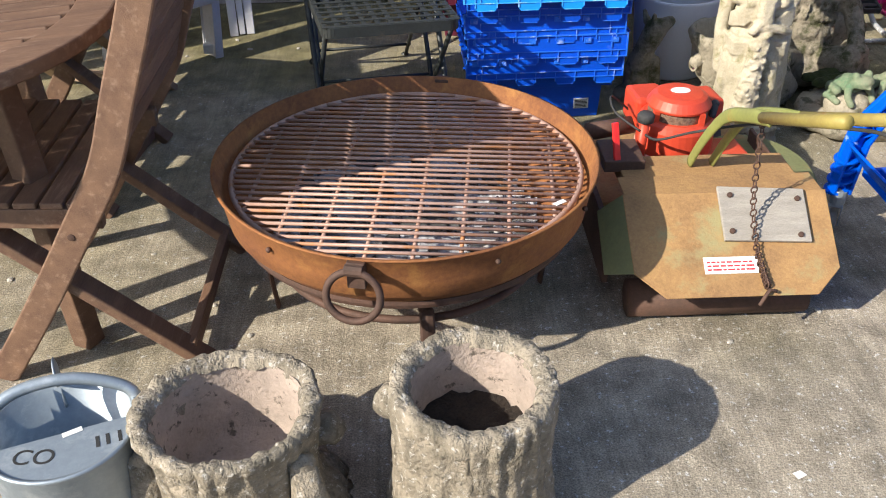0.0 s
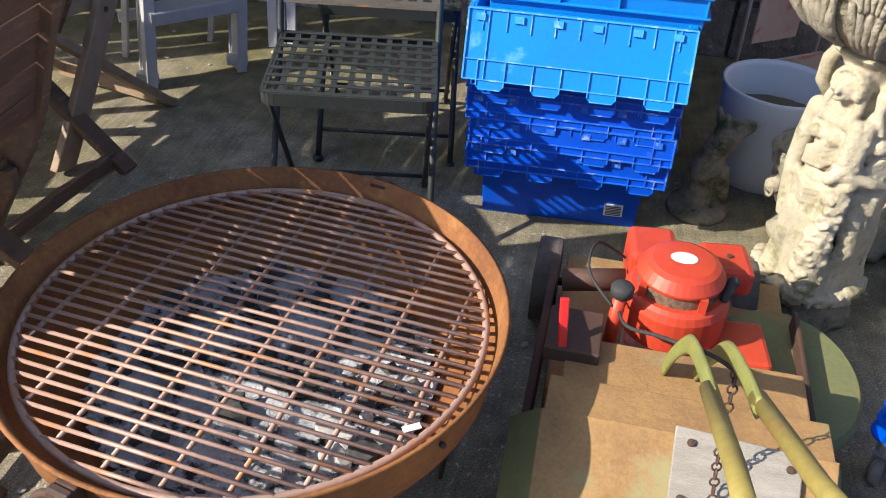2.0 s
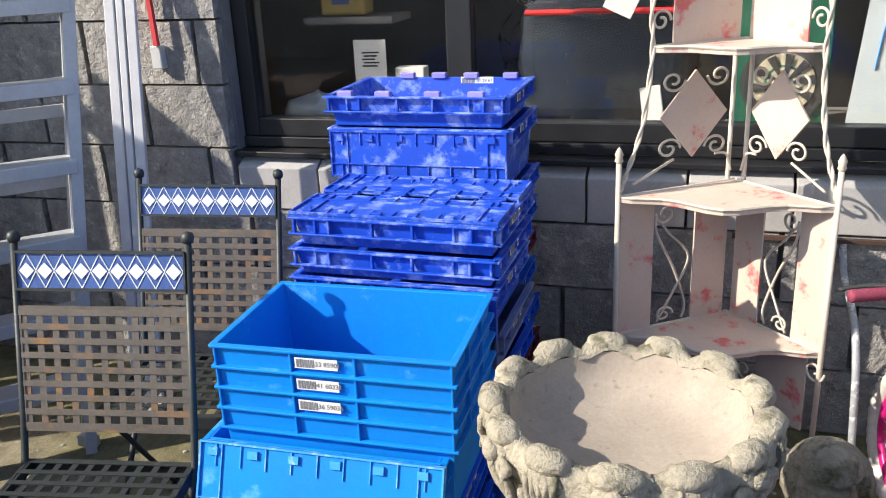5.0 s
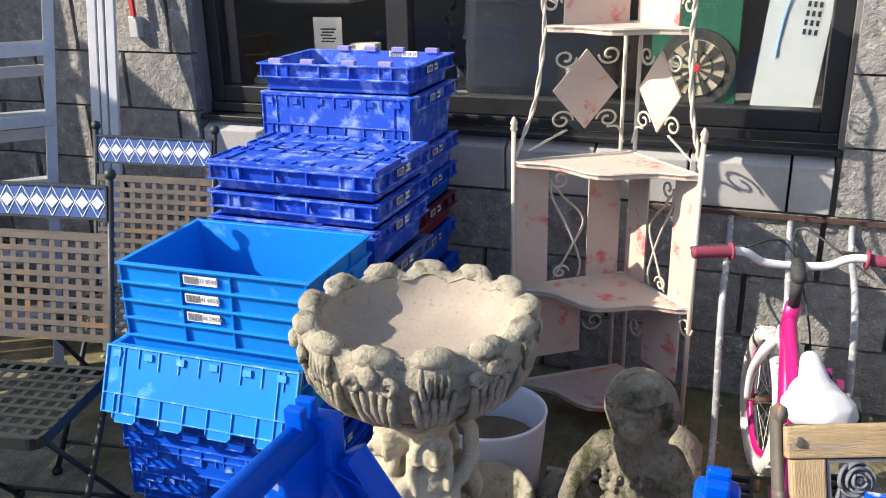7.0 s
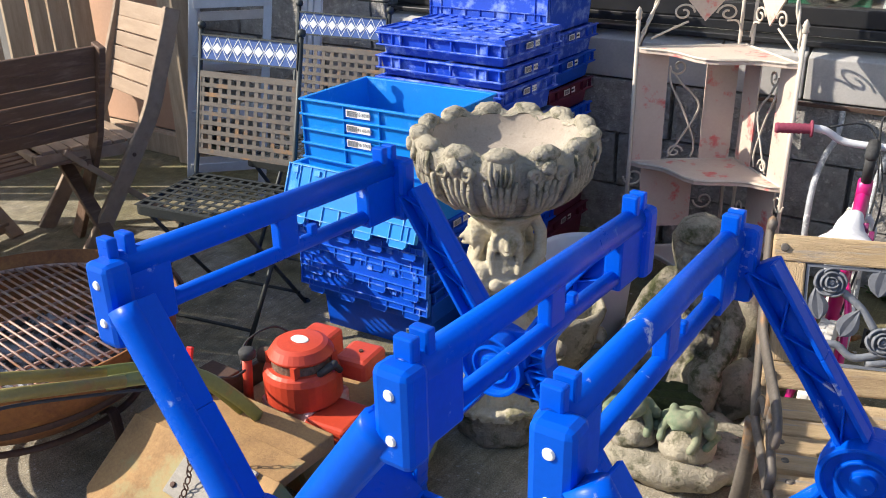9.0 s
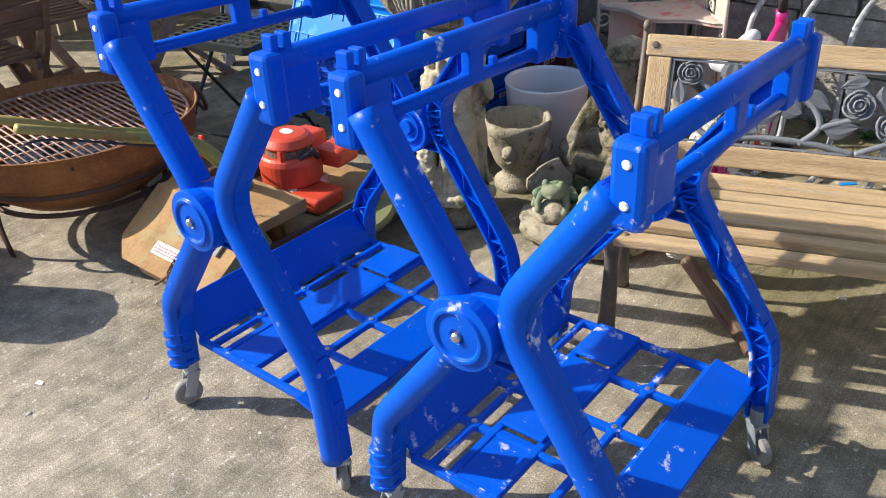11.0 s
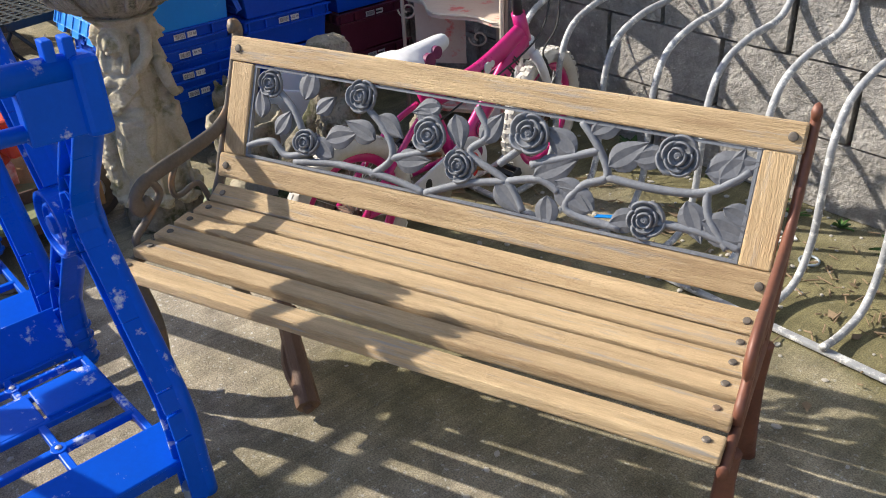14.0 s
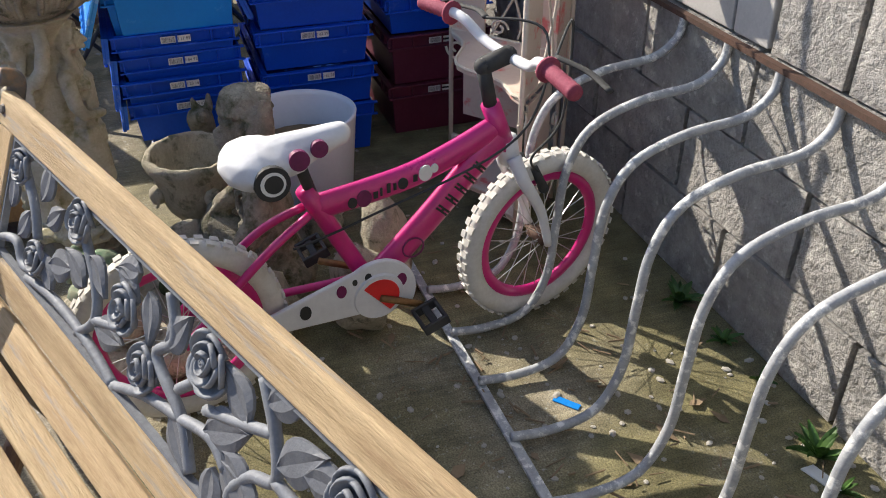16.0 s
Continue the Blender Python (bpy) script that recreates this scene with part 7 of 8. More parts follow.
for a in (45, 135, 225, 315):
    ca, sa = math.cos(radians(a)), math.sin(radians(a))
    bm = bmesh.new()
    bar(bm, (0.36 * ca, 0.36 * sa, 0.69), (0.4 * ca, 0.4 * sa, 0.0), 0.05, 0.05)
    part("leg", bm, "teak", table, bevel=0.004)

# ---- step ladder, boards and timber at the wall ----
lad = thing("step_ladder", Matrix(), "old aluminium step ladder standing against the wall", "ladder")
LB, RB, UP = Vector((-1.015, 3.13, 0)), Vector((-0.79, 3.35, 0)), Vector((0.042, 0.14, 0.985))


def rail_at(p, h):
    return p + UP * h


for p in (LB, RB):
    bm = bmesh.new()
    d = (RB - LB).normalized()
    bar(bm, rail_at(p, 0.0) + Vector((0, 0, 0.0)), rail_at(p, 1.9), 0.085, 0.022, d)
    for s in (-1, 1):
        q = d.cross(Vector((0, 0, 1))) * 0.04 * s
        bar(bm, rail_at(p, 0.0) + q, rail_at(p, 1.9) + q, 0.006, 0.036, d)
    part("rail", bm, "alu", lad, bevel=0.002)
    bm = bmesh.new()
    bar(bm, p + Vector((0, 0, 0.012)), p + Vector((0.0, 0.0, 0.05)), 0.07, 0.03)
    part("foot", bm, "alu", lad, bevel=0.004)
for h in (0.26, 0.5, 0.74, 0.98, 1.22, 1.46, 1.7):
    bm = bmesh.new()
    d = (RB - LB).normalized()
    nrm = d.cross(Vector((0, 0, 1)))
    a, b = rail_at(LB, h), rail_at(RB, h)
    bar(bm, a, b, 0.105, 0.005)
    bar(bm, a + nrm * 0.052 - Vector((0, 0, 0.02)), b + nrm * 0.052 - Vector((0, 0, 0.02)), 0.005, 0.04)
    bar(bm, a - nrm * 0.042 - Vector((0, 0, 0.01)), b - nrm * 0.042 - Vector((0, 0, 0.01)), 0.004, 0.022)
    part("step", bm, "alu", lad, bevel=0.0015)
back = Vector((-0.25, 0.22, 0))
for p in (LB, RB):
    bm = bmesh.new()
    bar(bm, p + back * 0.9 + Vector((0.03, 0, 0)), rail_at(p, 1.85), 0.03, 0.02)
    part("back_leg", bm, "alu", lad, bevel=0.002)
for h in (0.15, 0.42, 0.66, 0.9, 1.14):
    bm = bmesh.new()
    f = h / 1.9
    a = (LB + back * 0.9).lerp(rail_at(LB, 1.85), f)
    b = (RB + back * 0.9).lerp(rail_at(RB, 1.85), f)
    bar(bm, a, b, 0.012, 0.04)
    part("back_rung", bm, "alu", lad, bevel=0.0015)

post = thing("white_board", Matrix(), "white painted ribbed board leaning on the wall", "board")
for i, w in enumerate((0.034, 0.024, 0.034)):
    bm = bmesh.new()
    o = Vector((0.032 * i, 0.012 * i, 0.004 * (i % 2)))
    bar(bm, Vector((-0.74, 3.56, 0)) + o, Vector((-0.8, 3.92, 1.9)) + o, w, 0.022, (0.3, -1, 0.2))
    part("strip", bm, "white_paint", post, bevel=0.003)
bm = bmesh.new()
bar(bm, (-0.70, 3.93, 1.25), (-0.72, 3.93, 1.9), 0.016, 0.016)
reel = thing("hose_bracket", Matrix(), "small grey bracket with a red strap on the wall", "bracket")
part("strap", bm, "red_ink", reel, "red strap")
bm = bmesh.new()
box(bm, (-0.73, 3.93, 1.17), (-0.69, 3.965, 1.25))
part("bracket", bm, "alu", reel, bevel=0.004)

bm = bmesh.new()
box(bm, (-1.71, 3.64, 0), (-1.59, 3.76, 2.5))
solo("wooden_post", bm, "post_wood", Matrix(), "pale weathered square timber post by the wall", "post", bevel=0.006)
bm = bmesh.new()
box(bm, (-3.4, 3.78, 0.12), (-1.75, 3.81, 2.3))
solo("plywood_sheet", bm, "ply", Matrix(), "pinkish plain timber panel behind the chairs", "panel", bevel=0.003)
bm = bmesh.new()
box(bm, (-3.4, 3.7, 0.0), (-1.72, 3.77, 0.12))
solo("timber_rail", bm, "post_wood", Matrix(), "pale timber rail along the panel's foot", "rail", bevel=0.004)

# added out of view: gapped boards that throw shade and slivers on the wall
fence = tagged(new("fence"), "unseen boarded timber fence added to shade the left of the wall", "fence")
rg = random.Random(9)
y = 2.55
while y < 3.65:
    bm = bmesh.new()
    w = rg.uniform(0.085, 0.125)
    box(bm, (-2.36, y, 0.0), (-2.335, y + w, 2.2 + rg.uniform(-0.04, 0.04)))
    part("board", bm, "post_wood", fence, bevel=0.003)
    y += w + rg.choice((0.012, 0.02, 0.03, 0.045))
for z in (0.4, 1.2, 1.95):
    bm = bmesh.new()
    box(bm, (-2.4, 2.53, z), (-2.362, 3.77, z + 0.08))
    part("fence_rail", bm, "post_wood", fence, bevel=0.003)

# ---- bicycle and stand ----
BK = pose(1.702, 3.43, 0, 0, 2.0, 6) @ pose(0, -3.43, 0)
bike = thing("child_bicycle", BK, "small pink and white child bicycle with white tyres", "bicycle")
FH, RH = Vector((-0.012, 3.54, 0.222)), Vector((0.0, 2.705, 0.222))
R_W = 0.215


def wheel(h, turn, nm):
    m = Matrix.Translation(h) @ pose(0, 0, 0, 0, 0, turn)
    bm = bmesh.new()
    tube(bm, [(0, (R_W - 0.024) * math.cos(a), (R_W - 0.024) * math.sin(a)) for a in [2 * math.pi * i / 56 for i in range(56)]], 0.025, 12, True)
    bmesh.ops.transform(bm, matrix=m, verts=bm.verts)
    w = part(nm, bm, "tyre_white", bike, "dirty white knobbly tyre", smooth=True)
    for i in range(44):
        a = 2 * math.pi * i / 44
        for s in (-1, 1):
            bm = bmesh.new()
            box(bm, (-0.007, -0.008, -0.002), (0.007, 0.008, 0.0035), m @ pose(s * 0.010, (R_W - 0.001) * math.cos(a + s * 0.03), (R_W - 0.001) * math.sin(a + s * 0.03), math.degrees(a) - 90, 0, 0))
            part("tread_block", bm, "tyre_white", w)
    bm = bmesh.new()
    tube(bm, [(0, 0.158 * math.cos(a), 0.158 * math.sin(a)) for a in [2 * math.pi * i / 56 for i in range(56)]], 0.012, 8, True, (1.3, 0.9))
    bmesh.ops.transform(bm, matrix=m, verts=bm.verts)
    part("rim", bm, "pink", w, "pink wheel rim", smooth=True)
    for i in range(28):
        a = 2 * math.pi * i / 28
        o = 0.02 if i % 2 else -0.02
        b = a + (0.5 if i % 4 < 2 else -0.5)
        bm = bmesh.new()
        tube(bm, [m @ Vector((o, 0.014 * math.cos(b), 0.014 * math.sin(b))), m @ Vector((0, 0.155 * math.cos(a), 0.155 * math.sin(a)))], 0.0011, 5)
        part("spoke", bm, "chrome", w)
    bm = bmesh.new()
    tube(bm, [m @ Vector((-0.045, 0, 0)), m @ Vector((0.045, 0, 0))], 0.007, 8)
    tube(bm, [m @ Vector((-0.026, 0, 0)), m @ Vector((0.026, 0, 0))], 0.017, 12)
    part("hub", bm, "rust_dark", w, smooth=True)


wheel(FH, 7, "front_wheel")
wheel(RH, 0, "rear_wheel")
HT, HB_ = Vector((0.0, 3.387, 0.593)), Vector((0.0, 3.43, 0.486))
CR = Vector((0.0, 3.112, 0.22))
ST = Vector((0.0, 2.995, 0.468))
bm = bmesh.new()
tube(bm, [HT, HB_], 0.021, 12)
frame_ob = part("frame", bm, "pink", bike, "glossy pink steel frame", smooth=True)
for nm, pts, r, fl in (("top_tube", [HT + (HB_ - HT) * 0.5, (0, 3.3, 0.495), (0, 3.185, 0.462), ST + Vector((0, 0, -0.028))], 0.0225, (0.8, 1.3)), ("down_tube", [HB_ + Vector((0, -0.01, 0.035)), (0, 3.345, 0.45), (0, 3.25, 0.352), CR], 0.0255, (0.8, 1.25)),
                       ("seat_tube", [ST + Vector((0, -0.012, 0.02)), CR], 0.019, (1, 1)),
                       ("chain_stay", [CR + Vector((0.03, -0.02, 0)), RH + Vector((0.05, 0, 0))], 0.009, (1, 1)), ("chain_stay", [CR + Vector((-0.03, -0.02, 0)), RH + Vector((-0.05, 0, 0))], 0.009, (1, 1)),
                       ("seat_stay", [ST + Vector((0.018, -0.01, -0.03)), (0.04, 2.88, 0.38), RH + Vector((0.05, 0, 0))], 0.009, (1, 1)), ("seat_stay", [ST + Vector((-0.018, -0.01, -0.03)), (-0.04, 2.88, 0.38), RH + Vector((-0.05, 0, 0))], 0.009, (1, 1))):
    bm = bmesh.new()
    tube(bm, smooth_path(pts, 5), r, 12, flat=fl)
    part(nm, bm, "pink", frame_ob, smooth=True)
# printed motifs along the tubes, as plain dark and pale shapes
for y, z, r, mt in ((3.235, 0.475, 0.018, "label"), (3.255, 0.482, 0.01, "label"), (3.185, 0.462, 0.013, "ink"), (3.1, 0.447, 0.019, "plum"), (3.075, 0.443, 0.012, "ink")):
    bm = bmesh.new()
    lathe(bm, [(0, 0.001), (r, 0.0008), (r, -0.003), (0, -0.003)], 18, sy=0.85)
    bmesh.ops.transform(bm, matrix=pose(0.0185, y, z, 0, 90, 0), verts=bm.verts)
    part("decal", bm, mt, frame_ob)
bm = bmesh.new()
for i, w in enumerate((0.012, 0.006, 0.01, 0.008, 0.006, 0.01, 0.012)):
    y = 3.12 + i * 0.0145
    if abs(y - 3.185) > 0.012:
        box(bm, (0.0182, y, 0.442 + (y - 3.12) * 0.22), (0.0195, y + w * 0.8, 0.458 + (y - 3.12) * 0.22 + 0.003 * (i % 3)))
part("decal", bm, "ink", frame_ob)
bm = bmesh.new()
for i in range(5):
    m = pose(0.021, 3.358 - i * 0.021, 0.462 - i * 0.0213, 0, 90, 0) @ pose(0, 0, 0, 0, 0, 45)
    box(bm, (-0.017, -0.0065, -0.001), (0.017, -0.002, 0.001), m)
    box(bm, (-0.017, 0.002, -0.001), (0.017, 0.0065, 0.001), m)
    box(bm, (-0.003, -0.002, -0.001), (0.003, 0.002, 0.001), m)
part("decal", bm, "ink", frame_ob)
bm = bmesh.new()
tube(bm, [(0.0215, 3.205 + 0.024 * math.cos(t), 0.3 + 0.024 * math.sin(t)) for t in [i * 0.35 for i in range(18)]], 0.0022, 5, True)
part("decal", bm, "plum", frame_ob)
# fork
bm = bmesh.new()
tube(bm, [HB_ + Vector((0, 0.0, 0.02)), HB_ + Vector((0, 0.012, -0.035))], 0.024, 10)
fork = part("fork", bm, "white_paint", bike, "scratched white fork", smooth=True)
for s in (-1, 1):
    bm = bmesh.new()
    tube(bm, smooth_path([HB_ + Vector((s * 0.02, 0.01, -0.02)), HB_ + Vector((s * 0.046, 0.025, -0.07)), FH + Vector((s * 0.048, -0.03, 0.1)), FH + Vector((s * 0.046, 0, 0))], 5), [0.017 - 0.0005 * i for i in range(16)], 10)
    part("fork_leg", bm, "white_paint", fork, smooth=True)
    bm = bmesh.new()
    limb(bm, [FH + Vector((s * 0.03, -0.045, 0.205)), FH + Vector((s * 0.035, -0.02, 0.15))], [0.009, 0.012], 8)
    part("brake_arm", bm, "rubber", fork, smooth=True)
# bars
bm = bmesh.new()
tube(bm, [HT, HT + Vector((0, -0.02, 0.085))], 0.015, 10)
limb(bm, [HT + Vector((0, -0.02, 0.085)), HT + Vector((0, 0.035, 0.1))], [0.019, 0.019], 10)
stem = part("stem", bm, "rubber", bike, "black handlebar stem", smooth=True)
bm = bmesh.new()
HC = HT + Vector((-0.008, 0.035, 0.1))
STEER = Matrix.Rotation(radians(6), 3, "Z")


def on_bars(x, y, z):
    """A point given from the middle of the handlebar, turned with the fork."""
    return HC + STEER @ Vector((x, y, z))


bars = smooth_path([on_bars(-0.25, -0.035, 0.03), on_bars(-0.14, -0.02, 0.035), on_bars(-0.07, 0, 0.0), on_bars(0.07, 0, 0.0), on_bars(0.14, -0.02, 0.035), on_bars(0.25, -0.035, 0.03)], 6)
tube(bm, bars, 0.011, 10)
hb = part("handlebar", bm, "white_paint", bike, "white bent handlebar", smooth=True)
for s in (-1, 1):
    bm = bmesh.new()
    a, b = on_bars(s * 0.165, -0.024, 0.034), on_bars(s * 0.268, -0.038, 0.029)
    tube(bm, [a.lerp(b, i / 14) for i in range(15)], [0.0165 if i % 2 else 0.0145 for i in range(15)], 12)
    tube(bm, [a, a.lerp(b, 0.06)], 0.025, 14)
    part("grip", bm, "grip", hb, "ribbed dark pink grip", smooth=True)
    bm = bmesh.new()
    tube(bm, smooth_path([on_bars(s * 0.12, 0.03, 0.03), on_bars(s * 0.19, 0.055, 0.02), on_bars(s * 0.26, 0.05, 0.01)], 5), 0.006, 8, flat=(1.4, 0.7))
    part("brake_lever", bm, "rubber", hb, smooth=True)
bm = bmesh.new()
tube(bm, smooth_path([on_bars(0.12, 0.03, 0.03), on_bars(0.03, 0.14, 0.05), on_bars(0.05, 0.12, -0.15), FH + Vector((0.04, -0.06, 0.24)), FH + Vector((0.04, -0.04, 0.2))], 8), 0.003, 6)
tube(bm, smooth_path([on_bars(-0.12, 0.03, 0.03), on_bars(0.0, 0.1, 0.02), on_bars(0.06, 0.0, -0.16), ST + Vector((0.03, 0.1, -0.06)), ST + Vector((0.02, -0.05, -0.1))], 8), 0.003, 6)
part("brake_cable", bm, "rubber", bike, "black looping brake cables", smooth=True)
# saddle
bm = bmesh.new()
tube(bm, [ST + Vector((0, 0.004, 0)), ST + Vector((0, -0.02, 0.09))], 0.012, 10)
part("seat_post", bm, "rubber", bike, smooth=True)
bm = bmesh.new()
blob(bm, (0, 2.893, 0.566), (0.082, 0.07, 0.046))
blob(bm, (0, 2.94, 0.57), (0.06, 0.07, 0.038))
limb(bm, [(0, 2.93, 0.568), (0, 3.0, 0.582), (0, 3.062, 0.594)], [0.044, 0.033, 0.024], 12)
saddle = part("saddle", bm, "white_paint", bike, "white child saddle with dark printed motifs", remesh=0.006)
for y, z, r, mt in ((2.905, 0.56, 0.034, "ink"), (2.906, 0.56, 0.024, "label"), (2.907, 0.56, 0.018, "ink"), (2.965, 0.582, 0.02, "plum"), (3.01, 0.588, 0.017, "plum")):
    bm = bmesh.new()
    lathe(bm, [(0, 0.003), (r, 0.002), (r, -0.01), (0, -0.01)], 18)
    bmesh.ops.transform(bm, matrix=pose((0.0785 + (y - 2.905) * 0.8 if y < 2.95 else 0.0535 if y < 3 else 0.036), y, z, 0, 84, 0), verts=bm.verts)
    part("motif", bm, mt, saddle)
# chain guard, crank, pedals
bm = bmesh.new()
gy = arc(CR.y, CR.z, 0.088, -30, 125, 16) + arc(2.88, 0.212, 0.024, 110, 260, 8)
slab(bm, gy, 0.038, 0.05, Matrix(((0, 0, 1, 0), (1, 0, 0, 0), (0, 1, 0, 0), (0, 0, 0, 1))))
guard = part("chain_guard", bm, "white_paint", bike, "white plastic chain guard, printed motifs", bevel=0.004)
bm = bmesh.new()
lathe(bm, [(0, 0.006), (0.055, 0.006), (0.057, 0), (0, 0)], 30)
bmesh.ops.transform(bm, matrix=Matrix.Translation(CR + Vector((0.05, 0, 0))) @ pose(0, 0, 0, 0, 90, 0), verts=bm.verts)
disc = part("chain_disc", bm, "white_paint", guard, "white disc with red sticker")
bm = bmesh.new()
slab(bm, arc(0, 0, 0.045, -30, 170, 16), 0.006, 0.0072)
bmesh.ops.transform(bm, matrix=Matrix.Translation(CR + Vector((0.05, 0, 0))) @ pose(0, 0, 0, 0, 90, 0) @ pose(0, 0, 0, 0, 0, 60), verts=bm.verts)
part("sticker", bm, "red_lever", disc)
for y, z, r, mt in ((3.03, 0.255, 0.016, "plum"), (3.09, 0.274, 0.011, "ink"), (2.95, 0.225, 0.018, "ink"), (3.165, 0.247, 0.017, "plum"), (3.06, 0.27, 0.008, "ink")):
    bm = bmesh.new()
    lathe(bm, [(0, 0.0008), (r, 0.0006), (r, -0.002)], 14, sy=0.7)
    bmesh.ops.transform(bm, matrix=pose(0.0505, y, z, 0, 90, 0), verts=bm.verts)
    part("motif", bm, mt, guard)
for s in (1, -1):
    bm = bmesh.new()
    e = CR + Vector((s * 0.075, s * 0.09, -0.035 * s))
    tube(bm, [CR + Vector((s * 0.06, 0, 0)), e], 0.008, 8)
    part("crank", bm, "gold_chain", bike, smooth=True)
    bm = bmesh.new()
    box(bm, (-0.035, -0.03, -0.012), (-0.027, 0.03, 0.012))
    box(bm, (0.027, -0.03, -0.012), (0.035, 0.03, 0.012))
    box(bm, (-0.035, -0.03, -0.01), (0.035, -0.022, 0.01))
    box(bm, (-0.035, 0.022, -0.01), (0.035, 0.03, 0.01))
    box(bm, (-0.03, -0.008, -0.008), (0.03, 0.008, 0.008))
    bmesh.ops.transform(bm, matrix=Matrix.Translation(e + Vector((s * 0.045, 0, 0))) @ pose(0, 0, 0, 20, 0, 0), verts=bm.verts)
    part("pedal", bm, "rubber", bike, "black plastic pedal", bevel=0.002)

# bicycle rack of bent bars against the wall
rack = thing("bicycle_rack", Matrix(), "bent steel bicycle rack with flaking white paint", "bicycle rack")
RP = [(3.957, 0.655), (3.945, 0.605), (3.885, 0.562), (3.75, 0.545), (3.635, 0.5), (3.58, 0.41), (3.562, 0.28), (3.545, 0.14), (3.49, 0.045), (3.39, 0.022), (3.305, 0.03)]
base_path = smooth_path([(0, y, z) for y, z in RP], 5)
for k in range(-3, 8):
    xt = 2.076 + 0.18 * k
    bm = bmesh.new()
    tube(bm, [Vector((xt + 0.025 * (1 - v.z / 0.655), v.y, v.z)) for v in base_path], 0.0102, 10)
    part("bar", bm, "rack", rack, smooth=True)
bm = bmesh.new()
bar(bm, (1.1, 3.3, 0.014), (3.5, 3.325, 0.014), 0.022, 0.01)
part("foot_rail", bm, "rack", rack, bevel=0.002)
bm = bmesh.new()
box(bm, (1.22, 3.945, 0.652), (3.4, 3.962, 0.664))
part("top_rail", bm, "rust_dark", rack)

# ---- goods behind the window ----
def wrapped(m, w, d, h):
    bm = bmesh.new()
    bmesh.ops.create_icosphere(bm, subdivisions=5, radius=1, matrix=Matrix.Diagonal((w, d, h, 1)))
    for v in bm.verts:
        v.co += noise.noise_vector(v.co * 9) * 0.045 + noise.noise_vector(v.co * 25) * 0.022 + noise.noise_vector(v.co * 55) * 0.008
    return bm


shelf = thing("display_shelf", Matrix(), "dim window shelf behind the glass", "shelf")
bm = bmesh.new()
box(bm, (-0.46, 4.275, SILL_Z + 0.0), (1.82, 4.75, SILL_Z + 0.03))
part("board", bm, "room", shelf)
SZ0 = SILL_Z + 0.032
bm = bmesh.new()
box(bm, (0.47, 4.42, SZ0), (1.05, 4.7, 1.32))
pack = thing("wrapped_goods", Matrix(), "dark blue goods wrapped in crinkled clear plastic", "package")
part("contents", bm, "slate", pack, "dark blue contents", bevel=0.05)
part("wrap", wrapped(Matrix(), 0.36, 0.2, 0.3), "film", pack, "crinkled clear plastic wrap", smooth=True).location = (0.74, 4.5, 1.13)
bm = bmesh.new()
tube(bm, [(0.5, 4.36, 1.3), (1.15, 4.36, 1.3)], 0.01, 8)
part("edge_tube", bm, "red_lever", pack, "red edge tube")
bm = bmesh.new()
box(bm, (-0.05, 0, 0), (0.05, 0.004, 0.075), pose(0.82, 4.29, 1.3, 0, 25, 0))
part("price_tag", bm, "label", pack, "white hanging tag")
card = thing("hanging_card", pose(-0.06, 4.29, SZ0, 0, 0, 4), "white packaging card with small dark print", "card")
bm = bmesh.new()
box(bm, (-0.06, 0, 0.16), (0.06, 0.004, 0.31))
part("board", bm, "label", card)
bm = bmesh.new()
box(bm, (-0.04, 0.0, 0.0), (0.04, 0.02, 0.17))
part("pack", bm, "grey_plastic", card)
for k in range(5):
    bm = bmesh.new()
    box(bm, (-0.03 + 0.006 * (k % 2), -0.001, 0.262 - k * 0.012), (0.035 - 0.008 * (k % 3), 0.0, 0.268 - k * 0.012))
    part("print_line", bm, "ink", card)
bm = bmesh.new()
box(bm, (0.03, 4.3, SZ0 + 0.14), (0.14, 4.36, SZ0 + 0.21))
solo("small_box", bm, "label", Matrix(), "small pale box standing behind the glass", "box", bevel=0.004)
bm = bmesh.new()
box(bm, (0.03, 4.3, SZ0), (0.14, 4.37, SZ0 + 0.138))
solo("small_box", bm, "room", Matrix(), "small dark box standing behind the glass", "box", bevel=0.004)
tool = thing("power_tool", pose(-0.2, 4.45, 1.3), "yellow boxed power tool on a high shelf", "tool")
bm = bmesh.new()
box(bm, (-0.09, -0.05, 0), (0.09, 0.05, 0.1))
part("case", bm, "yellow", tool, bevel=0.012)
bm = bmesh.new()
box(bm, (-0.04, -0.053, 0.04), (0.03, -0.05, 0.065))
part("badge", bm, "grey_plastic", tool)
bm = bmesh.new()
box(bm, (-0.35, 4.38, 1.27), (0.0, 4.6, 1.295))
solo("high_shelf", bm, "room", Matrix(), "short dark shelf board behind the glass", "shelf")
bm = bmesh.new()
blob(bm, (0, 0, 0.05), (0.15, 0.07, 0.07), sub=3)
roughen(bm, 0.03, 0.05)
solo("plastic_bag", bm, "bag", pose(-0.29, 4.34, SZ0 - 0.01), "crumpled pale blue plastic bag on the shelf", "bag", smooth=True)
dart = thing("dartboard", pose(1.36, 4.34, 1.06), "round dartboard in an open green cabinet", "dartboard")
bm = bmesh.new()
box(bm, (-0.16, 0.03, -0.16), (0.14, 0.06, 0.75))
part("cabinet", bm, "green_board", dart, "dark green cabinet door", bevel=0.003)
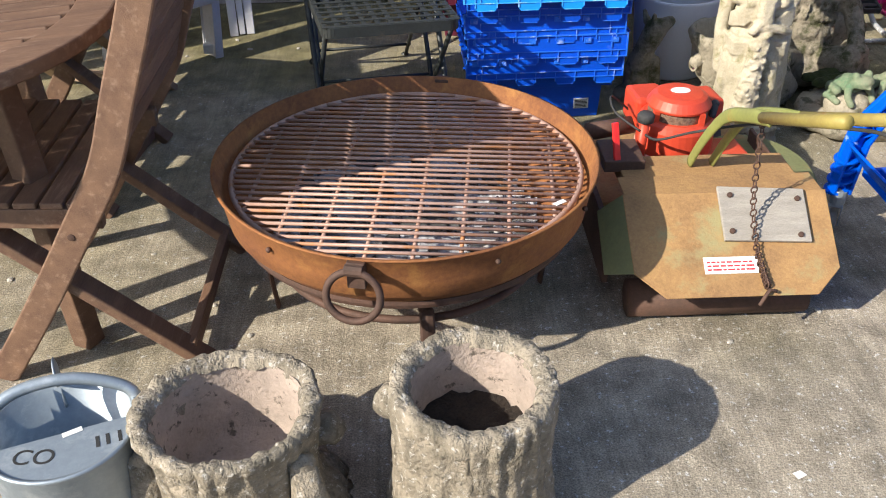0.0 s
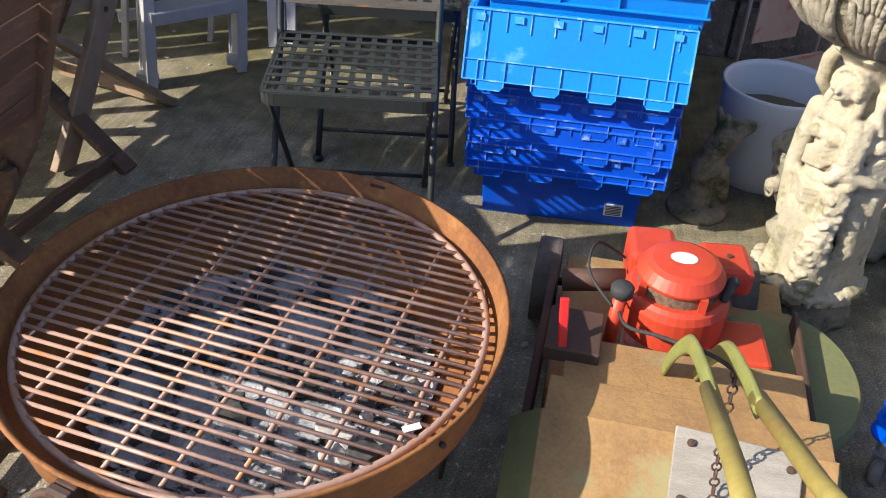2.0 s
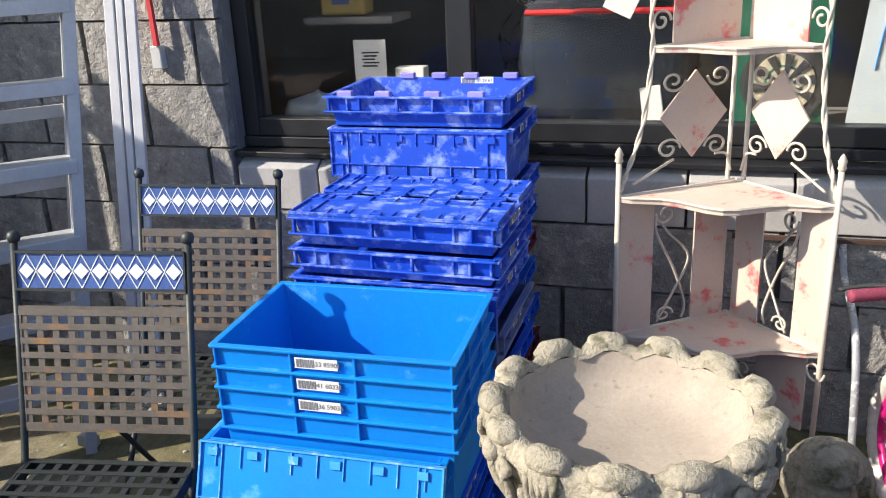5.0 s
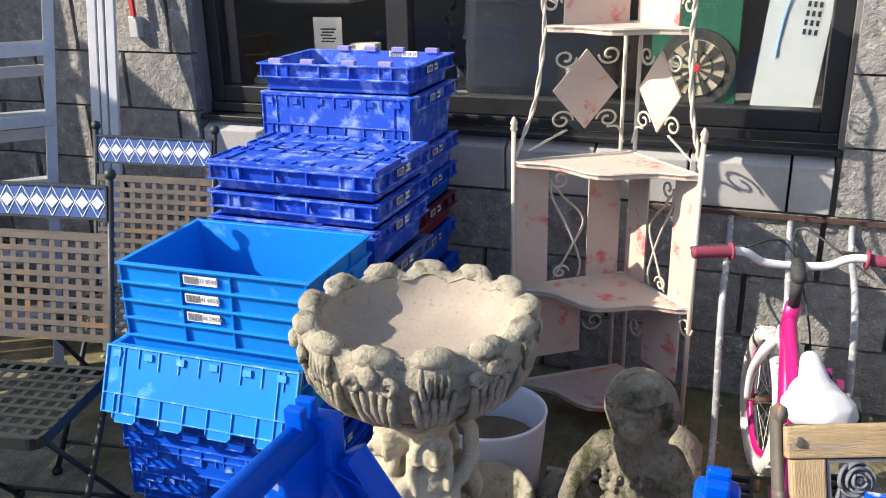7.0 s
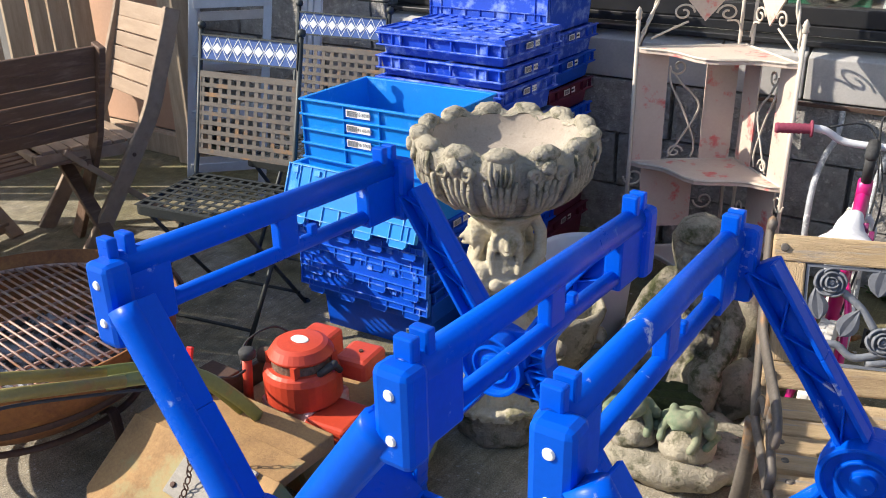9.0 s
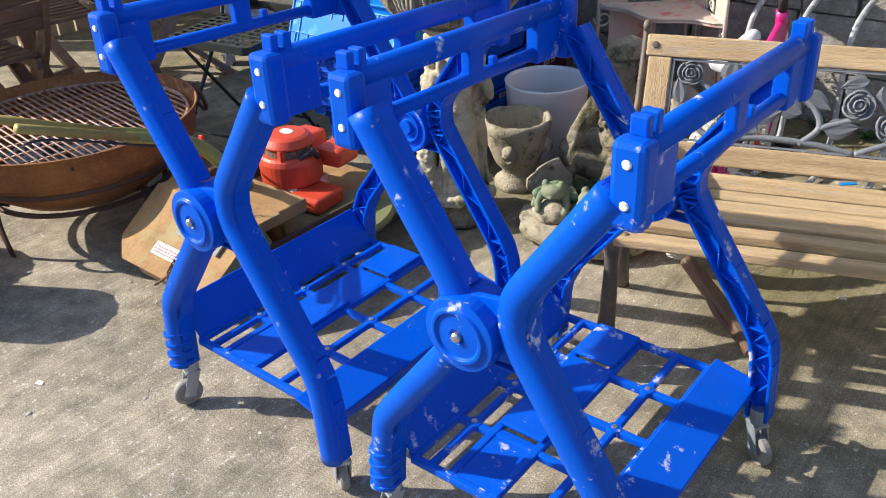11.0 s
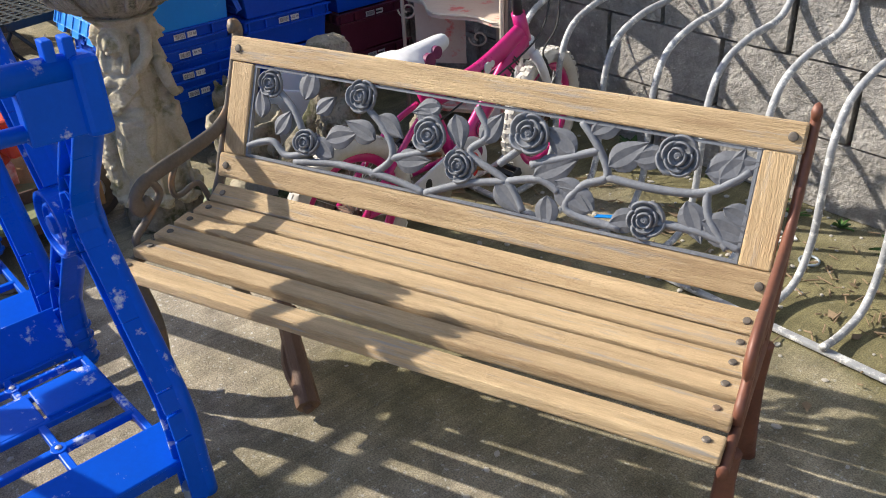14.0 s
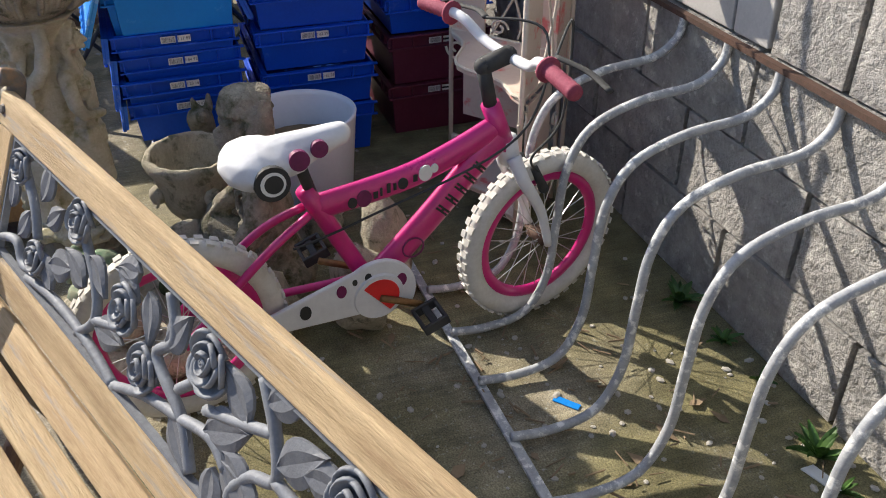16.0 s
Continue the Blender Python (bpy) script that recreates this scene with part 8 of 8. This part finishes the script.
for r, mt, z in ((0.135, "rubber", 0.0), (0.098, "dart_cream", 0.004), (0.06, "green_board", 0.006), (0.052, "dart_cream", 0.008), (0.012, "red_lever", 0.01)):
    bm = bmesh.new()
    lathe(bm, [(0, 0.004), (r, 0.004), (r, -0.004)], 40)
    bmesh.ops.transform(bm, matrix=pose(0, 0.02 - z, 0, 90, 0, 0), verts=bm.verts)
    part("ring", bm, mt, dart)
for k in range(0, 20, 2):
    a = 2 * math.pi * k / 20
    bm = bmesh.new()
    pts = [(r * math.cos(b), r * math.sin(b)) for r, b in ((0.014, a), (0.097, a), (0.097, a + 0.314), (0.014, a + 0.314))]
    slab(bm, pts, 0, 0.002)
    bmesh.ops.transform(bm, matrix=pose(0, 0.007, 0, 90, 0, 0), verts=bm.verts)
    part("sector", bm, "rubber", dart)
poster = thing("poster_panel", pose(1.64, 4.3, SZ0, 0, 0, 0), "tall white printed panel with blue and dark marks", "poster")
bm = bmesh.new()
box(bm, (-0.09, 0, 0), (0.11, 0.006, 0.95), pose(0, 0, 0, 0, 5, 0))
part("sheet", bm, "panel_print", poster)
for k in range(3):
    for j in range(4):
        bm = bmesh.new()
        box(bm, (0.03 + k * 0.018, -0.002, 0.28 + j * 0.03), (0.04 + k * 0.018, 0, 0.298 + j * 0.03), pose(0, 0, 0, 0, 5, 0))
        part("mark", bm, "ink", poster)
bm = bmesh.new()
tube(bm, smooth_path([(-0.02, -0.001, 0.2), (0.0, -0.001, 0.35), (0.05, -0.001, 0.5)], 5), 0.006, 6, flat=(1, 0.2))
part("mark", bm, "sky", poster)
bm = bmesh.new()
box(bm, (0.0, 0.0, 0.0), (0.07, 0.02, 0.14), pose(0.92, 4.3, SZ0, 0, -8, 0))
solo("boxed_item", bm, "label", Matrix(), "small white printed carton behind the glass", "carton", bevel=0.003)

# ---- weeds, litter and leaves on the ground ----
def weed(m, n, size, seed):
    rg = random.Random(seed)
    ob = thing("weed", m, "small green weed growing at the foot of the wall", "plant", "weeds at the wall")
    for k in range(n):
        a, t = rg.uniform(0, 360), rg.uniform(25, 75)
        ln, w = size * rg.uniform(0.6, 1.2), size * rg.uniform(0.12, 0.2)
        bm = bmesh.new()
        rows = []
        for i in range(6):
            s = i / 5
            ww = w * math.sin(math.pi * (0.12 + 0.84 * s)) * (1 - 0.2 * s)
            z = ln * s * math.sin(radians(t)) - ln * 0.25 * s * s
            x = ln * s * math.cos(radians(t)) + ln * 0.1 * s * s
            rows.append([bm.verts.new((x, -ww, z + 0.003)), bm.verts.new((x, 0, z - 0.002)), bm.verts.new((x, ww, z + 0.003))])
        for A, B in zip(rows, rows[1:]):
            for j in range(2):
                bm.faces.new((A[j], A[j + 1], B[j + 1], B[j]))
        part("leaf", bm, "leaf", ob).matrix_local = pose(0, 0, 0, 0, 0, a)


for i, (x, y, n, s) in enumerate(((2.33, 3.88, 22, 0.11), (2.42, 3.86, 12, 0.07), (2.74, 3.87, 26, 0.12), (2.8, 3.9, 14, 0.1), (1.78, 3.9, 20, 0.1), (1.95, 3.91, 12, 0.07), (2.1, 3.91, 10, 0.06), (2.55, 3.9, 10, 0.06), (3.0, 3.88, 16, 0.1))):
    weed(pose(x, y, 0), n, s * 0.68, i)
rg = random.Random(21)
bm = bmesh.new()
for k in range(330):
    cx, cy, sp = rg.choice(((2.88, 3.52, 0.14), (2.5, 3.55, 0.12), (2.6, 3.7, 0.3), (1.9, 3.45, 0.25), (1.7, 3.3, 0.25), (3.05, 3.6, 0.2)))
    x, y = rg.gauss(cx, sp), min(rg.gauss(cy, sp * 0.6), 3.93)
    a, ln = rg.uniform(0, 6.28), rg.uniform(0.008, 0.05)
    z = rg.uniform(0.003, 0.012)
    tube(bm, [(x, y, z), (x + ln * math.cos(a), y + ln * math.sin(a), z + rg.uniform(0, 0.008))], rg.uniform(0.0012, 0.003), 5)
solo("twig_litter", bm, "twig", Matrix(), "dry twigs and stalks scattered by the wall", "litter", kind="stuff")
bm = bmesh.new()
for k in range(420):
    x, y = rg.uniform(-1.5, 3.6), rg.uniform(0.3, 3.9)
    if rg.random() < 0.45:
        x, y = rg.gauss(2.2, 0.5), min(rg.gauss(3.5, 0.3), 3.93)
    s = rg.uniform(0.0025, 0.009)
    blob(bm, (x, y, s * 0.25), (s * rg.uniform(0.8, 1.8), s, s * 0.5), (0, 0, rg.uniform(0, 180)), 1)
solo("grit", bm, "grit", Matrix(), "pale grit and crumbs scattered on the concrete", "grit", kind="stuff")
bm = bmesh.new()
for k in range(46):
    x, y = rg.gauss(2.3, 0.5), min(rg.gauss(3.5, 0.3), 3.92)
    s, a = rg.uniform(0.012, 0.03), rg.uniform(0, 360)
    m = pose(x, y, 0.006, rg.uniform(-15, 15), rg.uniform(-15, 15), a)
    slab(bm, [(-s, 0), (-s * 0.3, -s * 0.5), (s, 0), (-s * 0.3, s * 0.5)], 0, 0.0008, m)
solo("dead_leaves", bm, "twig", Matrix(), "brown dead leaves lying on damp concrete", "leaves", kind="stuff")
bm = bmesh.new()
tube(bm, [(0.026 * math.cos(t), 0.026 * math.sin(t), 0.006) for t in [i * 0.314 for i in range(20)]], 0.004, 6, True)
solo("metal_ring", bm, "galv", pose(2.585, 3.666, 0), "small dull metal ring lying on the concrete", "ring", smooth=True)
bm = bmesh.new()
box(bm, (-0.03, -0.009, 0.0), (0.03, 0.009, 0.002))
solo("scrap", bm, "sky", pose(2.02, 3.47, 0.001, 0, 0, 40), "small blue plastic scrap on the ground", "scrap")
bm = bmesh.new()
slab(bm, [(-0.01, -0.006), (0.012, -0.008), (0.01, 0.007), (-0.008, 0.01)], 0, 0.0012)
solo("paper_scrap", bm, "label", pose(0.72, 1.12, 0.001, 0, 0, 30), "small white paper scrap on the concrete", "scrap")
bm = bmesh.new()
box(bm, (-0.012, -0.005, 0.0), (0.012, 0.005, 0.0015))
solo("paper_scrap", bm, "label", pose(0.5, 2.25, 0.001, 0, 0, 5), "small white paper scrap on the concrete", "scrap")
for x, y, a in ((2.47, 3.72, 60), (2.38, 3.85, 20)):
    bm = bmesh.new()
    slab(bm, [(-0.04, -0.012), (0.04, -0.015), (0.045, 0.01), (-0.03, 0.016)], 0, 0.004)
    solo("wrapper", bm, "label", pose(x, y, 0.002, 0, 0, a), "torn white wrapper lying by the wall", "litter")

# the yard's other sides, behind the camera
bm = bmesh.new()
box(bm, (-9, -5.2, 0), (10, -5.0, 2.2))
solo("wall_south", bm, "brick", Matrix(), "plain rendered yard wall behind the walk", "wall", kind="structure")
bm = bmesh.new()
box(bm, (8.0, -5.0, 0), (8.2, 4.0, 2.2))
solo("wall_east", bm, "brick", Matrix(), "plain rendered yard wall at the far end", "wall", kind="structure")
